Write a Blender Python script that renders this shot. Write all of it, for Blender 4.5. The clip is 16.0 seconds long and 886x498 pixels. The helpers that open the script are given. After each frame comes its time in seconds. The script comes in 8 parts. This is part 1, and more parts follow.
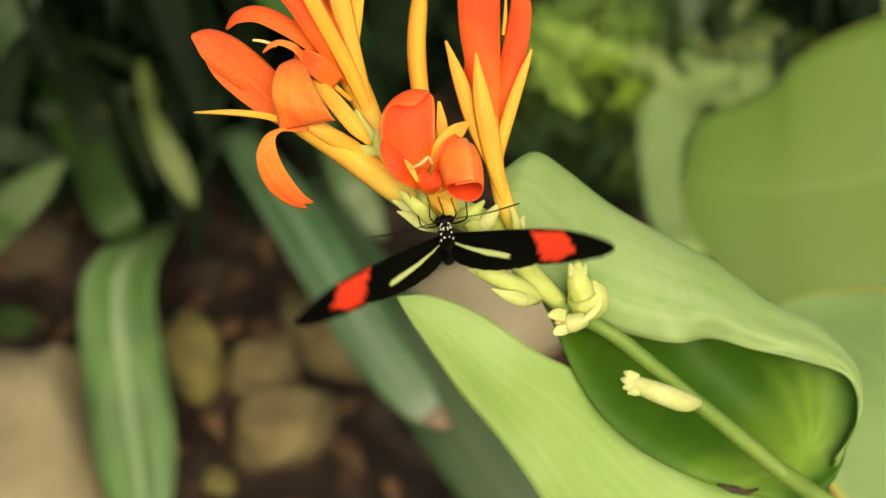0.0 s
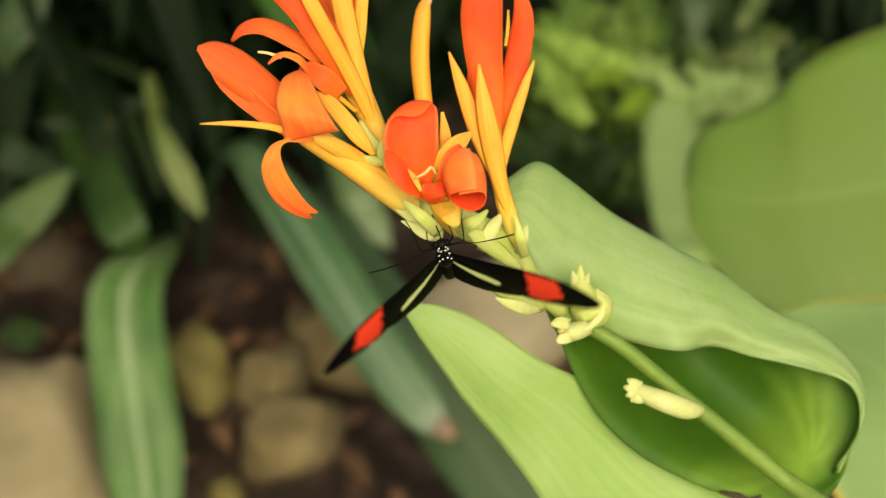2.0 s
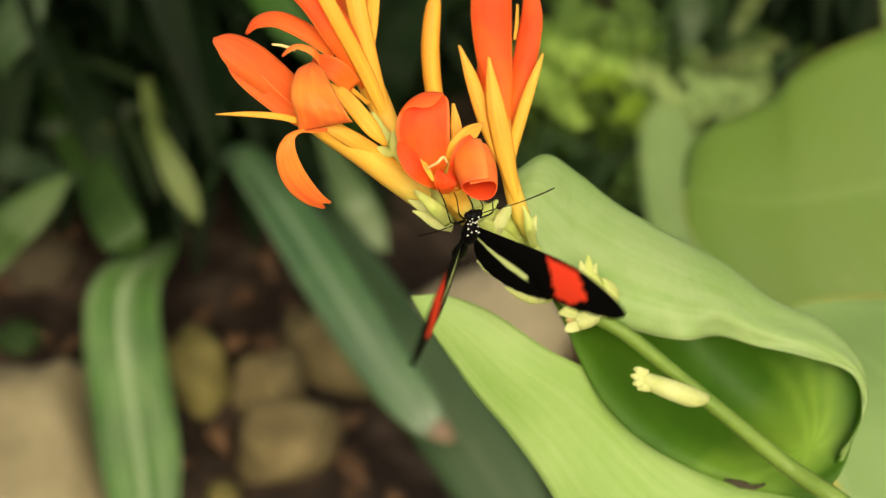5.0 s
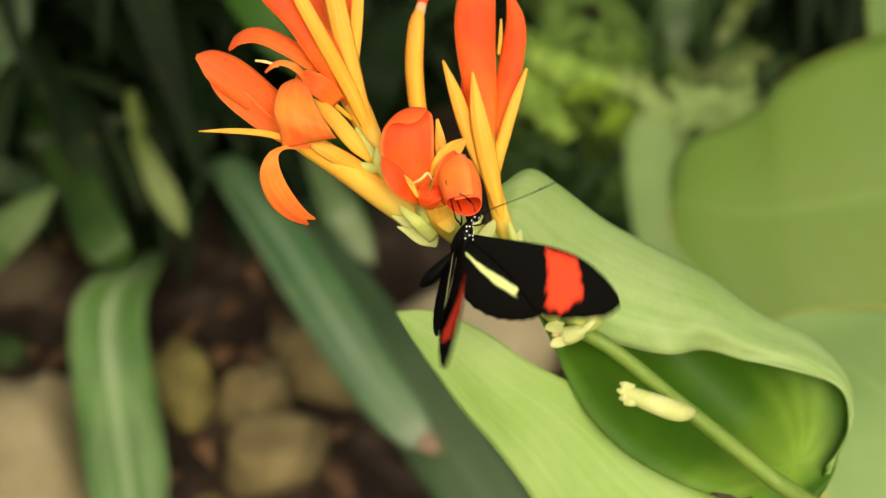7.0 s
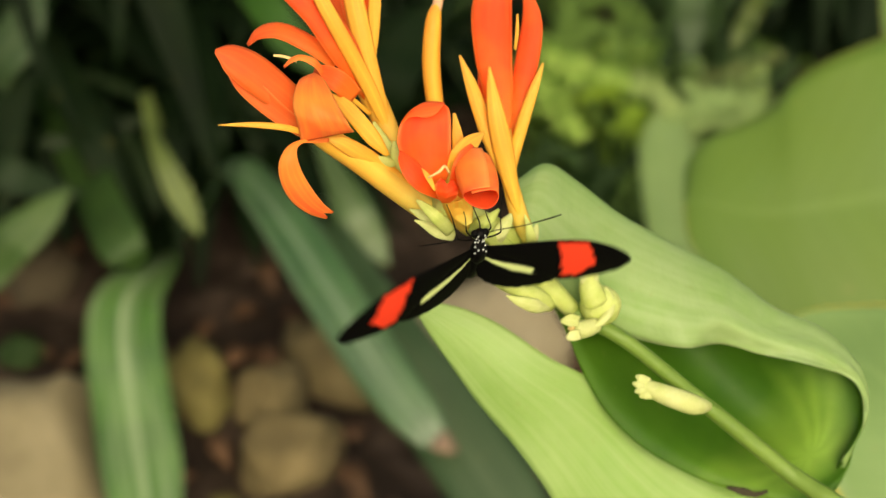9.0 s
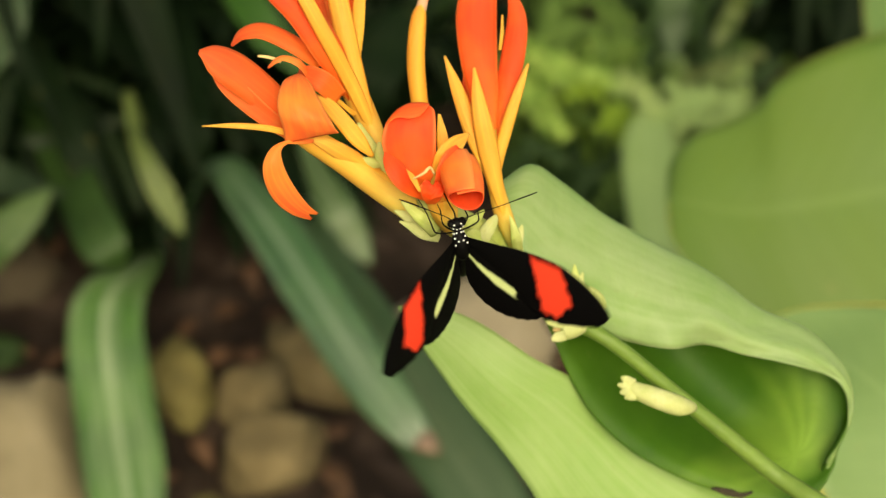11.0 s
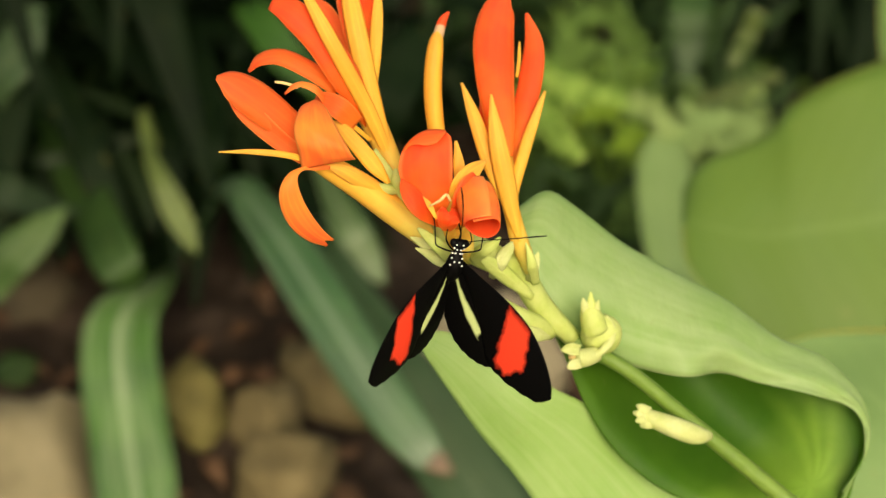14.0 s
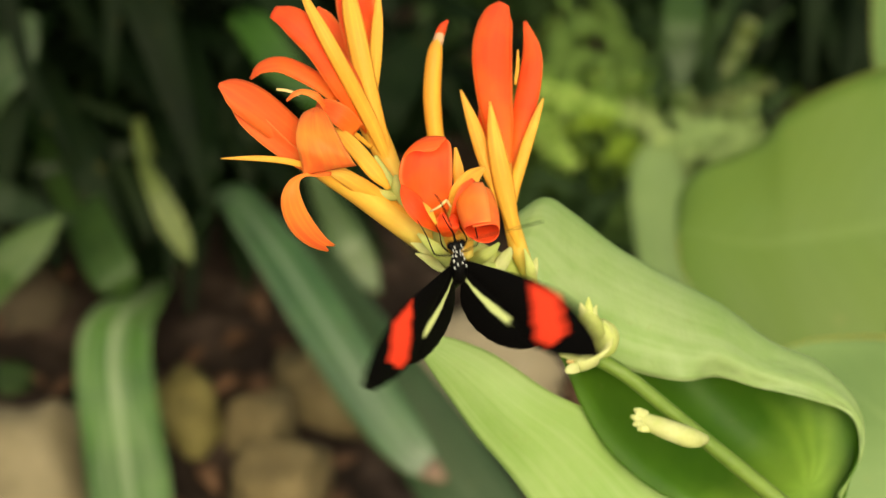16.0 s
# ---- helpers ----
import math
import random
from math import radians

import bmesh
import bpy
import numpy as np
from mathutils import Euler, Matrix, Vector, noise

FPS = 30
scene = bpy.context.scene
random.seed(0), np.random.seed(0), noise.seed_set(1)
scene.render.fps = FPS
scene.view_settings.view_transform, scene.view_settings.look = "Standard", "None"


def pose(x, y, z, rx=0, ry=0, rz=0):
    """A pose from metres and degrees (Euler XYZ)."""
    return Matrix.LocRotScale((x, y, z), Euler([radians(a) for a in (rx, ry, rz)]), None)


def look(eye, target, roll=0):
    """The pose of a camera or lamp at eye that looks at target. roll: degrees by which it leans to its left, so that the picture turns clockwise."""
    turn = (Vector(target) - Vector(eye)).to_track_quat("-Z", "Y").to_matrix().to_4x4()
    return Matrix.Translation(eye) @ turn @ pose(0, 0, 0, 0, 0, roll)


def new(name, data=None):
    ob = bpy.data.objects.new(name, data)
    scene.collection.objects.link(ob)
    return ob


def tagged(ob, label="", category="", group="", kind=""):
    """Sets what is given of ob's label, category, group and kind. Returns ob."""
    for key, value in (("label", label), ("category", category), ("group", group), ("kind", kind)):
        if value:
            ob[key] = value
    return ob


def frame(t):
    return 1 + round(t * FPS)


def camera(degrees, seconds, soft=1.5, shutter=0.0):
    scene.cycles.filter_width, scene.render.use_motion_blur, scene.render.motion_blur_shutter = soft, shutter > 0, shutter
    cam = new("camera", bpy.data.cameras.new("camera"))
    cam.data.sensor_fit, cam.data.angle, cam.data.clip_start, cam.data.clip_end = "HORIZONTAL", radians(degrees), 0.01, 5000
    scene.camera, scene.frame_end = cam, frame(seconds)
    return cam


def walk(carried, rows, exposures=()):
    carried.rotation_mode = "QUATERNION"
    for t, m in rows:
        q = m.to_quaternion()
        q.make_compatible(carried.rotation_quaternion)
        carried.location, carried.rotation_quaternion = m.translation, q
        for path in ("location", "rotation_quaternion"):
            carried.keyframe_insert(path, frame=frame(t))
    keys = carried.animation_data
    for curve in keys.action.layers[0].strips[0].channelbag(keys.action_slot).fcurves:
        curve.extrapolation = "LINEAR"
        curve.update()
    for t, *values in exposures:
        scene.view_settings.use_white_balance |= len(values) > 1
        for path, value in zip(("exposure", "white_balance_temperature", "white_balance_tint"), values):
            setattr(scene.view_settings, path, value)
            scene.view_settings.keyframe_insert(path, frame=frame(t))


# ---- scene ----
# ---- camera ----
TILT = radians(40)
RIGHT, RISE, NEAR = Vector((1, 0, 0)), Vector((0, math.sin(TILT), math.cos(TILT))), Vector((0, -math.cos(TILT), math.sin(TILT)))
HEART = Vector((0, 0, 1.28)) - 0.36 * NEAR  # middle of the flower head


def V(x, y, z=0.0):
    """A place by the flower head: millimetres to the right, up the slanted plane of the flower head, and out of it."""
    return HEART + (x * RIGHT + y * RISE + z * NEAR) * 0.001


cam = camera(30, 16.0, soft=1.4, shutter=0.5)
cam.data.dof.use_dof = True
cam.data.dof.focus_distance = 0.352
cam.data.dof.aperture_fstop = 15.0
walk(cam, [
    (0, pose(0.00000, 0.00000, 1.28000, 50.000, -0.000, 0.000)),
    (0.5, pose(0.00035, -0.00167, 1.28087, 50.136, 0.121, -0.008)),
    (1, pose(0.00016, -0.00458, 1.28127, 50.272, 0.278, 0.051)),
    (1.5, pose(0.00003, -0.00468, 1.28192, 50.316, 0.199, 0.198)),
    (2, pose(0.00070, -0.00274, 1.28182, 50.377, 0.280, 0.080)),
    (2.5, pose(-0.00008, -0.00241, 1.28192, 50.405, 0.220, 0.151)),
    (3, pose(-0.00135, -0.00549, 1.28306, 50.404, 0.161, 0.248)),
    (3.5, pose(-0.00239, -0.00744, 1.28244, 50.495, 0.235, 0.243)),
    (6, pose(-0.00399, -0.01051, 1.28268, 50.796, 0.114, -0.501)),
    (6.5, pose(-0.00454, -0.00962, 1.28274, 50.941, 0.167, -0.647)),
    (7, pose(-0.00284, -0.00833, 1.28291, 50.984, 0.067, -0.663)),
    (7.5, pose(-0.00215, -0.00916, 1.28330, 50.932, 0.059, -0.516)),
    (8, pose(-0.00136, -0.01163, 1.28404, 50.954, 0.175, -0.414)),
    (8.5, pose(-0.00260, -0.01316, 1.28474, 51.083, 0.385, -0.338)),
    (9, pose(-0.00360, -0.01169, 1.28283, 51.094, 0.371, -0.297)),
    (9.5, pose(-0.00384, -0.01264, 1.28328, 51.020, 0.319, -0.406)),
    (12, pose(-0.00507, -0.00943, 1.28233, 51.133, -0.083, -0.884)),
    (12.5, pose(-0.00594, -0.01058, 1.28401, 51.382, -0.001, -0.714)),
    (13, pose(-0.00535, -0.00959, 1.28392, 51.559, -0.022, -0.532)),
    (13.5, pose(-0.00526, -0.01028, 1.28455, 51.679, 0.061, -0.368)),
    (14, pose(-0.00474, -0.00888, 1.28364, 51.696, 0.034, -0.221)),
    (14.5, pose(-0.00436, -0.00916, 1.28347, 51.573, 0.013, -0.234)),
    (15, pose(-0.00572, -0.01082, 1.28469, 51.664, 0.055, -0.305)),
    (15.5, pose(-0.00589, -0.01127, 1.28416, 51.947, -0.060, -0.402)),
    (16, pose(-0.00630, -0.01265, 1.28551, 52.018, -0.098, -0.437)),
], exposures=[(0, 0.28, 8120, 0), (16, 0.28, 8120, 0)])

# ---- light: a bright overcast sky over a glasshouse garden ----
world = bpy.data.worlds.new("world")
scene.world = world
world.use_nodes = True
wn = world.node_tree.nodes
sky = wn.new("ShaderNodeTexSky")
sky.sky_type, sky.sun_disc = "NISHITA", False
sky.sun_elevation, sky.sun_rotation = radians(43), radians(169)
sky.air_density, sky.dust_density, sky.ozone_density = 1.0, 4.0, 0.6
world.node_tree.links.new(sky.outputs[0], wn["Background"].inputs[0])
wn["Background"].inputs[1].default_value = 0.15
sun = new("sun", bpy.data.lights.new("sun", "SUN"))
sun.data.energy, sun.data.angle, sun.data.color = 2.0, radians(38), (1.0, 0.95, 0.86)
sun.matrix_world = look((0.45, -2.25, 2.75), (0, 0, 0.6))


# ---- materials ----
def shader(name):
    m = bpy.data.materials.new(name)
    m.use_nodes = True
    return m, m.node_tree, m.node_tree.nodes["Principled BSDF"]


def node(nt, kind, ins=(), **props):
    n = nt.nodes.new("ShaderNode" + kind)
    for k, v in props.items():
        if k == "operation":
            n.operation = v
        elif k == "blend_type":
            n.blend_type = v
        elif k == "data_type":
            n.data_type = v
        elif k == "bands":
            n.bands_direction = v
    for key, v in dict(ins).items():
        if isinstance(v, bpy.types.NodeSocket):
            nt.links.new(v, n.inputs[key])
        else:
            n.inputs[key].default_value = v
    return n


def calc(nt, op, a, b=0.0, c=0.0):
    return node(nt, "Math", {0: a, 1: b, 2: c}, operation=op).outputs[0]


def ramp(nt, fac, stops):
    n = nt.nodes.new("ShaderNodeValToRGB")
    e = n.color_ramp.elements
    while len(e) < len(stops):
        e.new(0.5)
    for k, (p, c) in zip(e, stops):
        k.position, k.color = p, (*c, 1)
    nt.links.new(fac, n.inputs[0])
    return n.outputs[0]


def mix(nt, fac, a, b, how="MIX"):
    def col(v):
        return v if isinstance(v, bpy.types.NodeSocket) else (*v, 1)
    return node(nt, "Mix", {0: fac, 6: col(a), 7: col(b)}, data_type="RGBA", blend_type=how).outputs[2]


def noise_at(nt, vec, scale, detail=3.0, rough=0.55):
    return node(nt, "TexNoise", {"Vector": vec, "Scale": scale, "Detail": detail, "Roughness": rough}).outputs[0]


def bump(nt, bsdf, height, strength, dist):
    nt.links.new(node(nt, "Bump", {"Strength": strength, "Distance": dist, "Height": height}).outputs[0], bsdf.inputs["Normal"])


def thin(nt, bsdf, colour, amount):
    """Lets light through a thin leaf or petal."""
    tr = node(nt, "BsdfTranslucent", {0: colour})
    mx = node(nt, "MixShader", {0: amount, 1: bsdf.outputs[0], 2: tr.outputs[0]})
    nt.links.new(mx.outputs[0], nt.nodes["Material Output"].inputs[0])


def petal_mat(name, stops, rough=0.5, through_it=0.48, blush=0.2, edge=0.45):
    m, nt, b = shader(name)
    uv = node(nt, "TexCoord").outputs["UV"]
    ob = node(nt, "TexCoord").outputs["Object"]
    sx = node(nt, "SeparateXYZ", {0: uv})
    drift = noise_at(nt, ob, 90.0, 2.0)
    along = calc(nt, "ADD", sx.outputs[0], calc(nt, "MULTIPLY", calc(nt, "SUBTRACT", drift, 0.5), 0.35))
    base = ramp(nt, along, stops)
    glow = ramp(nt, noise_at(nt, ob, 130.0, 1.0), [(0.42, (0, 0, 0)), (0.66, (1, 1, 1))])
    base = mix(nt, calc(nt, "MULTIPLY", glow, blush), base, tuple(0.4 * a + 0.6 * b for a, b in zip(stops[1][1], (0.98, 0.42, 0.04))))
    side = calc(nt, "ABSOLUTE", calc(nt, "SUBTRACT", sx.outputs[1], 0.5))
    rim = node(nt, "MapRange", {0: calc(nt, "ADD", side, calc(nt, "MULTIPLY", drift, 0.05)), 1: 0.44, 2: 0.52, 3: 0.0, 4: edge}).outputs[0]
    base = mix(nt, rim, base, (0.98, 0.46, 0.13))
    streak = noise_at(nt, node(nt, "Mapping", {0: uv, "Scale": (2.5, 46, 1)}).outputs[0], 1.0, 3.0)
    broad = ramp(nt, noise_at(nt, node(nt, "Mapping", {0: uv, "Scale": (1.4, 5, 1)}).outputs[0], 1.0, 2.0), [(0.42, (0, 0, 0)), (0.7, (1, 1, 1))])
    base = mix(nt, calc(nt, "MULTIPLY", broad, 0.4), base, tuple(min(0.97, k * f) for k, f in zip(stops[1][1], (1.0, 1.9, 1.6))))
    base = mix(nt, calc(nt, "MULTIPLY", streak, 0.16), base, (0.95, 0.42, 0.05))
    base = mix(nt, calc(nt, "MULTIPLY", noise_at(nt, ob, 700.0), 0.1), base, (0.97, 0.09, 0.02))
    nt.links.new(base, b.inputs["Base Color"])
    b.inputs["Roughness"].default_value = rough
    b.inputs["Specular IOR Level"].default_value = 0.22
    bump(nt, b, calc(nt, "ADD", streak, calc(nt, "MULTIPLY", noise_at(nt, ob, 350.0), 0.6)), 0.2, 0.0006)
    thin(nt, b, base, through_it)
    return m


def leaf_mat(name, low, high, vein, ribs=34.0, rough=0.38, through_it=0.22, size=30.0, spec=0.4, rib_width=0.022, streaks=0.0, margin=None, mixed=None, vein_mix=0.16, margin_from=0.484, lit=None, crease=0.0, fan=None):
    """Green leaf: slanting side veins from a midrib, mottled at two sizes."""
    m, nt, b = shader(name)
    tc = node(nt, "TexCoord").outputs
    uv, ob = tc["UV"], tc["Object"]
    sx = node(nt, "SeparateXYZ", {0: uv})
    side = calc(nt, "ABSOLUTE", calc(nt, "SUBTRACT", sx.outputs[1], 0.5))
    wob = calc(nt, "MULTIPLY", noise_at(nt, ob, size * 0.7, 2.0), 0.05)
    phase = calc(nt, "ADD", calc(nt, "SUBTRACT", calc(nt, "ADD", sx.outputs[0], wob), calc(nt, "MULTIPLY", side, 0.55)), 0.0)
    wave = calc(nt, "SINE", calc(nt, "MULTIPLY", phase, ribs * 6.283))
    fine = calc(nt, "SINE", calc(nt, "MULTIPLY", phase, ribs * 22.7))
    veins = calc(nt, "ADD", calc(nt, "MULTIPLY", wave, 0.5), calc(nt, "MULTIPLY", fine, 0.25))
    big = noise_at(nt, ob, size, 4.0, 0.6)
    base = mix(nt, ramp(nt, big, [(0.3, (0, 0, 0)), (0.72, (1, 1, 1))]), low, high)
    base = mix(nt, calc(nt, "MULTIPLY", calc(nt, "MAXIMUM", veins, 0.0), vein_mix), base, vein)
    if streaks:
        line = noise_at(nt, node(nt, "Mapping", {0: uv, "Scale": (1.6, 15, 1)}).outputs[0], 1.0, 2.0)
        base = mix(nt, calc(nt, "MULTIPLY", ramp(nt, line, [(0.4, (0, 0, 0)), (0.7, (1, 1, 1))]), streaks), base, vein)
    rib = node(nt, "MapRange", {0: side, 1: rib_width * 0.6, 2: rib_width, 3: 1.0, 4: 0.0}).outputs[0]
    base = mix(nt, calc(nt, "MULTIPLY", rib, 0.45), base, vein)
    if margin:
        rim = node(nt, "MapRange", {0: side, 1: margin_from, 2: 0.497, 3: 0.0, 4: 0.7}).outputs[0]
        base = mix(nt, rim, base, margin)
    if fan is not None:  # veins that fan out of the leaf's foot; their patch has light painted in
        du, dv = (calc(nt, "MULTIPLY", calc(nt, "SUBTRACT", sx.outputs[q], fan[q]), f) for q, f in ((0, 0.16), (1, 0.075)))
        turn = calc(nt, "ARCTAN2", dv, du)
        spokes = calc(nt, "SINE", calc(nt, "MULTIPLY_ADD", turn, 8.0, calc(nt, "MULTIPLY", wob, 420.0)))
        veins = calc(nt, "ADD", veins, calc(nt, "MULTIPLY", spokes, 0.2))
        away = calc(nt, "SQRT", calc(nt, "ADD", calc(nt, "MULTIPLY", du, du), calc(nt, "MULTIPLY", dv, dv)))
        lit_patch = node(nt, "MapRange", {0: calc(nt, "MULTIPLY_ADD", spokes, -0.0025, away), 1: 0.002, 2: 0.021, 3: 1.0, 4: 0.0}).outputs[0]
        base = mix(nt, calc(nt, "MULTIPLY", lit_patch, calc(nt, "MULTIPLY_ADD", big, 1.3, 0.15)), base, vein)
    if mixed:
        each = node(nt, "NewGeometry").outputs["Random Per Island"]
        base = mix(nt, ramp(nt, each, [(0.25, (0, 0, 0)), (0.8, (1, 1, 1))]), base, mixed)
    spot = ramp(nt, noise_at(nt, ob, size * 9, 2.0), [(0.66, (0, 0, 0)), (0.78, (1, 1, 1))])
    base = mix(nt, calc(nt, "MULTIPLY", spot, 0.2), base, (0.3, 0.28, 0.08))
    nt.links.new(base, b.inputs["Base Color"])
    b.inputs["Specular IOR Level"].default_value = spec
    nt.links.new(calc(nt, "ADD", rough, calc(nt, "MULTIPLY", noise_at(nt, ob, size * 3), 0.2)), b.inputs["Roughness"])
    height = calc(nt, "ADD", calc(nt, "MULTIPLY", veins, 0.14), noise_at(nt, ob, size * 4))
    if crease:
        folds = noise_at(nt, node(nt, "Mapping", {0: uv, "Scale": (30, 7, 1), "Rotation": (0, 0, 0.5)}).outputs[0], 1.0, 3.0)
        height = calc(nt, "ADD", height, calc(nt, "MULTIPLY", folds, crease))
    bump(nt, b, height, 0.3, 0.0014)
    thin(nt, b, mix(nt, 0.45, base, lit) if lit else base, through_it)
    return m


def mottled(name, cols, size, rough=0.8, relief=0.6, depth=0.004, spec=0.3):
    m, nt, b = shader(name)
    ob = node(nt, "TexCoord").outputs["Object"]
    n1, n2 = noise_at(nt, ob, size, 5.0, 0.6), noise_at(nt, ob, size * 7, 4.0, 0.65)
    base = ramp(nt, n1, cols)
    base = mix(nt, calc(nt, "MULTIPLY", n2, 0.5), base, cols[0][1], "MULTIPLY")
    base = mix(nt, calc(nt, "MULTIPLY", noise_at(nt, ob, size * 23), 0.25), base, cols[-1][1])
    nt.links.new(base, b.inputs["Base Color"])
    b.inputs["Roughness"].default_value = rough
    b.inputs["Specular IOR Level"].default_value = spec
    bump(nt, b, calc(nt, "ADD", n1, calc(nt, "MULTIPLY", n2, 0.5)), relief, depth)
    return m


def wing_mat(name, patch, colour):
    """Black scales with one coloured patch; UV times fifty gives millimetres along the wing and across it."""
    m, nt, b = shader(name)
    tc = node(nt, "TexCoord").outputs
    sx = node(nt, "SeparateXYZ", {0: node(nt, "Mapping", {0: tc["UV"], "Scale": (50, 50, 1)}).outputs[0]})
    wig = calc(nt, "MULTIPLY", calc(nt, "SUBTRACT", noise_at(nt, tc["Object"], 420.0, 3.0, 0.6), 0.5), 2.6)
    s = calc(nt, "ADD", sx.outputs[0], wig)
    c = calc(nt, "SUBTRACT", sx.outputs[1], 10.0)
    if patch == "band":
        d1 = calc(nt, "SUBTRACT", s, calc(nt, "MULTIPLY_ADD", c, 0.40, 17.7))
        d2 = calc(nt, "SUBTRACT", calc(nt, "MULTIPLY_ADD", c, 0.60, 25.4), s)
        d3 = calc(nt, "SUBTRACT", calc(nt, "MULTIPLY_ADD", c, -0.75, 31.0), s)
        d4 = calc(nt, "ADD", calc(nt, "ADD", c, 2.9), calc(nt, "MULTIPLY", wig, 0.4))
        d5 = calc(nt, "SUBTRACT", 8.9, calc(nt, "ADD", c, wig))
        d = calc(nt, "MINIMUM", calc(nt, "MINIMUM", calc(nt, "MINIMUM", d1, d2), d3), calc(nt, "MINIMUM", d4, d5))
    else:
        along = calc(nt, "MULTIPLY_ADD", s, 0.30, 4.0)
        arch = calc(nt, "MULTIPLY", calc(nt, "MULTIPLY", calc(nt, "SUBTRACT", s, 7.0), calc(nt, "SUBTRACT", s, 7.0)), -0.012)
        off = calc(nt, "ABSOLUTE", calc(nt, "SUBTRACT", calc(nt, "SUBTRACT", c, along), calc(nt, "ADD", arch, 0.4)))
        half = calc(nt, "MINIMUM", calc(nt, "MULTIPLY_ADD", sx.outputs[0], 0.10, 0.12), 0.95)
        d = calc(nt, "MINIMUM", calc(nt, "SUBTRACT", half, off), calc(nt, "MULTIPLY", calc(nt, "SUBTRACT", 14.0, s), 0.8))
    soft = 0.7 if patch == "band" else 0.3
    mask = node(nt, "MapRange", {0: d, 1: -soft, 2: soft, 3: 0.0, 4: 1.0}).outputs[0]
    dust = noise_at(nt, tc["Object"], 2600.0, 2.0)
    black = mix(nt, dust, (0.0006, 0.0005, 0.0005), (0.0022, 0.002, 0.0018))
    tone = mix(nt, calc(nt, "MULTIPLY", dust, 0.5), colour, tuple(0.6 * k for k in colour))
    nt.links.new(mix(nt, mask, black, tone), b.inputs["Base Color"])
    b.inputs["Roughness"].default_value = 0.75
    b.inputs["Specular IOR Level"].default_value = 0.06
    bump(nt, b, dust, 0.3, 0.0002)
    return m


def plain(name, colour, rough, spec=0.4, size=900.0, shift=0.25):
    m, nt, b = shader(name)
    ob = node(nt, "TexCoord").outputs["Object"]
    n = noise_at(nt, ob, size)
    nt.links.new(mix(nt, calc(nt, "MULTIPLY", n, shift * 2), colour, tuple(0.5 * k for k in colour)), b.inputs["Base Color"])
    b.inputs["Roughness"].default_value = rough
    b.inputs["Specular IOR Level"].default_value = spec
    bump(nt, b, n, 0.25, 0.0003)
    return m


ORANGE = petal_mat("orange_petal", [(0.0, (0.97, 0.27, 0.045)), (0.35, (0.97, 0.165, 0.045)), (1.0, (0.97, 0.125, 0.055))])
DEEP = petal_mat("deep_orange_petal", [(0.0, (0.97, 0.30, 0.045)), (0.4, (0.97, 0.088, 0.028)), (1.0, (0.97, 0.092, 0.05))], blush=0.2)
AMBER = petal_mat("amber_petal", [(0.0, (0.97, 0.14, 0.045)), (0.45, (0.97, 0.225, 0.045)), (1.0, (0.97, 0.11, 0.045))], through_it=0.2)
SEPAL = petal_mat("yellow_sepal", [(0.0, (0.94, 0.57, 0.08)), (0.4, (0.94, 0.56, 0.09)), (1.0, (0.94, 0.51, 0.11))], 0.45, 0.4, edge=0.1)
BUD_SKIN = petal_mat("yellow_bud_skin", [(0.0, (0.93, 0.60, 0.10)), (0.4, (0.94, 0.50, 0.07)), (1.0, (0.94, 0.45, 0.08))], 0.45, 0.35, edge=0.0)
TUBE = petal_mat("yellow_tube", [(0.0, (0.62, 0.66, 0.17)), (0.3, (0.92, 0.64, 0.12)), (0.7, (0.94, 0.54, 0.08)), (1.0, (0.94, 0.49, 0.065))], 0.45, 0.3, edge=0.0)
CREAM = plain("cream_stamen", (0.8, 0.55, 0.22), 0.5)
RUST = plain("withered_collar", (0.62, 0.36, 0.2), 0.6)
BRACT = leaf_mat("pale_bract", (0.56, 0.655, 0.16), (0.72, 0.77, 0.28), (0.75, 0.78, 0.34), 6, 0.45, 0.32, 160.0)
BUDMAT = leaf_mat("cream_bud", (0.60, 0.655, 0.22), (0.76, 0.775, 0.38), (0.80, 0.80, 0.43), 5, 0.45, 0.32, 180.0)
STEM = leaf_mat("green_stem", (0.125, 0.21, 0.03), (0.185, 0.285, 0.05), (0.23, 0.33, 0.075), 3, 0.42, 0.1, 90.0)
# upper side's own deeper green, with shade inside the roll mixed in
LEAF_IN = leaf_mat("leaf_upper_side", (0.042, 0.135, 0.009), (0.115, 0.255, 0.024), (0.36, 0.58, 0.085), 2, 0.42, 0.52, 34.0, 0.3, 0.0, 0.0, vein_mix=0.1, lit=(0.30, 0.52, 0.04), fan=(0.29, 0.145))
# naturally paler under side; its whitest tones also paint in sky sheen
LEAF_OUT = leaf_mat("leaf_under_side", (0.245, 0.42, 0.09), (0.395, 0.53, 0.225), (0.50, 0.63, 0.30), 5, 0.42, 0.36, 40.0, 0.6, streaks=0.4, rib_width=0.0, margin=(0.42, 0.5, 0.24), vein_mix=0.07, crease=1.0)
LEAF_LOW = leaf_mat("young_leaf", (0.265, 0.44, 0.10), (0.385, 0.53, 0.19), (0.46, 0.58, 0.25), 3, 0.4, 0.3, 24.0, rib_width=0.0, streaks=0.35, vein_mix=0.02, crease=0.3)
FAR_LEAF = leaf_mat("far_canna_leaf", (0.122, 0.198, 0.022), (0.112, 0.208, 0.042), (0.165, 0.26, 0.055), 12, 0.45, 0.25, 4.5, vein_mix=0.2, margin=(0.24, 0.25, 0.05), margin_from=0.485)
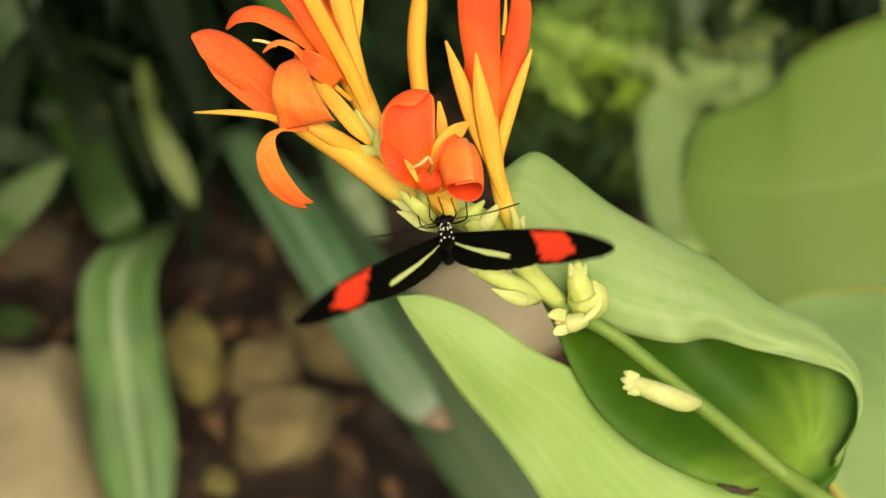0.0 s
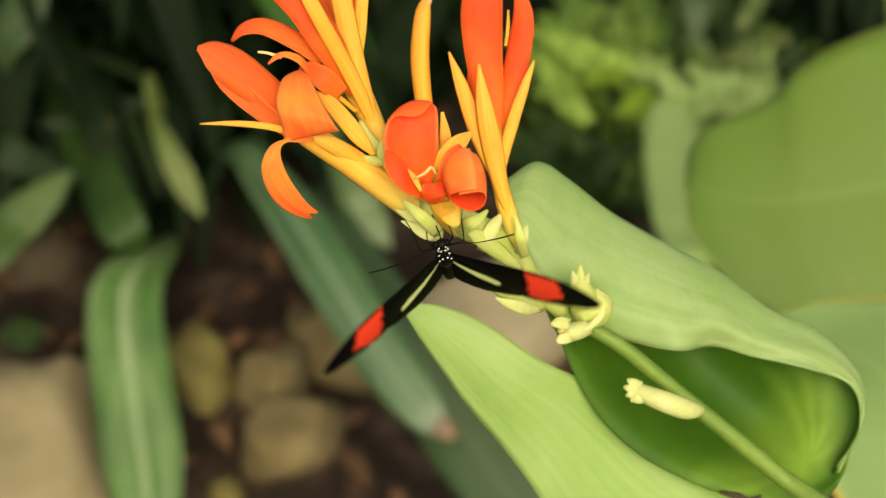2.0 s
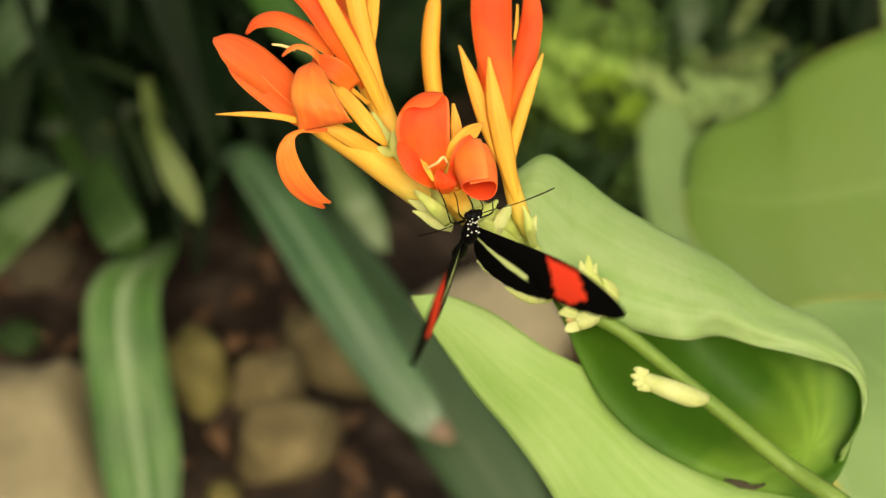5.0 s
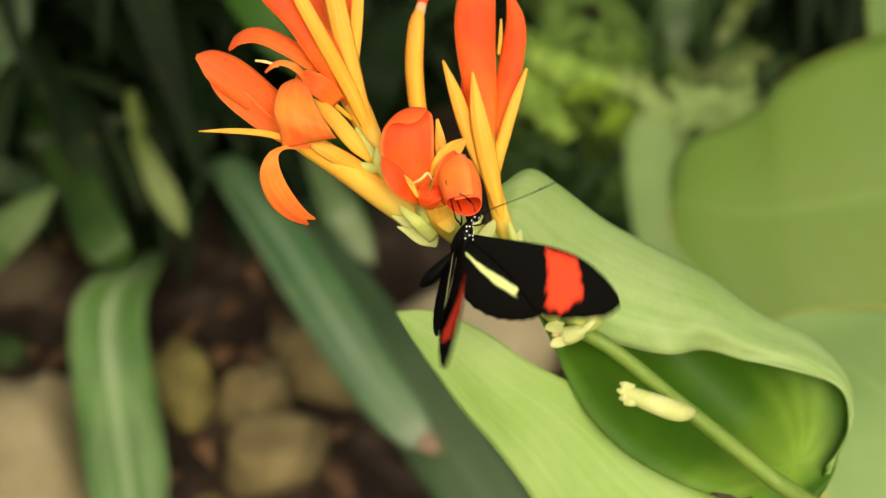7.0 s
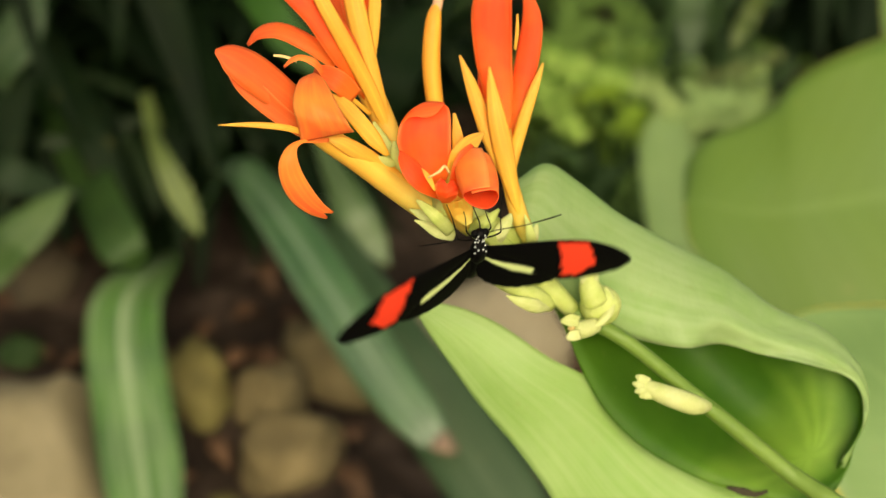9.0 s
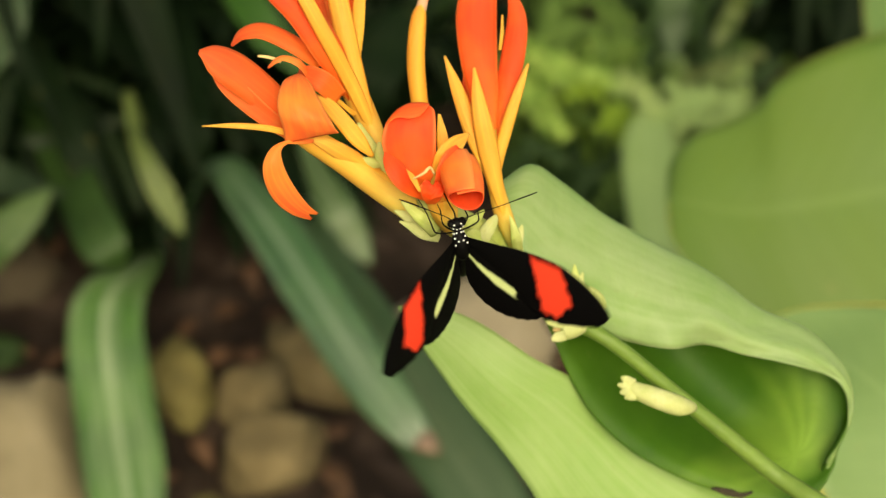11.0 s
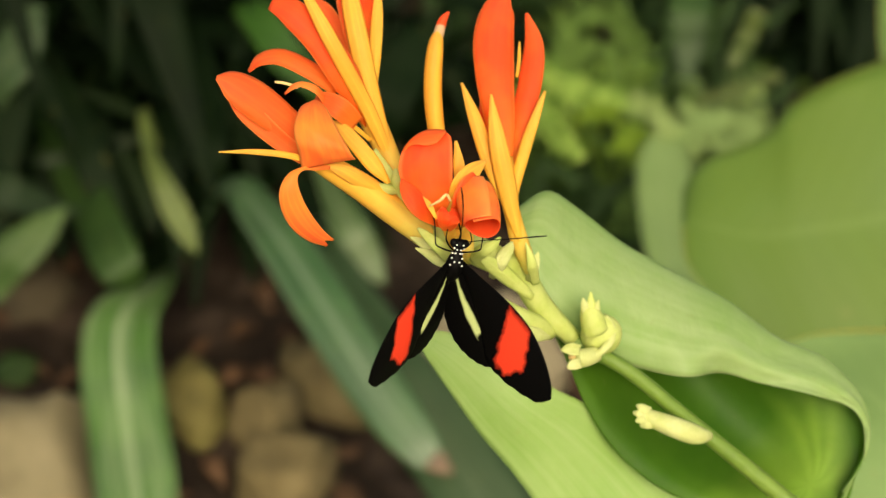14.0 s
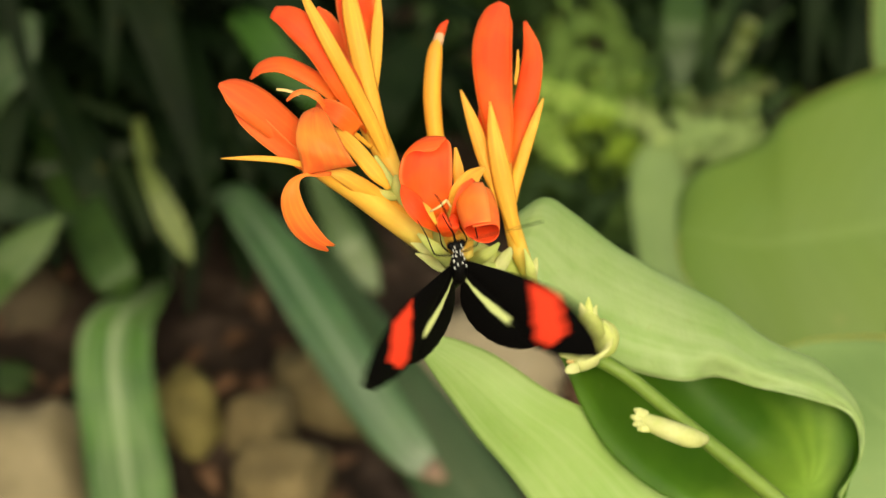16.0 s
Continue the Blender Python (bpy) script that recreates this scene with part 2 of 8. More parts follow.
# toned-down copy of the bright fern colour, half shade included
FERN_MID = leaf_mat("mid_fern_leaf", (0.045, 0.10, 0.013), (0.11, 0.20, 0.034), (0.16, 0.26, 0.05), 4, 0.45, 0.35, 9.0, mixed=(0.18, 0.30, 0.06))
FAR_RIM = leaf_mat("far_canna_leaf_yellow_rim", (0.145, 0.25, 0.065), (0.21, 0.33, 0.11), (0.25, 0.37, 0.13), 12, 0.42, 0.25, 9.0, margin=(0.72, 0.52, 0.06), vein_mix=0.2, margin_from=0.462)
FAR_BLUE = leaf_mat("far_greyish_leaf", (0.115, 0.205, 0.05), (0.16, 0.255, 0.075), (0.19, 0.285, 0.09), 12, 0.4, 0.25, 9.0, margin=(0.36, 0.26, 0.06), margin_from=0.478)
# pale streaks and midrib bands of the strap leaves also paint in gloss
STRAP = leaf_mat("strap_leaf", (0.018, 0.07, 0.005), (0.075, 0.185, 0.02), (0.42, 0.50, 0.30), 2, 0.3, 0.12, 11.0, 0.7, 0.07, 0.36)
STRAP_DEEP = leaf_mat("deep_strap_leaf", (0.009, 0.045, 0.007), (0.046, 0.125, 0.027), (0.24, 0.32, 0.20), 2, 0.3, 0.12, 9.0, 0.7, 0.06, 0.4)
STRAP_LUSH = leaf_mat("lush_strap_leaf", (0.016, 0.07, 0.006), (0.05, 0.14, 0.018), (0.09, 0.19, 0.04), 2, 0.4, 0.15, 10.0, 0.4, 0.03, 0.1)
# strap leaf green taken nearly to black, so the colour holds deep shade
STRAP_SHADED = leaf_mat("shaded_strap_leaf", (0.002, 0.006, 0.0015), (0.005, 0.014, 0.003), (0.010, 0.02, 0.006), 2, 0.55, 0.1, 10.0, 0.1)
STRAP_GREY = leaf_mat("grey_strap_leaf", (0.018, 0.044, 0.013), (0.036, 0.072, 0.025), (0.085, 0.12, 0.06), 2, 0.4, 0.12, 8.0, 0.35, 0.09, 0.5)
STRAP_MID = leaf_mat("mid_strap_leaf", (0.026, 0.06, 0.010), (0.058, 0.106, 0.022), (0.10, 0.145, 0.05), 2, 0.4, 0.15, 10.0, 0.4, 0.06, 0.3)
# dimmed strap leaf green: shade is part of this colour
STRAP_HALF_SHADED = leaf_mat("half_shaded_strap_leaf", (0.008, 0.019, 0.005), (0.015, 0.030, 0.009), (0.028, 0.045, 0.02), 2, 0.45, 0.12, 10.0, 0.3, 0.06, 0.3)
STRAP_PALE = leaf_mat("pale_strap_leaf", (0.045, 0.09, 0.025), (0.085, 0.145, 0.048), (0.22, 0.275, 0.15), 2, 0.38, 0.15, 8.0, 0.4, 0.09, 0.4)
FERN = leaf_mat("fern_leaf", (0.17, 0.32, 0.045), (0.34, 0.54, 0.095), (0.42, 0.58, 0.14), 4, 0.45, 0.42, 7.0, mixed=(0.54, 0.74, 0.18))
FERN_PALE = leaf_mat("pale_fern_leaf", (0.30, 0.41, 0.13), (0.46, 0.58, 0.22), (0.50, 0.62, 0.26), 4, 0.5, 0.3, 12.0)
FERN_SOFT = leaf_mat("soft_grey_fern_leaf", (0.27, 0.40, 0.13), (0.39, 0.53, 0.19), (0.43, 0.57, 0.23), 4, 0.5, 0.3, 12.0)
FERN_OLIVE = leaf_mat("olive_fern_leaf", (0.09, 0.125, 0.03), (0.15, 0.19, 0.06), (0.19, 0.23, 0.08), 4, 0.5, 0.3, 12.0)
OLIVE = leaf_mat("olive_young_leaf", (0.07, 0.10, 0.025), (0.13, 0.17, 0.045), (0.18, 0.215, 0.07), 3, 0.45, 0.2, 10.0)
FERN_GOLD = leaf_mat("yellow_green_fern_leaf", (0.22, 0.36, 0.03), (0.34, 0.50, 0.05), (0.40, 0.56, 0.09), 4, 0.45, 0.4, 12.0)
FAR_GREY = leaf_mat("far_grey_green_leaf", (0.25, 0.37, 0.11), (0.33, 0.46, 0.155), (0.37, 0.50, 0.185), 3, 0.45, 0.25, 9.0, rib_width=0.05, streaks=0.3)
# fern green darkened so that the colour itself carries shade
FERN_SHADED = leaf_mat("shaded_fern_leaf", (0.012, 0.035, 0.006), (0.04, 0.088, 0.016), (0.065, 0.12, 0.03), 4, 0.45, 0.25, 14.0)
SOIL = mottled("soil", [(0.3, (0.005, 0.0035, 0.003)), (0.5, (0.024, 0.016, 0.012)), (0.72, (0.13, 0.09, 0.066))], 13.0, 0.95, 1.0, 0.02, 0.1)
STONE = mottled("tan_stone", [(0.25, (0.09, 0.072, 0.036)), (0.5, (0.235, 0.195, 0.108)), (0.8, (0.36, 0.30, 0.185))], 7.0, 0.85, 0.7, 0.008)
MOSSY = mottled("mossy_stone", [(0.3, (0.035, 0.030, 0.010)), (0.5, (0.115, 0.095, 0.027)), (0.72, (0.25, 0.215, 0.075))], 11.0, 0.85, 0.7, 0.008)
TAN = mottled("warm_tan_stone", [(0.25, (0.045, 0.034, 0.014)), (0.5, (0.145, 0.11, 0.048)), (0.8, (0.29, 0.225, 0.115))], 16.0, 0.85, 0.9, 0.008)
BROWN = mottled("brown_stone", [(0.25, (0.024, 0.017, 0.009)), (0.5, (0.06, 0.045, 0.026)), (0.8, (0.115, 0.09, 0.053))], 8.0, 0.85, 0.7, 0.008)
PINK = mottled("pinkish_stone", [(0.25, (0.19, 0.155, 0.095)), (0.5, (0.33, 0.275, 0.18)), (0.8, (0.43, 0.37, 0.26))], 8.0, 0.85, 0.6, 0.006)
LITTER = mottled("dead_leaf", [(0.3, (0.035, 0.019, 0.010)), (0.55, (0.10, 0.048, 0.022)), (0.8, (0.20, 0.105, 0.052))], 24.0, 0.75, 0.5, 0.003)
DRY_TIP = mottled("dry_leaf_tip", [(0.3, (0.16, 0.11, 0.07)), (0.7, (0.3, 0.2, 0.14))], 40.0, 0.7, 0.4, 0.002)
EDGE_BROWN = mottled("edge_brown", [(0.3, (0.03, 0.025, 0.015)), (0.7, (0.07, 0.055, 0.03))], 60.0, 0.85, 0.6, 0.002)
BODY = plain("black_chitin", (0.002, 0.0018, 0.0018), 0.55, 0.1)
SPOT = plain("white_spot", (0.8, 0.8, 0.74), 0.6)
BAND = wing_mat("black_wing_red_band", "band", (0.95, 0.062, 0.03))
BAR = wing_mat("black_wing_yellow_bar", "bar", (0.60, 0.68, 0.29))


# ---- shapes ----
def spline(pts, n):
    """n + 1 values along a smooth curve through pts."""
    p = np.array([np.atleast_1d(np.array(v, float)) for v in pts])
    p = np.vstack([2 * p[0] - p[1], p, 2 * p[-1] - p[-2]])
    out = []
    for t in np.linspace(0, len(p) - 3, n + 1):
        i = min(int(t), len(p) - 4)
        f = t - i
        a, b, c, d = p[i:i + 4]
        out.append(0.5 * (2 * b + (c - a) * f + (2 * a - 5 * b + 4 * c - d) * f * f + (3 * b - a - 3 * c + d) * f ** 3))
    return np.array(out)


def sheet(rows, thick, uvs=None):
    """A closed thin sheet on a grid of places: vertices, faces, uv per vertex, and which faces are of the back."""
    g = np.array(rows, float)
    nu, nv = g.shape[:2]
    du, dv = np.gradient(g, axis=0), np.gradient(g, axis=1)
    nor = np.cross(dv, du)
    size = np.linalg.norm(nor, axis=2, keepdims=True)
    nor = np.where(size > 1e-12, nor / np.maximum(size, 1e-12), 0)
    for i in range(nu):
        for j in range(nv):
            if size[i, j, 0] <= 1e-12:
                nor[i, j] = nor[min(max(i, 1), nu - 2), min(max(j, 1), nv - 2)]
    top, low = (g + nor * thick / 2).reshape(-1, 3), (g - nor * thick / 2).reshape(-1, 3)
    if uvs is None:
        uvs = [(i / (nu - 1), j / (nv - 1)) for i in range(nu) for j in range(nv)]
    n, faces, back = nu * nv, [], []
    for i in range(nu - 1):
        for j in range(nv - 1):
            a = i * nv + j
            faces.append((a, a + 1, a + nv + 1, a + nv)), back.append(0)
            faces.append((n + a, n + a + nv, n + a + nv + 1, n + a + 1)), back.append(1)
    for i in range(nu - 1):
        for a, b in ((i * nv, (i + 1) * nv), ((i + 1) * nv + nv - 1, i * nv + nv - 1)):
            faces.append((a, b, n + b, n + a)), back.append(1)
    for j in range(nv - 1):
        for a, b in ((j + 1, j), ((nu - 1) * nv + j, (nu - 1) * nv + j + 1)):
            faces.append((a, b, n + b, n + a)), back.append(1)
    return np.vstack([top, low]), faces, list(uvs) * 2, back


def blade(pts, halves, face, curl=0.0, thick=0.0004, nu=22, nv=8, wave=0.0, waves=3.0, seed=0.0, fold=0.0):
    """A leaf or petal along pts, with half widths, a facing direction (one or several) and edges that curl towards it."""
    sp, hw = spline(pts, nu), spline(halves, nu)[:, 0]
    fc = spline(face, nu) if isinstance(face, list) else np.array([face] * (nu + 1), float)
    cu = spline(curl, nu)[:, 0] if isinstance(curl, list) else np.full(nu + 1, float(curl))
    tan = np.gradient(sp, axis=0)
    rows = []
    for i in range(nu + 1):
        t = tan[i] / (np.linalg.norm(tan[i]) + 1e-9)
        s = np.cross(t, fc[i])
        s /= np.linalg.norm(s) + 1e-9
        n = np.cross(s, t)
        row = []
        for j in range(nv + 1):
            v = 2 * j / nv - 1
            w, a = max(hw[i], 1e-5), cu[i]
            if abs(a) > 1e-3:
                x, z = w * math.sin(v * a) / a, w * (1 - math.cos(v * a)) / a
            else:
                x, z = v * w, 0.0
            z += fold * w * abs(v)
            z += wave * w * v * v * math.sin(waves * 6.28 * i / nu + seed + (1.7 if v > 0 else 0))
            row.append(sp[i] + s * x + n * z)
        rows.append(row)
    return sheet(rows, thick)


def spread(upper, lower, belly, nu=44, nv=16, thick=0.0006, ripple=0.0, seed=0.0, keel=0.0, notch=0.0):
    """A leaf or petal between two edges, swelling towards the viewer, with a keel along the middle and a notch in its far end."""
    a, b = spline(upper, nu), spline(lower, nu)
    v = np.linspace(0, 1, nv + 1)[None, :, None]
    if notch:
        cut = 1 - notch * np.clip(1 - abs(v[0, :, 0] - 0.5) / 0.25, 0, 1)
        k = np.arange(nu + 1)
        a, b = (np.stack([np.stack([np.interp(k * c, k, e[:, q]) for q in range(3)], 1) for c in cut], 1) for e in (a, b))
    else:
        a, b = a[:, None], b[:, None]
    g = a * (1 - v) + b * v
    wide = np.linalg.norm(a - b, axis=2)[:, :, None]
    u = np.linspace(0, 1, nu + 1)[:, None, None]
    out = wide * (belly * np.sin(np.pi * v) + keel * np.abs(2 * v - 1) + ripple * (2 * v - 1) ** 2 * np.sin(11 * u + seed + 2.2 * v) + 0.35 * ripple * np.sin(19 * u - 9 * v + seed))
    return sheet(g + np.array(NEAR) * out, thick)


def tube(pts, radii, n=24, sides=10, flat=1.0, face=(0, -0.766, 0.643)):
    sp, rr = spline(pts, n), np.maximum(spline(radii, n)[:, 0], 1e-5)
    tan = np.gradient(sp, axis=0)
    verts, uvs, faces = [], [], []
    for i in range(n + 1):
        t = tan[i] / (np.linalg.norm(tan[i]) + 1e-9)
        s = np.cross(t, face)
        if np.linalg.norm(s) < 1e-3:
            s = np.cross(t, (1, 0.2, 0.1))
        s /= np.linalg.norm(s)
        b = np.cross(s, t)
        for k in range(sides):
            a = 2 * math.pi * k / sides
            verts.append(sp[i] + rr[i] * (math.cos(a) * s + flat * math.sin(a) * b))
            uvs.append((i / n, k / sides))
    for i in range(n):
        for k in range(sides):
            a, b2 = i * sides + k, i * sides + (k + 1) % sides
            faces.append((a, b2, b2 + sides, a + sides))
    faces += [tuple(range(sides))[::-1], tuple(range(n * sides, (n + 1) * sides))]
    return np.array(verts), faces, uvs, [0] * len(faces)


def ball(centre, size, turn=None, seed=0.0, rough=0.0, sub=2, freq=1.0):
    """A rounded lump with semi-axes size, roughened by noise."""
    bm = bmesh.new()
    bmesh.ops.create_icosphere(bm, subdivisions=sub, radius=1.0)
    turn = turn or Matrix.Identity(3)
    verts, uvs = [], []
    for v in bm.verts:
        d = v.co.copy()
        k = 1 + rough * (noise.fractal(d * freq + Vector((seed, seed * 2, 3)), 0.8, 2.1, 4) + 0.6 * noise.noise(d * freq * 0.8 + Vector((0, seed, 0))))
        p = Vector((d.x * size[0], d.y * size[1], d.z * size[2])) * k
        verts.append(np.array(turn @ p + Vector(centre)))
        uvs.append((0.5 + 0.5 * d.z, 0.5 + math.atan2(d.y, d.x) / 6.2832))
    bm.verts.index_update()
    faces = [tuple(v.index for v in f.verts) for f in bm.faces]
    bm.free()
    return np.array(verts), faces, uvs, [0] * len(faces)


def joined(pieces):
    verts, faces, uvs, back, n = [], [], [], [], 0
    for v, f, u, b in pieces:
        verts.append(v)
        faces += [tuple(k + n for k in q) for q in f]
        uvs += u
        back += b
        n += len(v)
    return np.vstack(verts), faces, uvs, back


def mesh(name, shape, mats, origin):
    verts, faces, uvs, back = shape
    me = bpy.data.meshes.new(name)
    me.from_pydata([tuple(v) for v in np.asarray(verts) - np.array(origin)], [], faces)
    lay = me.uv_layers.new(name="UVMap")
    at = np.empty(len(me.loops), dtype=np.int32)
    me.loops.foreach_get("vertex_index", at)
    lay.data.foreach_set("uv", np.array(uvs, dtype=np.float32)[at].ravel())
    for m in mats:
        me.materials.append(m)
    if len(mats) > 1:
        me.polygons.foreach_set("material_index", np.array(back, dtype=np.int32))
    me.polygons.foreach_set("use_smooth", np.ones(len(faces), dtype=bool))
    me.update()
    return me


def thing(name, at, label, category, group="", kind=""):
    ob = new(name)
    ob.empty_display_size = 0.02
    ob.location = at
    return tagged(ob, label, category, group, kind)


def root_of(ob):
    at = Vector((0, 0, 0))
    while ob:
        at += ob.location
        ob = ob.parent
    return at


def part(name, shape, mats, parent, label=""):
    """Links a shape, given in world places, as one mesh under a thing or part."""
    mats = mats if isinstance(mats, (list, tuple)) else [mats]
    ob = new(name, mesh(name, shape, mats, root_of(parent)))
    ob.parent = parent
    return tagged(ob, label) if label else ob


def solo(name, shape, mats, at, label, category, group="", kind=""):
    mats = mats if isinstance(mats, (list, tuple)) else [mats]
    ob = new(name, mesh(name, shape, mats, at))
    ob.location = at
    return tagged(ob, label, category, group, kind)


UP = Vector((0, 0, 1))

# ---- ground ----
axis = [math.copysign(abs(k) ** 3.2, k) * 120 for k in np.linspace(-1, 1, 141)]
verts, uvs = [], []
for gx in axis:
    for gy in axis:
        px, py = gx + 0.1, gy + 1.5
        near = math.exp(-((gx / 3) ** 2 + (gy / 3) ** 2))
        h = noise.fractal(Vector((px * 5, py * 5, 0)), 0.9, 2.0, 5) * 0.035 * near
        verts.append((px, py, h)), uvs.append((px, py))
n = len(axis)
faces = [(i * n + j, (i + 1) * n + j, (i + 1) * n + j + 1, i * n + j + 1) for i in range(n - 1) for j in range(n - 1)]
solo("ground", (np.array(verts), faces, uvs, [0] * len(faces)), SOIL, (0, 0, 0), "dark brown garden soil under the plants", "soil", kind="structure")


def stone(at, size, mat, label, seed, spin=0.0):
    """A weathered stone: a roughened lump with a few worn flats."""
    turn = Matrix.Rotation(spin, 3, "Z") @ Matrix.Rotation(0.2 * math.sin(seed), 3, "X")
    at = Vector(at)
    verts, faces, uvs, back = ball((0, 0, 0), (1, 1, 1), None, seed, 0.24, 4, 1.7)
    r = np.random.RandomState(int(seed * 7))
    for k in range(14):
        n = r.normal(size=3)
        n /= np.linalg.norm(n)
        over = np.maximum(verts @ n - r.uniform(0.55, 0.85), 0)
        verts = verts - 0.88 * over[:, None] * n
    verts = (verts * np.array(size)) @ np.array(turn).T + np.array(at)
    return solo("stone", (verts, faces, uvs, back), mat, at, label, "stone", "stones on the soil")


stone(Vector((-0.432, 1.139, 0.030)), (0.16, 0.15, 0.12), STONE, "large tan weathered stone on the soil", 1.0, 0.4)
stone(Vector((-0.267, 1.289, 0.030)), (0.044, 0.062, 0.060), MOSSY, "olive-tan mossy stone beside a strap leaf", 2.0, 0.2)
stone(Vector((-0.196, 1.268, 0.035)), (0.050, 0.046, 0.052), TAN, "warm tan stone leaning on a mossy one", 8.0, 1.1)
stone(Vector((-0.166, 1.205, 0.030)), (0.064, 0.058, 0.056), TAN, "broad tan stone with worn flats on the soil", 3.0, 0.3)
stone(Vector((-0.128, 1.344, 0.020)), (0.050, 0.07, 0.06), TAN, "grey-brown earthy stone beside a strap leaf", 4.0, 0.9)
stone(Vector((0.048, 1.372, 0.030)), (0.13, 0.10, 0.07), PINK, "smooth pinkish tan stone behind the flower stem", 5.0, 0.6)
stone(Vector((-0.231, 1.144, 0.010)), (0.02, 0.018, 0.015), MOSSY, "small yellowish pebble on the soil", 6.0)
stone(Vector((-0.507, 1.548, 0.000)), (0.065, 0.06, 0.035), BROWN, "brown stone half buried in soil", 7.0)

solo("moss", ball((-0.484, 1.377, 0.015), (0.026, 0.020, 0.018), None, 3.0, 0.35, 4, 3.0), FERN_SHADED, (-0.484, 1.377, 0.0), "low green cushion of moss on the soil beside a stone", "moss")


# dead leaves on the soil
rng = random.Random(4)
bits = []
for k in range(300):
    x, y = rng.uniform(-1.1, 0.3), rng.uniform(0.8, 1.9)
    a, ln = rng.uniform(0, 6.28), rng.uniform(0.015, 0.05)
    d = Vector((math.cos(a), math.sin(a), rng.uniform(-0.2, 0.5)))
    p = Vector((x, y, 0.03))
    f = Vector((rng.uniform(-0.5, 0.5), rng.uniform(-0.5, 0.5), 1))
    bits.append(blade([p, p + d * ln * 0.5 + UP * rng.uniform(0, 0.012), p + d * ln], [0.001, ln * 0.28, 0.001], f, rng.uniform(-0.8, 0.8), 0.0008, 5, 3))
for p, ln, a in ((Vector((-0.432, 1.337, 0.020)), 0.05, 0.5), (Vector((-0.180, 1.394, 0.010)), 0.05, 1.2), (Vector((-0.203, 1.483, 0.010)), 0.045, 2.0), (Vector((-0.179, 1.338, 0.010)), 0.05, 2.6), (Vector((-0.251, 1.433, 0.010)), 0.04, 0.2), (Vector((-0.286, 1.394, 0.010)), 0.04, 1.0), (Vector((-0.084, 1.153, 0.010)), 0.05, 2.2)):
    d = Vector((math.cos(a), math.sin(a), 0.25))
    bits.append(blade([p, p + d * ln * 0.5 + UP * 0.012, p + d * ln], [0.002, 0.013, 0.001], UP - 0.4 * RIGHT, 0.5, 0.0006, 6, 4, 0.2, 1.0, a))
solo("leaf_litter", joined(bits), LITTER, (0, 0, 0), "brown dead leaves scattered over dark soil", "leaf litter", kind="stuff")

# ---- the canna in flower ----
CANNA_AT = (0.22, 0.42, 0.0)
canna = thing("canna_plant", CANNA_AT, "flowering canna with orange-red blooms, yellow sepals and broad light green leaves", "plant")
stem_line = [V(-4.4, 12.0, 4.0), V(4.3, 7.6, -6.0), V(13.8, 2.9, -15.0), V(19.1, -4.5, -21.0), V(27.2, -12.7, -25.0), V(39.9, -20.1, -24.0), V(55.4, -32.6, -28.0), V(78.3, -51.3, -34.0), V(106.5, -75.4, -44.0)]
stem_foot = Vector(CANNA_AT)
stem = part("stem", tube(stem_line[3:] + [Vector((0.165, 0.335, 0.80)), Vector((0.205, 0.39, 0.4)), stem_foot], [0.0026, 0.0020, 0.0018, 0.0019, 0.0022, 0.0028, 0.004, 0.006, 0.008], 90, 12), STEM, canna, "smooth light green flower stem")
part("flower_stalk", tube(stem_line[:5], [0.0028, 0.0034, 0.0031, 0.0029, 0.0022], 30, 12), BRACT, canna, "pale yellow-green stalk between the blooms")


def petal(name, pts, halves, mat, parent, curl=0.3, face=None, wave=0.05, label="", nu=22, nv=8, thick=0.22, seed=0.0, fold=0.0):
    face = face or NEAR
    if name == "sepal":  # sepals grow out of the tube
        curl, halves = [-1.2] + [curl] * (len(pts) - 1), [0.5 * halves[0]] + halves[1:]
    return part(name, blade(pts, [h * 0.001 for h in halves], face, curl, thick * 0.001, nu, nv, wave, 1.5, seed, fold), mat, parent, label)


# left lower bloom
bloom = part("bloom", tube([V(-5.2, 9.4, 0.0), V(-13.6, 15.4, 2.0), V(-21.8, 21.5, 6.0), V(-28.5, 25.6, 9.0), V(-32.7, 27.4, 11.0)], [2.9e-3, 3.0e-3, 3.0e-3, 2.6e-3, 1.6e-3], 24, 12), TUBE, canna, "open orange bloom on a yellow tube")
petal("petal", [V(-31.6, 27.9, 9.0), V(-35.4, 33.2, 11.0), V(-43.2, 39.7, 15.0), V(-48.7, 43.1, 17.0), V(-52.0, 44.2, 18.0)], [2.2, 3.9, 4.6, 3.6, 0.5], ORANGE, bloom, -0.7, NEAR + 0.35 * RISE, 0.05, seed=1)
petal("petal", [V(-32.0, 26.4, 12.0), V(-38.8, 31.1, 12.0), V(-46.0, 37.6, 14.0), V(-50.6, 42.2, 15.0)], [1.5, 2.2, 2.4, 0.4], ORANGE, bloom, 0.4, NEAR - 0.3 * RISE, 0.05, seed=2)
part("petal", spread([V(-32.1, 39.8, 12.0), V(-34.1, 38.1, 16.0), V(-35.0, 35.1, 19.0), V(-35.2, 32.1, 20.0), V(-34.6, 29.2, 20.0), V(-34.1, 26.8, 18.0), V(-34.0, 24.6, 15.0)],
                     [V(-31.2, 40.0, 12.0), V(-28.8, 38.0, 15.0), V(-27.1, 34.8, 18.0), V(-25.4, 31.5, 19.5), V(-23.9, 28.9, 19.0), V(-23.0, 27.4, 17.0), V(-22.5, 26.9, 15.0)], 0.2, 34, 14, 0.00022, 0.03, 3.0), AMBER, bloom)
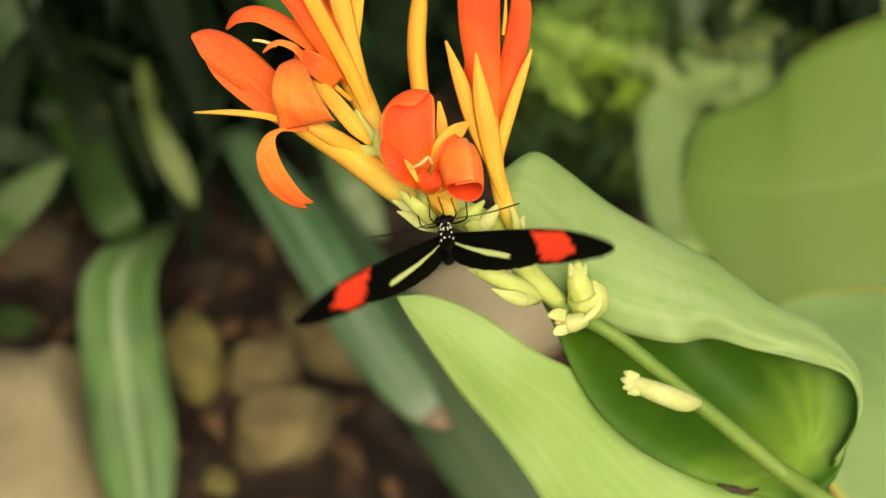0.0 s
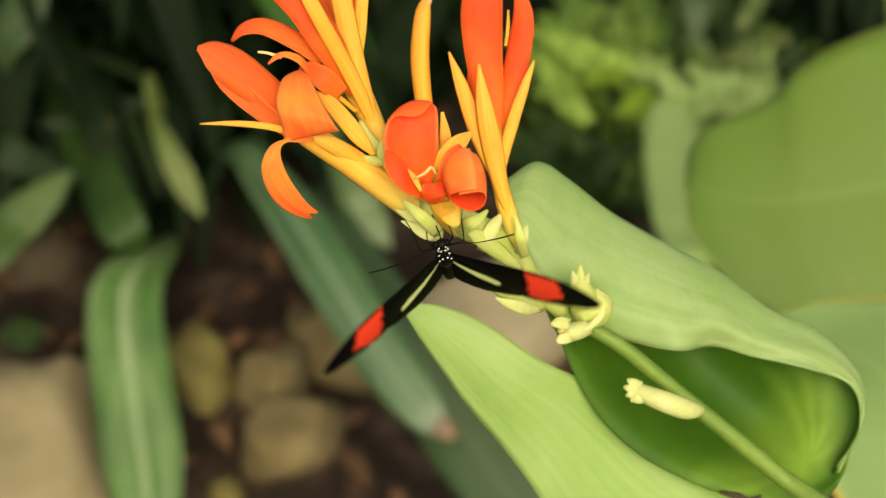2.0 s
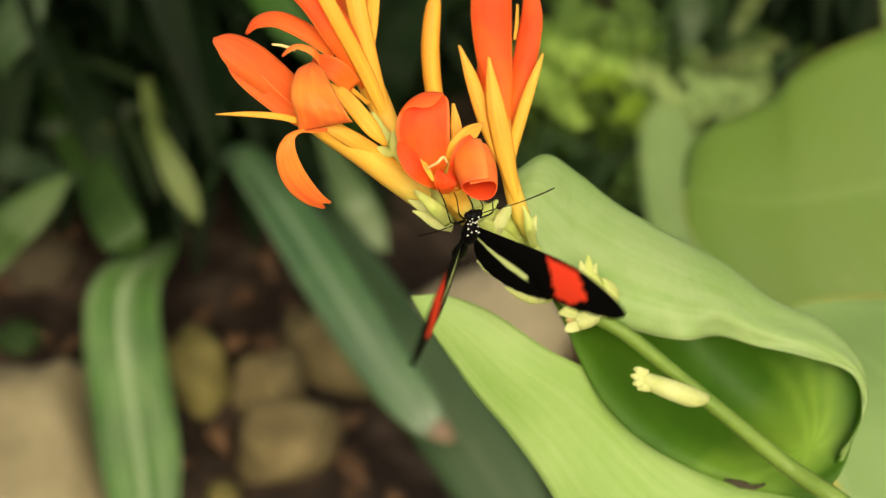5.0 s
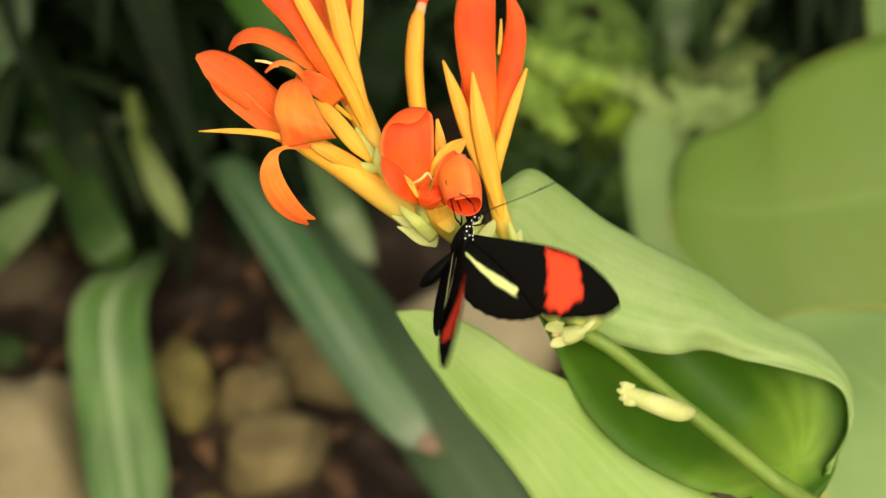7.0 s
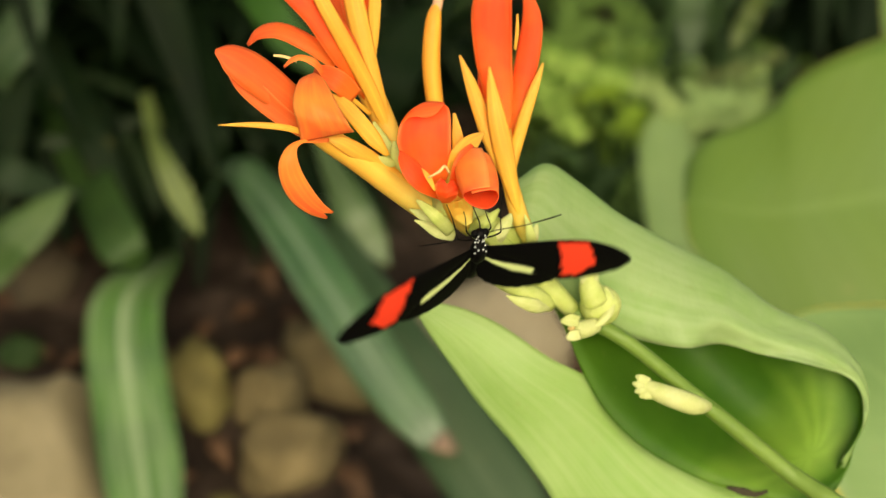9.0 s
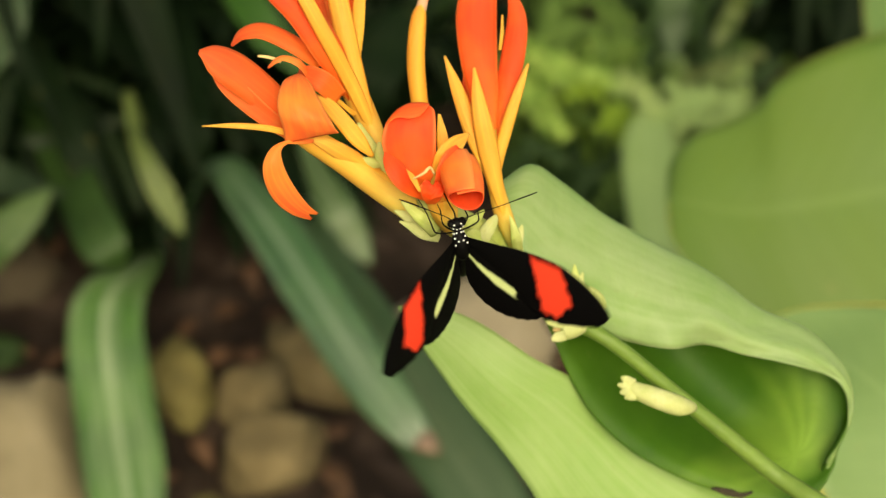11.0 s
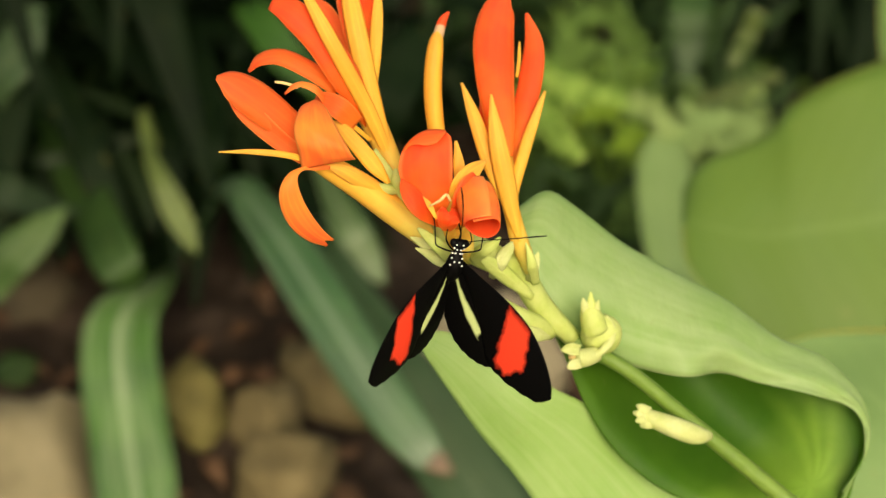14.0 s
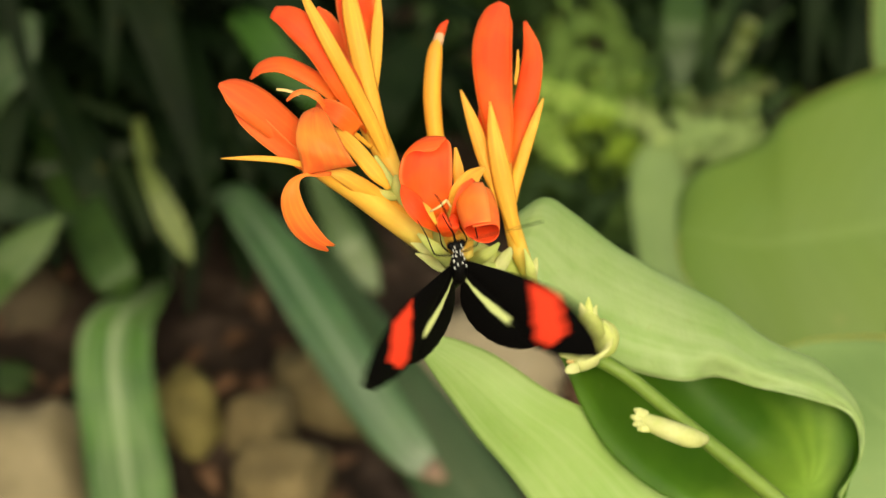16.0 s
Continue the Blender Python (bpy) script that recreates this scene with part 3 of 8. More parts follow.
part("petal", spread([V(-28.0, 25.7, 13.0), V(-31.1, 25.6, 15.0), V(-33.6, 25.1, 17.0), V(-36.7, 23.5, 18.0), V(-38.5, 20.0, 18.0), V(-38.3, 16.0, 16.0), V(-36.4, 12.2, 13.0), V(-33.1, 9.6, 9.0), V(-29.5, 8.5, 5.0)],
                     [V(-28.2, 24.9, 13.0), V(-31.0, 24.5, 15.0), V(-33.3, 24.4, 17.0), V(-34.6, 23.1, 18.0), V(-34.5, 20.7, 18.0), V(-33.4, 17.6, 16.0), V(-31.5, 14.3, 13.0), V(-29.5, 11.6, 9.0), V(-27.7, 10.1, 5.0)], 0.16, 40, 12, 0.00022, 0.02, 4.0, notch=0.05), AMBER, bloom)
petal("sepal", [V(-31.3, 26.2, 14.0), V(-37.1, 27.6, 18.0), V(-44.1, 28.1, 20.0), V(-51.1, 28.0, 21.0)], [1.0, 0.7, 0.55, 0.1], SEPAL, bloom, 0.5, thick=0.35)
petal("sepal", [V(-15.6, 22.4, 6.0), V(-18.6, 25.9, 7.0), V(-22.2, 30.3, 7.0), V(-25.5, 34.0, 6.0), V(-28.3, 36.3, 4.0)], [0.9, 1.7, 1.8, 1.5, 0.2], SEPAL, bloom, -0.5, thick=0.4)
petal("sepal", [V(-9.6, 15.0, 3.0), V(-15.0, 18.7, 5.2), V(-20.9, 22.3, 9.2), V(-25.4, 24.7, 12.4), V(-28.9, 25.7, 13.2)], [0.8, 1.7, 2.2, 1.7, 0.3], SEPAL, bloom, -1.0, thick=0.3)
petal("stamen", [V(-36.5, 30.0, 10.0), V(-39.6, 32.0, 10.0), V(-42.5, 33.7, 10.0)], [0.35, 0.3, 0.25], CREAM, bloom, 0.3)
petal("bract", [V(-12.2, 21.1, 4.0), V(-15.5, 21.0, 6.0), V(-18.7, 22.0, 7.0)], [0.5, 1.1, 0.2], BRACT, bloom, -0.9, thick=0.6, nu=12)

# left upper bloom
bloom = part("bloom", tube([V(-10.8, 18.2, -2.0), V(-14.4, 25.3, -4.0), V(-17.5, 32.6, -4.0), V(-20.8, 39.9, -3.0), V(-23.1, 45.6, -2.0)], [1.7e-3, 2.4e-3, 2.7e-3, 2.9e-3, 2.2e-3], 24, 12), TUBE, canna, "half-open orange bloom with long yellow sepals")
petal("petal", [V(-19.8, 35.7, -2.0), V(-24.9, 45.5, 6.0), V(-30.7, 53.9, 9.0), V(-36.5, 59.5, 10.0), V(-41.4, 61.9, 8.0)], [1.2, 3.6, 3.6, 3.3, 1.6], DEEP, bloom, -0.5, NEAR + 0.2 * RIGHT, 0.06, seed=5)
petal("petal", [V(-27.0, 43.5, 2.0), V(-32.9, 47.8, 4.0), V(-39.5, 50.9, 4.0), V(-44.4, 50.3, 3.0), V(-47.1, 47.8, 1.0)], [1.8, 2.4, 2.3, 1.7, 0.4], ORANGE, bloom, -0.6, NEAR + 0.5 * RISE, 0.05, seed=6)
petal("petal", [V(-29.5, 41.0, 5.0), V(-31.4, 42.8, 9.0), V(-34.5, 43.9, 9.0), V(-36.6, 43.2, 9.0), V(-38.3, 41.9, 8.0)], [1.5, 1.0, 0.7, 0.6, 0.25], AMBER, bloom, -0.6, NEAR + 0.4 * RISE, 0.05, seed=7)
petal("petal", [V(-22.9, 35.7, 3.0), V(-26.2, 38.6, 7.0), V(-29.9, 40.7, 6.0), V(-31.9, 41.5, 4.0)], [2.0, 2.5, 2.0, 0.6], ORANGE, bloom, 0.3, NEAR, 0.05, seed=7.5)
petal("petal", [V(-25.2, 51.6, -8.0), V(-28.4, 58.5, -10.0), V(-31.3, 62.8, -10.0), V(-33.4, 65.4, -10.0)], [2.0, 2.6, 2.6, 1.4], ORANGE, bloom, 0.5, NEAR, 0.05, seed=8)
petal("petal", [V(-21.4, 48.7, -6.0), V(-22.8, 59.5, -8.0), V(-23.8, 67.4, -8.0), V(-24.6, 75.3, -8.0), V(-25.5, 79.9, -8.0)], [2.4, 4.2, 4.6, 4.0, 1.0], DEEP, bloom, 0.5, NEAR, 0.05, seed=9)
petal("sepal", [V(-13.2, 22.6, -2.4), V(-16.6, 30.6, -1.6), V(-20.4, 39.0, 2.6), V(-26.2, 49.7, 10.0), V(-30.0, 56.7, 12.5), V(-33.7, 63.7, 12.0), V(-34.3, 65.4, 12.0)], [0.5, 1.3, 1.9, 1.9, 1.7, 0.9, 0.2], SEPAL, bloom, -0.9, thick=0.3, nu=30)
petal("sepal", [V(-13.6, 24.2, -2.3), V(-17.2, 33.1, -1.5), V(-20.1, 43.3, 0.9), V(-22.6, 55.1, 3.0), V(-24.4, 64.2, 2.0), V(-25.5, 71.1, 0.0)], [0.6, 1.8, 2.5, 2.6, 2.2, 0.4], SEPAL, bloom, -0.9, thick=0.3, nu=30)
petal("sepal", [V(-19.3, 43.1, -3.0), V(-19.0, 52.3, -4.0), V(-18.5, 61.6, -5.0), V(-18.3, 69.6, -6.0)], [1.0, 1.3, 1.2, 0.2], SEPAL, bloom, -0.5, thick=0.6)
petal("sepal", [V(-19.8, 32.4, -2.0), V(-24.7, 36.2, 3.0), V(-27.9, 38.4, 4.0)], [0.9, 0.5, 0.1], SEPAL, bloom, 0.3, thick=0.3)
petal("stamen", [V(-35.5, 43.4, 7.0), V(-38.2, 44.2, 8.0), V(-40.5, 44.5, 8.0)], [0.4, 0.3, 0.25], CREAM, bloom, 0.3)
petal("bract", [V(-11.3, 18.1, 0.0), V(-15.3, 23.2, 4.0), V(-17.8, 27.5, 4.0), V(-18.8, 30.1, 3.0)], [0.5, 1.6, 1.1, 0.15], BRACT, bloom, -0.9, thick=0.6, nu=14)
petal("bract", [V(-11.3, 17.2, 2.0), V(-13.7, 22.0, 6.0), V(-14.2, 25.5, 6.0)], [0.5, 1.2, 0.15], BRACT, bloom, -0.9, thick=0.6, nu=14)

# closed bud, its petals still rolled
bud = part("closed_bud", tube([V(-1.5, 12.2, -6.0), V(-3.3, 24.2, -10.0), V(-5.1, 35.2, -12.0), V(-6.0, 45.6, -13.0), V(-5.4, 55.0, -13.0), V(-4.5, 59.2, -13.0)], [1.5e-3, 1.9e-3, 2.0e-3, 2.15e-3, 1.9e-3, 1.0e-3], 30, 12), BUD_SKIN, canna, "slim yellow flower bud with a red tip")
part("tip", tube([V(-4.7, 57.9, -13.0), V(-4.1, 60.3, -13.0), V(-3.4, 61.9, -13.0), V(-2.2, 63.5, -13.0)], [1.3e-3, 1.2e-3, 1.0e-3, 0.3e-3], 12, 9, 0.6), DEEP, bud, "withered red tip")
part("collar", tube([V(-4.9, 57.3, -12.6), V(-4.3, 59.4, -12.7), V(-3.8, 60.8, -12.9)], [1.25e-3, 1.25e-3, 0.7e-3], 8, 9, 0.6), RUST, bud)

# right tall bloom
bloom = part("bloom", tube([V(16.6, 3.1, -10.0), V(13.9, 9.6, -9.0), V(12.0, 16.8, -8.0), V(10.6, 23.2, -7.0), V(10.0, 29.0, -6.0)], [1.7e-3, 2.1e-3, 1.9e-3, 2.3e-3, 2.2e-3], 20, 12), TUBE, canna, "upright red-orange bloom with pointed yellow sepals")
petal("petal", [V(10.7, 24.0, -8.0), V(9.6, 35.8, -8.0), V(8.3, 47.6, -8.0), V(8.1, 56.9, -9.0), V(9.3, 63.7, -10.0), V(11.0, 67.1, -11.0)], [1.6, 3.4, 4.6, 4.9, 3.9, 1.4], DEEP, bloom, -0.55, NEAR, 0.05, seed=10, nu=30)
petal("petal", [V(12.0, 24.1, -10.0), V(14.1, 36.0, -10.0), V(16.5, 47.8, -10.0), V(17.3, 55.9, -11.0), V(15.8, 63.0, -12.0)], [1.4, 2.6, 2.9, 2.3, 0.4], DEEP, bloom, -0.55, NEAR - 0.2 * RIGHT, 0.05, seed=11, nu=26)
petal("petal", [V(10.4, 24.2, -11.0), V(7.6, 34.9, -12.0), V(6.9, 42.8, -12.0), V(7.4, 48.1, -12.0)], [1.4, 2.4, 2.0, 0.4], DEEP, bloom, 0.3, NEAR, seed=12)
petal("sepal", [V(12.4, 13.6, -7.2), V(10.0, 20.4, -5.4), V(6.7, 28.4, -4.6), V(3.5, 38.1, -5.0), V(0.6, 46.2, -7.0)], [0.6, 1.4, 1.9, 1.6, 0.2], SEPAL, bloom, -0.8, NEAR, thick=0.3)
petal("sepal", [V(14.2, 8.4, -7.4), V(12.4, 15.0, -5.6), V(10.4, 23.7, -3.6), V(8.4, 33.6, -2.0), V(7.2, 43.0, -3.0)], [0.6, 1.6, 2.6, 2.1, 0.2], SEPAL, bloom, -0.9, NEAR, thick=0.3)
petal("sepal", [V(12.8, 12.6, -7.0), V(12.2, 20.0, -6.4), V(14.7, 29.9, -6.4), V(17.5, 38.3, -7.0), V(19.7, 44.3, -7.0)], [0.5, 1.2, 1.5, 1.1, 0.2], SEPAL, bloom, -0.8, NEAR, thick=0.3)
petal("stamen", [V(13.5, 48.1, -12.0), V(14.0, 52.1, -12.0), V(14.1, 56.2, -11.0)], [0.3, 0.4, 0.2], SEPAL, bloom, 0.3)

# front bloom, facing out
bloom = part("bloom", tube([V(2.6, 6.2, -6.0), V(0.7, 8.6, -1.0), V(-0.4, 11.2, 5.0), V(-1.5, 13.5, 6.7), V(-2.2, 15.3, 7.2)], [1.8e-3, 2.6e-3, 3.0e-3, 2.6e-3, 1.4e-3], 14, 12), TUBE, canna, "open red-orange bloom facing outward with a rolled petal")
part("petal", spread([V(-4.8, 14.8, 8.5), V(-7.4, 16.1, 11.0), V(-10.0, 17.9, 13.0), V(-11.9, 20.5, 14.0), V(-13.0, 23.1, 15.0), V(-13.2, 25.4, 15.5), V(-12.7, 27.9, 15.5), V(-11.8, 29.9, 15.0), V(-9.9, 31.8, 14.0), V(-7.6, 33.1, 12.5)],
                     [V(-3.8, 15.0, 8.5), V(-2.9, 16.5, 10.0), V(-2.0, 18.6, 11.5), V(-1.8, 21.3, 12.5), V(-1.7, 23.8, 13.0), V(-1.7, 26.2, 13.5), V(-1.7, 28.5, 13.8), V(-1.8, 30.4, 13.8), V(-2.2, 32.1, 13.5), V(-3.4, 33.1, 12.5)], -0.13, 36, 16, 0.00022, 0.02, 1.0), DEEP, bloom)
part("petal_rim", spread([V(-12.2, 28.9, 15.4), V(-11.1, 30.6, 15.2), V(-9.6, 32.0, 14.8), V(-7.4, 33.2, 14.0), V(-5.1, 33.4, 13.6), V(-3.1, 33.1, 13.8)],
                         [V(-12.1, 28.5, 15.9), V(-10.6, 29.7, 16.4), V(-8.9, 29.9, 16.8), V(-7.3, 29.6, 16.8), V(-5.0, 30.3, 16.4), V(-3.0, 32.8, 14.6)], 0.16, 20, 8, 0.00022), ORANGE, bloom, "paler rim of a petal folded over")
part("petal", spread([V(-3.8, 12.1, 10.0), V(-6.0, 12.7, 14.0), V(-8.9, 13.9, 17.0), V(-11.0, 15.8, 18.0), V(-12.4, 18.1, 18.0), V(-13.0, 20.5, 17.0), V(-12.8, 22.5, 15.4)],
                     [V(-3.6, 13.5, 10.0), V(-5.0, 15.1, 13.0), V(-6.4, 16.6, 15.0), V(-7.8, 18.8, 16.0), V(-9.2, 20.4, 16.3), V(-11.1, 21.7, 16.0), V(-12.5, 22.6, 15.4)], 0.12, 26, 10, 0.00022, 0.03, 2.0), DEEP, bloom)
part("petal", spread([V(-3.9, 11.6, 13.0), V(-4.9, 13.0, 17.0), V(-5.1, 15.1, 18.0), V(-4.1, 16.5, 17.0)],
                     [V(-2.1, 11.5, 13.0), V(-0.6, 12.6, 16.0), V(-0.1, 14.5, 16.0), V(-1.2, 16.3, 14.0)], -0.05, 20, 10, 0.00022, 0.10, 1.0, 0.06, 0.25), DEEP, bloom)
petal("petal", [V(-5.2, 13.8, 20.0), V(-6.6, 16.6, 20.5), V(-8.0, 18.6, 19.0)], [0.25, 0.6, 0.1], SEPAL, bloom, 0.2, NEAR, 0.02, seed=21, nu=10)
# the rolled petal: a loose coil, open at its lower end
coil, axle = [], (0.74 * NEAR - 0.67 * RISE + 0.10 * RIGHT).normalized()
span = axle.cross(RIGHT).normalized()
for k in range(25):
    f = k / 24
    mid, row = V(3.5, 21.0, 12.5) + axle * 0.0133 * f, []
    for q in range(41):
        a = radians(-200 + 430 * q / 40)
        r = (0.0045 - 0.0011 * f * f) * (1.06 - 0.34 * q / 40) * (1 - 0.25 * (1 - f) ** 3)
        row.append(mid + (1.2 * RIGHT * math.sin(a) - 0.85 * span * math.cos(a)) * r + axle * 0.0007 * math.sin(a * 2 + 1) * f)
    coil.append(row)
part("petal", sheet(np.array(coil), 0.00022), [AMBER, DEEP], bloom, "orange petal rolled into a loose coil")
petal("petal", [V(-0.6, 12.9, 8.0), V(0.5, 16.3, 14.0), V(2.1, 20.0, 16.0), V(4.1, 22.7, 14.0)], [1.6, 2.6, 3.0, 2.2], DEEP, bloom, 0.4, NEAR, 0.03, seed=19)
petal("petal", [V(-1.5, 18.3, 12.0), V(0.2, 21.6, 14.0), V(2.7, 24.5, 13.0), V(5.6, 27.0, 9.0)], [1.4, 2.1, 1.8, 0.3], SEPAL, bloom, 0.4, NEAR, seed=18)
petal("sepal", [V(-0.2, 20.4, 6.6), V(-0.2, 26.1, 6.4), V(-0.9, 31.6, 6.2)], [1.4, 1.2, 0.2], SEPAL, bloom, -0.5, thick=0.6)
petal("sepal", [V(2.2, 6.9, 6.2), V(0.7, 9.8, 7.1), V(0.0, 12.1, 10.0)], [2.2, 2.7, 1.3], TUBE, bloom, -0.6, thick=0.4)
part("stamen", tube([V(-2.2, 17.5, 21.0), V(-3.1, 18.7, 22.5), V(-4.4, 17.5, 23.0), V(-6.6, 16.4, 22.0)], [0.25e-3, 0.34e-3, 0.34e-3, 0.2e-3], 14, 7), CREAM, bloom, "cream hooked stamen")

# bracts and pale buds along the stem
petal("bract", [V(-1.6, 5.8, 0.0), V(-5.7, 8.0, 3.0), V(-8.7, 9.5, 4.0), V(-11.0, 10.5, 4.0)], [1.6, 1.9, 1.0, 0.1], BUDMAT, canna, -0.5, thick=0.3)
petal("bract", [V(-0.9, 4.8, 0.0), V(-4.5, 5.7, 3.0), V(-7.7, 7.2, 4.0), V(-9.9, 8.1, 4.0)], [1.4, 1.6, 0.8, 0.1], BUDMAT, canna, -0.5, thick=0.3)
petal("bract", [V(-1.7, 5.5, 2.0), V(-4.7, 8.3, 9.0), V(-7.7, 11.0, 9.0), V(-9.2, 12.3, 8.0)], [1.4, 1.4, 0.8, 0.12], BRACT, canna, -0.7, thick=0.6)
petal("bract", [V(2.5, 5.6, -2.0), V(4.6, 7.2, 4.0), V(7.1, 8.6, 5.0), V(8.9, 10.4, 4.0)], [1.4, 1.6, 1.1, 0.2], BRACT, canna, -0.8, thick=0.4)
petal("bract", [V(7.4, 1.6, -11.0), V(8.5, 3.8, -5.0), V(10.0, 6.4, -4.0), V(11.4, 8.5, -5.0), V(11.9, 9.8, -6.0)], [0.8, 1.5, 1.6, 1.1, 0.2], BUDMAT, canna, -0.5, thick=0.3, label="cream papery bract")
petal("bract", [V(16.2, 1.0, -13.0), V(16.7, 3.3, -8.0), V(17.5, 5.7, -8.0), V(18.0, 7.5, -8.0)], [0.8, 1.3, 0.9, 0.1], BUDMAT, canna, -0.5, thick=0.4)
petal("bract", [V(17.0, -2.9, -13.0), V(12.1, 1.0, -8.0), V(7.7, 4.3, -4.0), V(4.2, 6.5, 0.0)], [0.8, 1.9, 1.9, 0.4], BRACT, canna, -0.8, thick=0.4)
bud = part("pale_bud", tube([V(21.7, -11.1, -24.0), V(18.0, -9.1, -19.0), V(13.8, -7.2, -16.0), V(9.8, -5.1, -15.0), V(6.9, -3.3, -15.0)], [2.0e-3, 2.3e-3, 2.2e-3, 2.1e-3, 1.5e-3], 18, 12), BRACT, canna, "pale green bud folded along the stem")
petal("scale", [V(8.4, -3.7, -13.0), V(6.6, -2.4, -12.0), V(5.4, -1.1, -12.0)], [1.3, 1.1, 0.1], BRACT, bud, -0.6, thick=0.3, nu=10)
petal("scale", [V(8.3, -4.5, -13.0), V(6.2, -3.6, -12.0), V(4.6, -2.9, -12.0)], [1.2, 0.9, 0.1], BUDMAT, bud, -0.6, thick=0.3, nu=10)
petal("scale", [V(8.8, -5.3, -14.0), V(7.0, -4.8, -13.0), V(5.8, -4.7, -13.0)], [1.0, 0.7, 0.1], BRACT, bud, -0.6, thick=0.3, nu=10)
petal("scale", [V(21.8, -11.9, -22.0), V(18.2, -11.5, -16.0), V(14.3, -10.4, -14.0), V(11.0, -9.0, -14.0)], [0.8, 1.7, 1.2, 0.1], BUDMAT, bud, -0.6, thick=0.3)
bud = part("seed_pod", ball(tuple(V(33.7, -11.6, -22.0)), (0.0049, 0.0042, 0.0052), None, 2.0, 0.07, 3), BRACT, canna, "round yellow-green seed pod with withered tips")
petal("scale", [V(29.7, -17.1, -17.5), V(32.9, -15.8, -17.5), V(35.3, -13.1, -18.0), V(35.7, -9.9, -18.5), V(34.5, -7.0, -19.0)], [0.2, 0.8, 1.1, 1.0, 0.2], BUDMAT, bud, -0.9, thick=0.35)
part("beak", tube([V(32.0, -10.5, -19.0), V(31.0, -7.8, -17.5), V(30.3, -5.4, -17.5), V(29.9, -4.3, -17.5)], [3.2e-3, 2.8e-3, 2.0e-3, 1.1e-3], 12, 10), BRACT, bud)
petal("scale", [V(29.9, -6.4, -16.0), V(29.2, -4.6, -15.5), V(28.8, -3.0, -15.5)], [1.2, 0.9, 0.1], BUDMAT, bud, -0.6, thick=0.3, nu=10)
petal("scale", [V(30.7, -6.2, -16.0), V(30.7, -4.0, -15.5), V(30.6, -1.6, -15.5)], [1.1, 0.9, 0.1], BRACT, bud, -0.6, thick=0.3, nu=10)
petal("scale", [V(31.6, -7.0, -16.5), V(32.0, -5.1, -16.0), V(32.6, -3.5, -16.0)], [1.1, 0.8, 0.1], BUDMAT, bud, -0.6, thick=0.3, nu=10)
part("withered_flower", tube([V(32.4, -16.1, -20.0), V(29.2, -17.0, -18.0), V(26.7, -16.7, -17.0)], [1.9e-3, 2.2e-3, 1.9e-3], 8, 10), BUDMAT, bud)
petal("scale", [V(27.9, -15.1, -15.0), V(25.6, -14.8, -14.0), V(23.6, -15.1, -14.0)], [1.3, 1.5, 0.3], BUDMAT, bud, 0.8, thick=0.3, nu=10)
petal("scale", [V(28.1, -18.1, -15.0), V(26.2, -18.5, -14.0), V(25.0, -19.2, -14.0)], [1.2, 1.3, 0.4], BUDMAT, bud, 0.8, thick=0.3, nu=10)
part("throat", ball(tuple(V(26.2, -16.8, -15.8)), (0.0009, 0.0007, 0.0008), None, 1.0, 0.1, 2), CREAM, bud)
bud = part("pale_bud", tube([V(59.9, -36.1, -28.0), V(56.1, -35.5, -24.0), V(51.1, -33.7, -22.0), V(47.0, -32.1, -22.0), V(43.4, -30.5, -23.0)], [1.2e-3, 2.4e-3, 2.5e-3, 2.2e-3, 1.5e-3], 18, 12), BUDMAT, canna, "cream bud with ragged tips")
for ragged in ((V(45.2, -29.7, -22.0), V(42.8, -28.8, -20.5), V(41.8, -28.3, -21.0)), (V(44.9, -31.0, -22.0), V(42.3, -30.3, -20.5), V(41.0, -30.0, -21.0)), (V(45.4, -32.1, -22.0), V(42.8, -31.8, -20.5), V(41.5, -32.0, -21.0)), (V(46.7, -32.9, -22.0), V(44.0, -32.9, -20.5), V(42.6, -33.2, -21.0))):
    petal("scale", list(ragged), [0.9, 0.9, 0.2], BUDMAT, bud, -0.7, thick=0.4, nu=10)

# the rolled leaf: stations from its tip to its base, each from the free edge behind, round the fold, to the edge turned outward
tip_half = [
    (V(16.1, 6.1, -30.0), V(15.0, 13.4, -32.0), V(14.2, 18.4, -31.0), V(16.1, 6.7, -26.0)),
    (V(21.7, -7.9, -34.0), V(19.2, 9.4, -39.0), V(21.8, 22.9, -34.0), V(17.3, -1.2, -27.0)),
    (V(27.3, -19.5, -37.0), V(31.4, 0.1, -46.0), V(29.6, 18.7, -37.0), V(26.3, -13.6, -28.0)),
    (V(31.2, -28.6, -40.0), V(41.7, -8.3, -52.0), V(40.2, 10.8, -40.0), V(42.3, -19.5, -32.0)),
    (V(37.2, -38.6, -42.0), V(53.8, -19.9, -59.0), V(53.2, 3.6, -43.0), V(54.4, -22.1, -32.0)),
    (V(46.3, -47.5, -43.0), V(66.4, -31.5, -62.0), V(67.1, -3.7, -45.0), V(64.6, -21.4, -35.0)),
]
foot_half = [
    (V(57.6, -54.1, -45.0), V(79.1, -42.2, -60.0), V(79.5, -13.0, -46.0), V(74.2, -24.1, -38.0)),
    (V(70.2, -59.2, -46.0), V(90.1, -48.3, -52.5), V(92.2, -18.8, -47.0), V(86.8, -27.1, -39.0)),
    (V(80.2, -61.5, -46.0), V(96.7, -52.3, -50.0), V(101.7, -29.5, -47.0), V(98.6, -31.2, -43.0)),
    (V(85.5, -62.6, -46.0), V(97.1, -55.1, -48.0), V(102.7, -40.9, -47.0), V(101.9, -39.8, -45.0)),
    (V(89.9, -63.7, -46.0), V(94.3, -59.4, -47.0), V(96.3, -52.3, -46.0), V(95.8, -51.4, -45.0)),
]
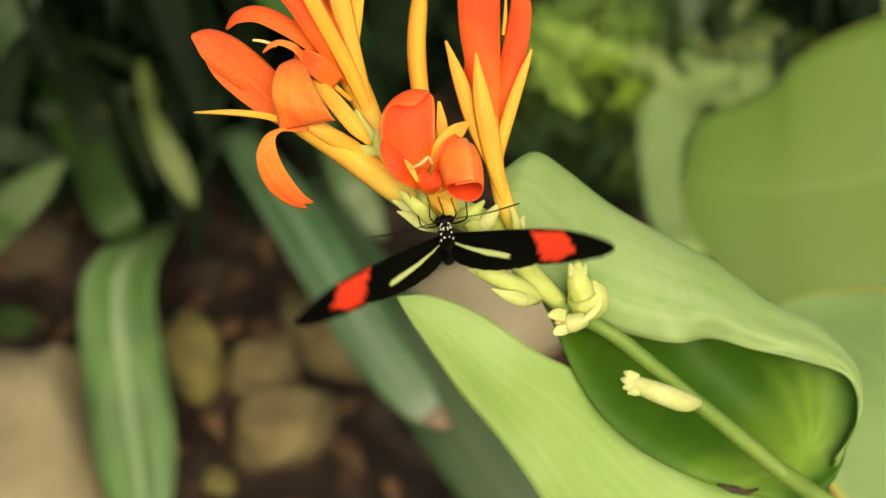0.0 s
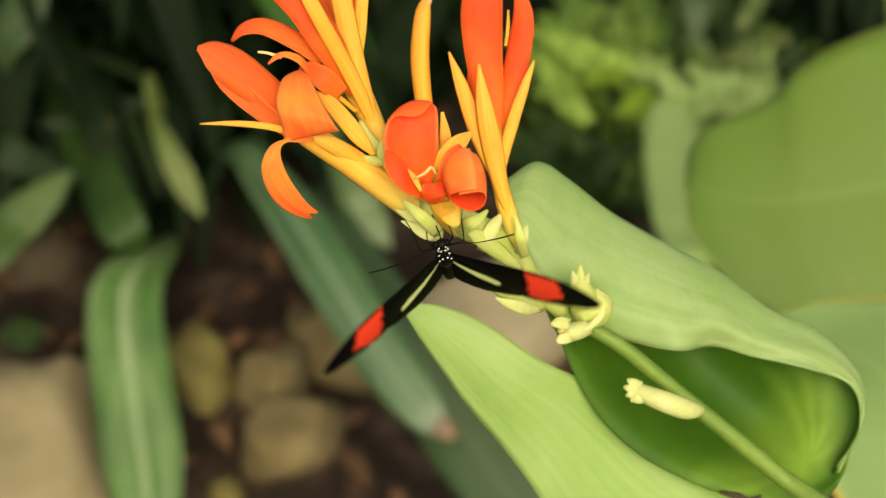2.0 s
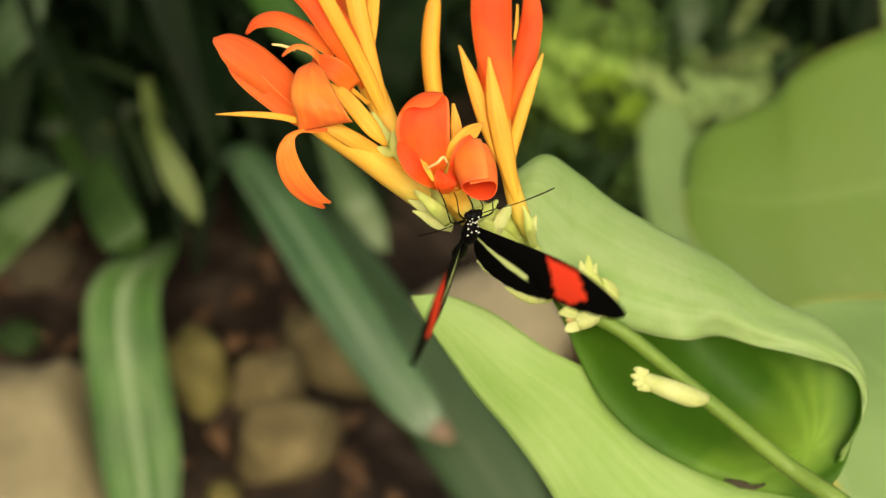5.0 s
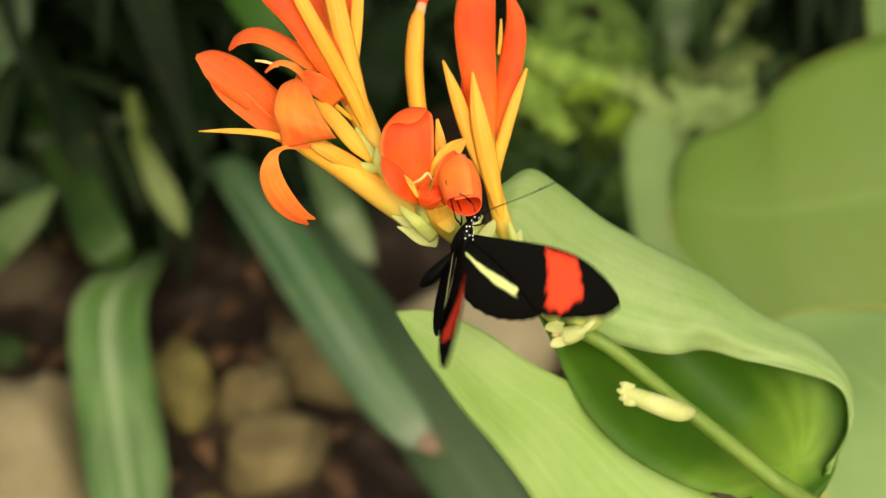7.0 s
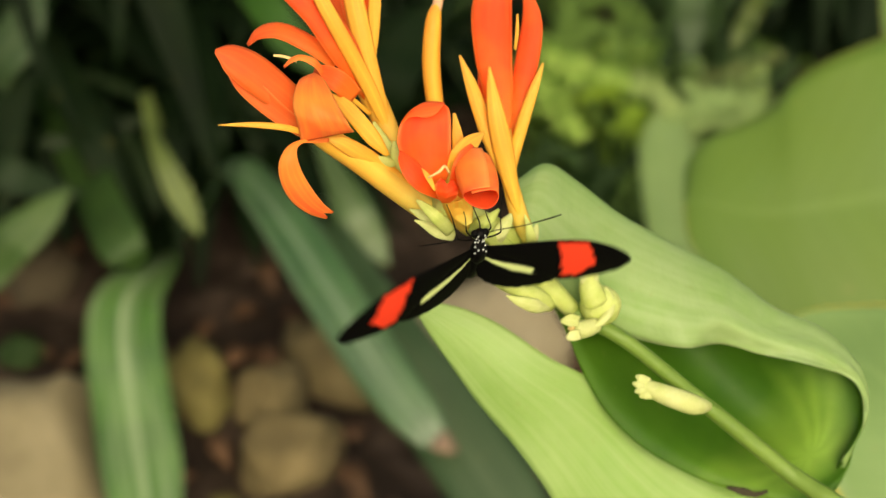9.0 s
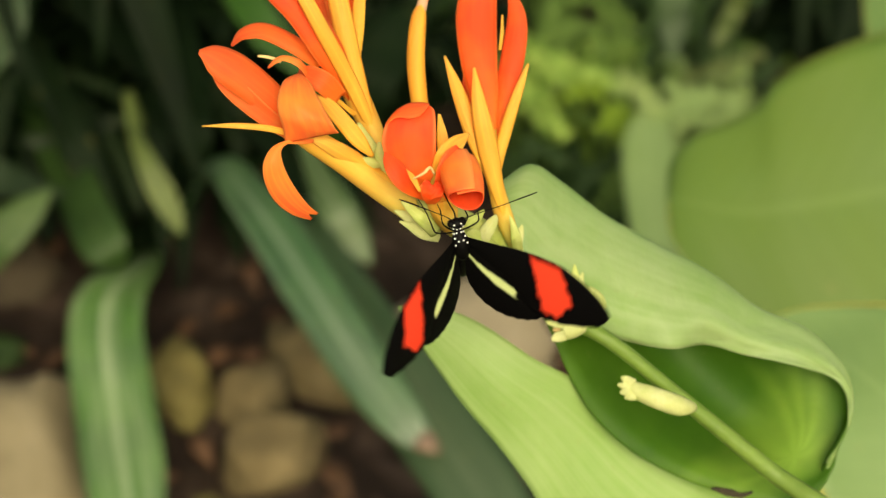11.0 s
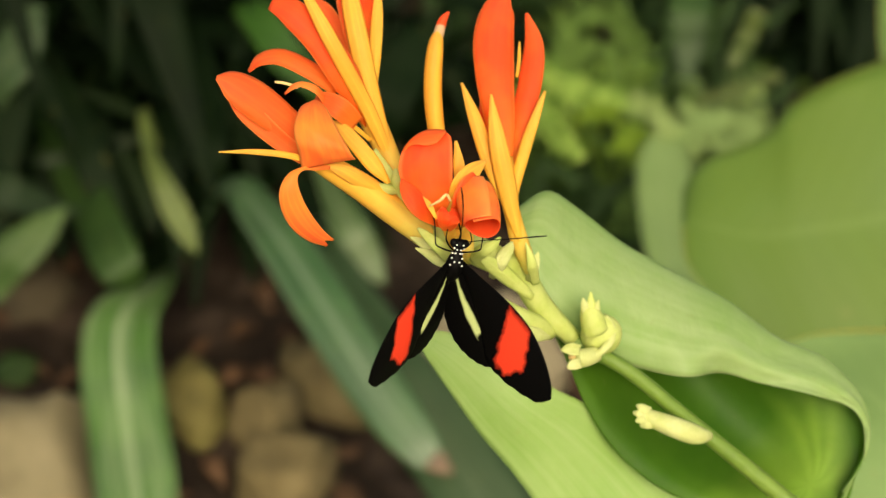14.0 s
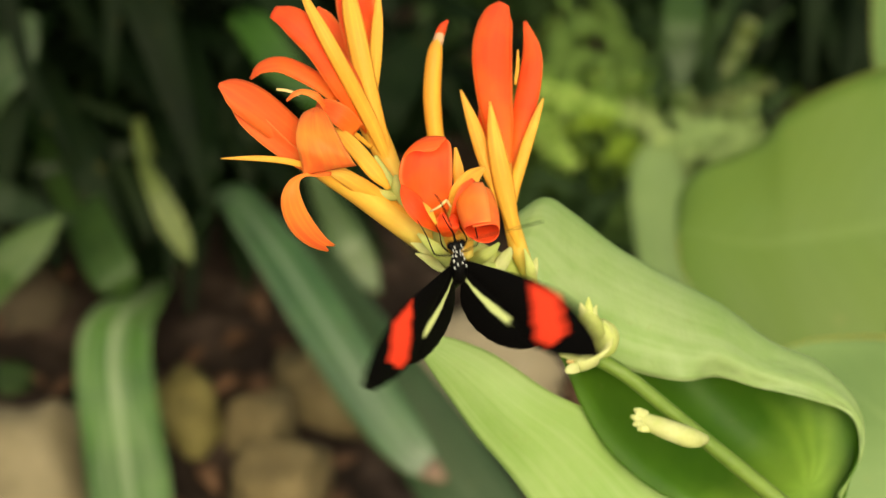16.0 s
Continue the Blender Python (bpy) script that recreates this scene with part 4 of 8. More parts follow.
roll = []
for edge, belly, fold, lip in tip_half + foot_half:
    over = min(1, (fold - lip).length / 0.022)
    roll.append(spline([edge, belly, belly.lerp(fold, 0.7) - 0.003 * NEAR, fold, fold.lerp(lip, 0.3) + 0.0042 * over * NEAR, fold.lerp(lip, 0.68) + 0.0044 * over * NEAR, lip], 34))
cols = [spline(list(np.array(roll)[:, j]), 72) for j in range(35)]
grid = np.stack(cols, 1)
rip, across = np.linspace(0, 1, 73)[:, None], np.linspace(0, 1, 35)[None, :]
outer, inner = np.clip((across - 0.58) * 4, 0, 1), np.clip((0.5 - across) * 4, 0, 1)
# puckers along the turned-over half, strongest where the leaf is pinched; soft pleats that fan out of its foot inside
pucker = np.sin(rip * 9 + across * 26) + 0.6 * np.sin(rip * 30 + across * 15 + 1) * np.exp(-((rip - 0.62) / 0.16) ** 2) + 0.4 * np.sin(rip * 47 - across * 20)
lift = 0.00042 * pucker * outer * np.clip((rip - 0.25) * 4, 0, 1) + 0.0016 * (np.sin(rip * 21) + 0.6 * np.sin(rip * 47 + 1)) * np.clip((across - 0.84) / 0.16, 0, 1)
fan = np.arctan2(across - 0.26, (1 - rip) * 0.9 + 0.02)
lift = lift + 0.00008 * np.sin(fan * 15 + rip * 9) * inner * np.clip((rip - 0.45) * 4, 0, 1) * np.clip((1 - rip) * 8, 0, 1)
grid += np.array(NEAR) * lift[:, :, None]
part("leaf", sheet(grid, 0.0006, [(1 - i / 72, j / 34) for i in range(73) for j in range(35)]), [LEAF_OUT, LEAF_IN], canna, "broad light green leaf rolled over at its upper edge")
part("leaf", spread([V(-11.0, -11.4, -38.0), V(-2.6, -11.3, -38.0), V(9.0, -15.6, -38.0), V(22.6, -24.7, -39.0), V(33.9, -30.5, -44.0), V(44.0, -38.5, -50.0), V(53.5, -46.5, -52.0), V(64.5, -53.6, -54.0), V(80.0, -59.6, -56.0), V(98.0, -68.7, -58.0)],
                    [V(-11.0, -11.7, -38.0), V(-6.7, -19.0, -39.0), V(-1.2, -27.3, -41.0), V(5.2, -36.4, -43.0), V(13.3, -46.1, -46.0), V(21.1, -56.9, -49.0), V(28.4, -69.0, -53.0), V(37.9, -81.1, -57.0), V(49.7, -91.7, -60.0), V(66.1, -102.7, -64.0)], 0.10, ripple=0.02, seed=0.5), [LEAF_LOW, LEAF_OUT], canna, "young light green leaf lying open")
# narrow dark brown strip along the lower leaf edge
part("dark_edge_strip", blade([V(66.8, -57.6, -44.0), V(70.5, -58.5, -43.0), V(74.3, -59.5, -44.0), V(77.2, -58.8, -45.0)], [0.0002, 0.0009, 0.0006, 0.0003], NEAR, 0.4, 0.0005, 12, 4, 0.3, 3.0), EDGE_BROWN, canna, "narrow dark strip on the leaf edge")
petal("bract", [V(17.7, 0.2, -12.0), V(16.6, 3.8, -6.0), V(16.0, 6.6, -5.0), V(15.0, 9.5, -5.0)], [1.0, 1.2, 0.8, 0.1], BRACT, canna, -0.6, thick=0.3)


# ---- plants behind ----
def strap_plant(name, at, label, leaves, group=""):
    """A plant of arching strap leaves from one foot."""
    ob = thing(name, at, label, "plant", group)
    for pts, halves, face, curl, mat in leaves:
        part("leaf", blade(pts, halves, face, curl, 0.0012, 30, 8, 0.04, 2.0, len(pts) + halves[1] * 90, 0.12), mat, ob)
    return ob


# tall canna leaves close behind
rear = thing("canna_plant", (0.62, 1.05, 0.0), "leafy green canna without flowers, its broad leaves overlapping", "plant")
part("stem", tube([(0.62, 1.05, 0.0), (0.61, 1.03, 0.35), Vector((0.287, 0.738, 0.635))], [0.012, 0.010, 0.004], 20, 10), STEM, rear)
part("leaf", spread([Vector((0.141, 0.777, 0.681)), Vector((0.143, 0.792, 0.699)), Vector((0.156, 0.802, 0.711)), Vector((0.176, 0.807, 0.717)), Vector((0.194, 0.813, 0.725)), Vector((0.205, 0.822, 0.735)), Vector((0.221, 0.829, 0.743)), Vector((0.240, 0.834, 0.750)), Vector((0.263, 0.840, 0.756)), Vector((0.293, 0.844, 0.761)), Vector((0.340, 0.841, 0.758))],
                    [Vector((0.135, 0.745, 0.705)), Vector((0.138, 0.731, 0.688)), Vector((0.150, 0.718, 0.674)), Vector((0.166, 0.708, 0.661)), Vector((0.182, 0.700, 0.651)), Vector((0.198, 0.693, 0.644)), Vector((0.214, 0.689, 0.639)), Vector((0.233, 0.687, 0.637)), Vector((0.256, 0.687, 0.637)), Vector((0.288, 0.689, 0.639)), Vector((0.326, 0.696, 0.646))], 0.05, ripple=0.012, seed=1.0, keel=0.03), [FAR_LEAF, FAR_BLUE], rear)
part("leaf", blade([Vector((0.229, 0.430, 0.766)), Vector((0.198, 0.459, 0.801)), Vector((0.178, 0.482, 0.813)), Vector((0.157, 0.508, 0.811)), Vector((0.140, 0.520, 0.810))], [0.03, 0.052, 0.040, 0.018, 0.002], NEAR + 0.2 * RISE, 0.3, 0.0008, 26, 12, 0.05, 2.0, 1.9), [FAR_RIM, FAR_BLUE], rear)
part("leaf", blade([Vector((0.408, 1.007, 0.536)), Vector((0.389, 1.099, 0.567)), Vector((0.390, 1.168, 0.587)), Vector((0.408, 1.242, 0.614)), Vector((0.449, 1.313, 0.635))], [0.016, 0.034, 0.036, 0.03, 0.006], NEAR, 0.3, 0.0008, 24, 8, 0.05, 2.0, 2.2), [FAR_BLUE, FAR_LEAF], rear)

# strap-leaved plants
near_face = NEAR + 0.4 * UP
clump = strap_plant("strap_leaf_plant", Vector((-0.338, 1.592, 0.000)), "clump of glossy dark green strap leaves arching over the stones", [
    ([Vector((-0.338, 1.592, 0.000)), Vector((-0.315, 1.387, 0.133)), Vector((-0.327, 1.293, 0.176)), Vector((-0.328, 1.236, 0.170)), Vector((-0.312, 1.163, 0.146)), Vector((-0.288, 1.065, 0.122)), Vector((-0.268, 0.978, 0.081))], [0.012, 0.020, 0.035, 0.039, 0.040, 0.037, 0.01], [UP, UP, UP + 0.6 * NEAR, near_face, near_face, near_face, near_face], -0.25, STRAP),
    ([Vector((-0.677, 2.143, 0.000)), Vector((-0.528, 1.755, 0.183)), Vector((-0.463, 1.610, 0.197)), Vector((-0.390, 1.446, 0.204)), Vector((-0.344, 1.355, 0.188)), Vector((-0.328, 1.356, 0.158))], [0.012, 0.022, 0.024, 0.026, 0.026, 0.010], near_face - 0.3 * RIGHT, -0.3, FERN_SHADED)] + [
    ([Vector((-0.338, 1.592, 0.000)), Vector((-0.233, 1.414, 0.243)), Vector((-0.178, 1.291, 0.298)), Vector((-0.117, 1.177, 0.286)), Vector((-0.062, 1.094, 0.250)), Vector((-0.022, 1.047, 0.225)), Vector((0.005, 1.032, 0.207))], [0.010, 0.014, 0.022, 0.026, 0.026, 0.020, 0.003], near_face, -0.3, STRAP_DEEP),
    ([Vector((-0.338, 1.592, 0.000)), Vector((-0.342, 1.434, 0.127)), Vector((-0.381, 1.466, 0.227)), Vector((-0.427, 1.555, 0.271)), Vector((-0.477, 1.665, 0.308))], [0.01, 0.016, 0.02, 0.018, 0.008], near_face, -0.3, STRAP_SHADED),
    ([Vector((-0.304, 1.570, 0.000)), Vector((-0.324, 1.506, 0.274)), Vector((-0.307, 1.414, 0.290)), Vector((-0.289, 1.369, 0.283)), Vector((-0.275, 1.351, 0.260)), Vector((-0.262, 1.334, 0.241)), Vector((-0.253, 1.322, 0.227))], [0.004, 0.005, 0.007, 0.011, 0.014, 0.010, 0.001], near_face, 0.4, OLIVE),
    ([Vector((-0.338, 1.592, 0.000)), Vector((-0.251, 1.450, 0.239)), Vector((-0.260, 1.535, 0.277)), Vector((-0.282, 1.665, 0.308))], [0.008, 0.013, 0.014, 0.006], near_face, -0.3, STRAP_SHADED),
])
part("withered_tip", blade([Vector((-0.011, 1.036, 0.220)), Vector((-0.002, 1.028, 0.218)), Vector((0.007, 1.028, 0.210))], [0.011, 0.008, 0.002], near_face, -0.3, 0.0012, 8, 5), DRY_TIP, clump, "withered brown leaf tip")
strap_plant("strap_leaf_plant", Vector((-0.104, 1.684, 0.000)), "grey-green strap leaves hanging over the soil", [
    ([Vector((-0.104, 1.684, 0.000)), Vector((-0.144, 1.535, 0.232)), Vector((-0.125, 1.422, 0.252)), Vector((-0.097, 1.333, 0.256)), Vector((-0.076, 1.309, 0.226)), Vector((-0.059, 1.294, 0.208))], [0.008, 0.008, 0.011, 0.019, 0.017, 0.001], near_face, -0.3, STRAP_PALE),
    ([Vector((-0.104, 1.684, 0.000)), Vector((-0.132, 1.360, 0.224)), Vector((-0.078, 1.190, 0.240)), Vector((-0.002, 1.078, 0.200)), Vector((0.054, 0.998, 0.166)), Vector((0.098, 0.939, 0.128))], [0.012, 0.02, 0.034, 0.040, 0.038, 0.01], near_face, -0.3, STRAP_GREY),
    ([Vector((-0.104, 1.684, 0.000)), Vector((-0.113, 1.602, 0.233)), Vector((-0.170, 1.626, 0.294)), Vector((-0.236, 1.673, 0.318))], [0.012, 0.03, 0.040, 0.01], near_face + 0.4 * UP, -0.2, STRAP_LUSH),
    ([Vector((-0.104, 1.684, 0.000)), Vector((-0.076, 1.627, 0.185)), Vector((-0.043, 1.683, 0.236)), Vector((0.011, 1.752, 0.257))], [0.012, 0.03, 0.034, 0.006], near_face, -0.3, STRAP_SHADED),
])
strap_plant("strap_leaf_plant", Vector((-0.602, 1.649, 0.000)), "dark green strap-leaved plant at the edge of the bed", [
    ([Vector((-0.602, 1.649, 0.000)), Vector((-0.507, 1.458, 0.218)), Vector((-0.445, 1.407, 0.234)), Vector((-0.383, 1.374, 0.242))], [0.012, 0.020, 0.018, 0.003], near_face, -0.3, STRAP_HALF_SHADED),
    ([Vector((-0.602, 1.649, 0.000)), Vector((-0.496, 1.293, 0.192)), Vector((-0.444, 1.321, 0.225)), Vector((-0.412, 1.339, 0.246)), Vector((-0.387, 1.353, 0.263))], [0.012, 0.024, 0.025, 0.018, 0.002], near_face, -0.3, STRAP_MID),
    ([Vector((-0.602, 1.649, 0.000)), Vector((-0.501, 1.514, 0.284)), Vector((-0.454, 1.510, 0.357)), Vector((-0.433, 1.541, 0.394))], [0.012, 0.024, 0.027, 0.008], near_face, -0.3, STRAP_GREY),
])
strap_plant("strap_leaf_plant", Vector((0.381, 1.916, 0.000)), "grey-green leaves hanging in the shade behind the ferns", [
    ([Vector((0.381, 1.916, 0.000)), Vector((0.327, 1.886, 0.261)), Vector((0.303, 1.761, 0.267)), Vector((0.301, 1.726, 0.225)), Vector((0.299, 1.699, 0.194))], [0.012, 0.022, 0.026, 0.022, 0.004], near_face, -0.3, FERN_SHADED),
    ([Vector((0.381, 1.916, 0.000)), Vector((0.380, 1.735, 0.267)), Vector((0.369, 1.717, 0.246)), Vector((0.352, 1.678, 0.247)), Vector((0.341, 1.667, 0.233))], [0.008, 0.010, 0.012, 0.010, 0.003], near_face, -0.3, OLIVE),
])
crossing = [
    ([Vector((-0.430, 2.003, 0.0)), Vector((-0.490, 1.674, 0.194)), Vector((-0.427, 1.641, 0.217)), Vector((-0.360, 1.593, 0.222)), Vector((-0.289, 1.529, 0.209))], [0.006, 0.006, 0.007, 0.006, 0.001], near_face, -0.3, STRAP_HALF_SHADED),
    ([Vector((-0.430, 2.003, 0.0)), Vector((-0.364, 1.942, 0.172)), Vector((-0.315, 1.831, 0.195)), Vector((-0.295, 1.686, 0.178)), Vector((-0.273, 1.523, 0.139))], [0.006, 0.009, 0.011, 0.010, 0.001], near_face, -0.3, STRAP_HALF_SHADED),
    ([Vector((-0.430, 2.003, 0.0)), Vector((-0.392, 1.717, 0.215)), Vector((-0.331, 1.675, 0.227)), Vector((-0.281, 1.649, 0.227)), Vector((-0.236, 1.594, 0.223))], [0.006, 0.005, 0.006, 0.005, 0.001], near_face, -0.3, STRAP_HALF_SHADED),
    ([Vector((-0.430, 2.003, 0.0)), Vector((-0.423, 1.610, 0.165)), Vector((-0.357, 1.589, 0.187)), Vector((-0.301, 1.562, 0.186)), Vector((-0.253, 1.523, 0.170))], [0.006, 0.006, 0.008, 0.007, 0.001], near_face, -0.3, STRAP_HALF_SHADED),
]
strap_plant("strap_leaf_plant", Vector((-0.430, 2.003, 0.0)), "narrow crossing leaves with shade put into their dim green", [
    ([Vector((-0.430, 2.003, 0.0)), Vector((-0.403, 1.631, 0.190)), Vector((-0.369, 1.560, 0.184)), Vector((-0.339, 1.499, 0.173)), Vector((-0.320, 1.454, 0.151))], [0.006, 0.008, 0.010, 0.009, 0.001], near_face, -0.3, STRAP_HALF_SHADED),
    ([Vector((-0.430, 2.003, 0.0)), Vector((-0.470, 1.564, 0.189)), Vector((-0.416, 1.523, 0.202)), Vector((-0.374, 1.487, 0.189)), Vector((-0.345, 1.443, 0.168))], [0.006, 0.007, 0.009, 0.008, 0.001], near_face, -0.3, STRAP_HALF_SHADED),
    ([Vector((-0.430, 2.003, 0.0)), Vector((-0.276, 1.840, 0.206)), Vector((-0.249, 1.708, 0.204)), Vector((-0.249, 1.627, 0.185)), Vector((-0.223, 1.552, 0.174))], [0.006, 0.007, 0.009, 0.008, 0.001], near_face, -0.3, STRAP_HALF_SHADED),
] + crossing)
# clumps behind, with deep shade put into their near-black leaf colour
rng = random.Random(12)
for k in range(24):
    x, y = (0.5 + 0.07 * (k - 18), 2.14 + 0.13 * (k % 2)) if k >= 18 else (-1.3 + 0.082 * k + rng.uniform(-0.06, 0.06), rng.uniform(1.8, 2.6)) if k < 14 else (-0.6 + 0.35 * (k - 12), rng.uniform(2.7, 3.0))
    leaves = []
    for q in range(20):
        a, ln, up = rng.uniform(0, 6.28), rng.uniform(0.3, 0.6) * (0.45 if k >= 18 else 1), rng.uniform(0.25, 0.75) * (0.35 if k >= 18 else 1)
        d = Vector((math.cos(a), math.sin(a), 0))
        p = Vector((x, y, 0.0))
        leaves.append(([p, p + d * ln * 0.3 + UP * up, p + d * ln * 0.75 + UP * up * 1.05, p + d * ln * 1.15 + UP * up * 0.55], [0.012, 0.026, 0.03, 0.003], d * 0.6 + UP, -0.3, STRAP_SHADED))
    strap_plant("shade_plant", (x, y, 0.0), "strap-leaved plant with deep shade put into its near-black green", leaves, "shade plants")


# low near-black plants added over soil that would otherwise look too lit
for x, y in ((-0.367, 1.821), (-0.301, 1.916), (-0.457, 1.770), (-0.237, 1.808), (-0.266, 1.720), (-0.114, 1.945), (-0.063, 1.783), (-0.180, 2.003), (-0.329, 1.696), (-0.501, 1.684), (-0.457, 1.916), (0.510, 1.988), (0.563, 2.018), (0.490, 2.063), (0.544, 2.095), (0.618, 2.048)):
    leaves = []
    for q in range(16):
        a, ln, up = rng.uniform(0, 6.28), rng.uniform(0.14, 0.26), rng.uniform(0.05, 0.22)
        d, p = Vector((math.cos(a), math.sin(a), 0)), Vector((x, y, 0.0))
        leaves.append(([p, p + d * ln * 0.3 + UP * up, p + d * ln * 0.75 + UP * up * 1.05, p + d * ln * 1.15 + UP * up * 0.5], [0.008, 0.016, 0.018, 0.002], d * 0.6 + UP, -0.3, STRAP_SHADED))
    strap_plant("shade_plant", (x, y, 0.0), "low near-black strap-leaved plant added to stand for shade on soil", leaves, "shade plants")


# feathery ferns
def frond(length, lift, seed, step=2, half=0.021):
    """One frond from the origin along +y: a midrib with two rows of small leaflets."""
    r = random.Random(seed)
    rib = spline([(0, 0, 0), (0, length * 0.35, lift * 0.8), (0, length * 0.7, lift), (0, length, lift * 0.7)], 26)
    bits = [tube([rib[0], rib[8], rib[17], rib[26]], [0.003, 0.0022, 0.0016, 0.0006], 14, 5)]
    for k in range(3, 26, step):
        size = length * 0.24 * math.sin(math.pi * (k / 26) ** 0.8) + 0.008
        for side in (-1, 1):
            d = Vector((side, 0.35 + r.uniform(-0.2, 0.2), r.uniform(-0.25, 0.25))).normalized()
            p = Vector(rib[k])
            bits.append(blade([p, p + d * size * 0.5 + UP * 0.004, p + d * size], [0.004, half, 0.001], Vector((0, r.uniform(-0.4, 0.4), 1)), 0.3, 0.0006, 4, 2))
    return joined(bits)


fronds_shaded = [mesh("frond", frond(rng.uniform(0.26, 0.42), rng.uniform(0.10, 0.22), k + 9), [FERN_SHADED], (0, 0, 0)) for k in range(3)]


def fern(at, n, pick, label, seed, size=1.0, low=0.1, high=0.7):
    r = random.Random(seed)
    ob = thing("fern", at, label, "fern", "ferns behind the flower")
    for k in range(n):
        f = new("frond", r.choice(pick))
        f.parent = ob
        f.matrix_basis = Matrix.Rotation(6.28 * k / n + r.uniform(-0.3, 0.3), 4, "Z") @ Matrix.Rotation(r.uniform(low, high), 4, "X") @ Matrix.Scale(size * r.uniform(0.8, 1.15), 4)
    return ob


# dark ferns added where gaps and soil should lie in shade
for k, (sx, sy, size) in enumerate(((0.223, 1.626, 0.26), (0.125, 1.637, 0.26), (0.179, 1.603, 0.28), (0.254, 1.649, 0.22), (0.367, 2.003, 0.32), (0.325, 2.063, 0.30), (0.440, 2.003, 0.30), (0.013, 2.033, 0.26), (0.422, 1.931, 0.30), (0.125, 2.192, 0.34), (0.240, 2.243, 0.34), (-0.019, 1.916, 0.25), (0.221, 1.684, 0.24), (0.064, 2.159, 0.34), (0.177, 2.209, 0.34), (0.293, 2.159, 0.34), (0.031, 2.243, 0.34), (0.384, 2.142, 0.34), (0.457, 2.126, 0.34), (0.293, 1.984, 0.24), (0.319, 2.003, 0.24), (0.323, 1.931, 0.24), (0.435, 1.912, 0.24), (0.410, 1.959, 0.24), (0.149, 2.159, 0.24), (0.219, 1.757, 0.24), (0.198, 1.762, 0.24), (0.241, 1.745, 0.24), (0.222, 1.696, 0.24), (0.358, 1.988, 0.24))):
    fern((sx, sy, 0.0), 8, fronds_shaded, "feathery fern with shade put into its dark green", 70 + k, size)
def ferns(mat, label, first, spots):
    fronds = [mesh("frond", frond(rng.uniform(0.26, 0.42), rng.uniform(0.10, 0.22), first + k), [mat], (0, 0, 0)) for k in range(5)]
    for k, (sx, sy, size) in enumerate(spots):
        fern((sx, sy, 0.0), 7, fronds, label, first + k, size)


ferns(FERN, "bright green feathery fern with fine leaflets", 30, ((0.141, 1.936, 0.26), (0.164, 1.919, 0.27), (0.142, 1.876, 0.28), (0.164, 1.860, 0.29), (0.186, 1.912, 0.27), (0.209, 1.901, 0.29), (0.148, 1.838, 0.20), (0.169, 1.803, 0.25), (0.234, 1.880, 0.29), (0.257, 1.879, 0.26), (0.128, 1.827, 0.29), (0.189, 1.890, 0.21), (0.222, 1.925, 0.25), (0.160, 1.781, 0.22), (0.263, 1.854, 0.25)))
ferns(FERN_MID, "mid-green feathery fern with half shade put into its colour", 130, ((0.241, 2.004, 0.18), (0.266, 2.060, 0.21), (0.200, 1.813, 0.19), (0.220, 1.789, 0.25), (0.250, 1.706, 0.19), (0.176, 2.061, 0.20), (0.352, 1.901, 0.26), (0.388, 1.934, 0.21), (0.422, 1.907, 0.27), (0.458, 1.936, 0.23), (0.135, 1.721, 0.24)))
ferns(FERN_SOFT, "pale grey-green fern with fine leaflets", 160, ((0.325, 1.828, 0.22), (0.353, 1.823, 0.28), (0.387, 1.823, 0.26), (0.408, 1.810, 0.28), (0.334, 1.785, 0.27), (0.370, 1.803, 0.22), (0.298, 1.859, 0.23), (0.316, 1.849, 0.21)))


def arching(pts, half, seed):
    """A frond along its own arc: a midrib with two rows of leaflets."""
    r = random.Random(seed)
    n = 5 * (len(pts) - 1)
    rib = spline(pts, n)
    bits = [tube([Vector(rib[int(n * q / 5)]) for q in range(6)], [0.0022, 0.002, 0.0018, 0.0015, 0.0012, 0.0006], 16, 5)]
    for k in range(10, n + 1):
        f, t = k / n, Vector(rib[min(k + 1, n)]) - Vector(rib[max(k - 1, 0)])
        across = t.cross(NEAR).normalized()
        for side in (-1, 1):
            if r.random() < 0.2:
                continue
            size = half * (1.4 - 0.6 * f) * r.uniform(0.5, 1.5)
            d = (side * across + t.normalized() * r.uniform(0.2, 0.6) + NEAR * r.uniform(-0.8, 0.8)).normalized()
            p = Vector(rib[k])
            bits.append(blade([p, p + d * size * 0.5 + UP * 0.002, p + d * size], [0.001, r.uniform(0.0026, 0.0042), 0.0005], NEAR + UP * r.uniform(0, 0.8) + RIGHT * r.uniform(-0.5, 0.5), 0.4, 0.0005, 4, 2))
    return joined(bits)


def add_frond(ob, half, mat, pts):
    foot, first = ob.location.copy(), Vector(pts[0])
    part("frond", arching([foot, foot.lerp(first, 0.6) + UP * 0.02] + pts, half, len(ob.children)), mat, ob)


ob = thing("fern", (0.191, 1.819, 0.0), "arching mid-green fern with fine leaflets", "fern", "ferns behind the flower")
add_frond(ob, 0.010, FERN_MID, [Vector((0.141, 1.656, 0.220)), Vector((0.144, 1.681, 0.250)), Vector((0.157, 1.699, 0.271)), Vector((0.181, 1.706, 0.280)), Vector((0.207, 1.699, 0.271)), Vector((0.225, 1.677, 0.245))])
add_frond(ob, 0.009, FERN_MID, [Vector((0.151, 1.669, 0.219)), Vector((0.159, 1.685, 0.239)), Vector((0.180, 1.693, 0.249)), Vector((0.202, 1.687, 0.241)), Vector((0.208, 1.669, 0.219))])
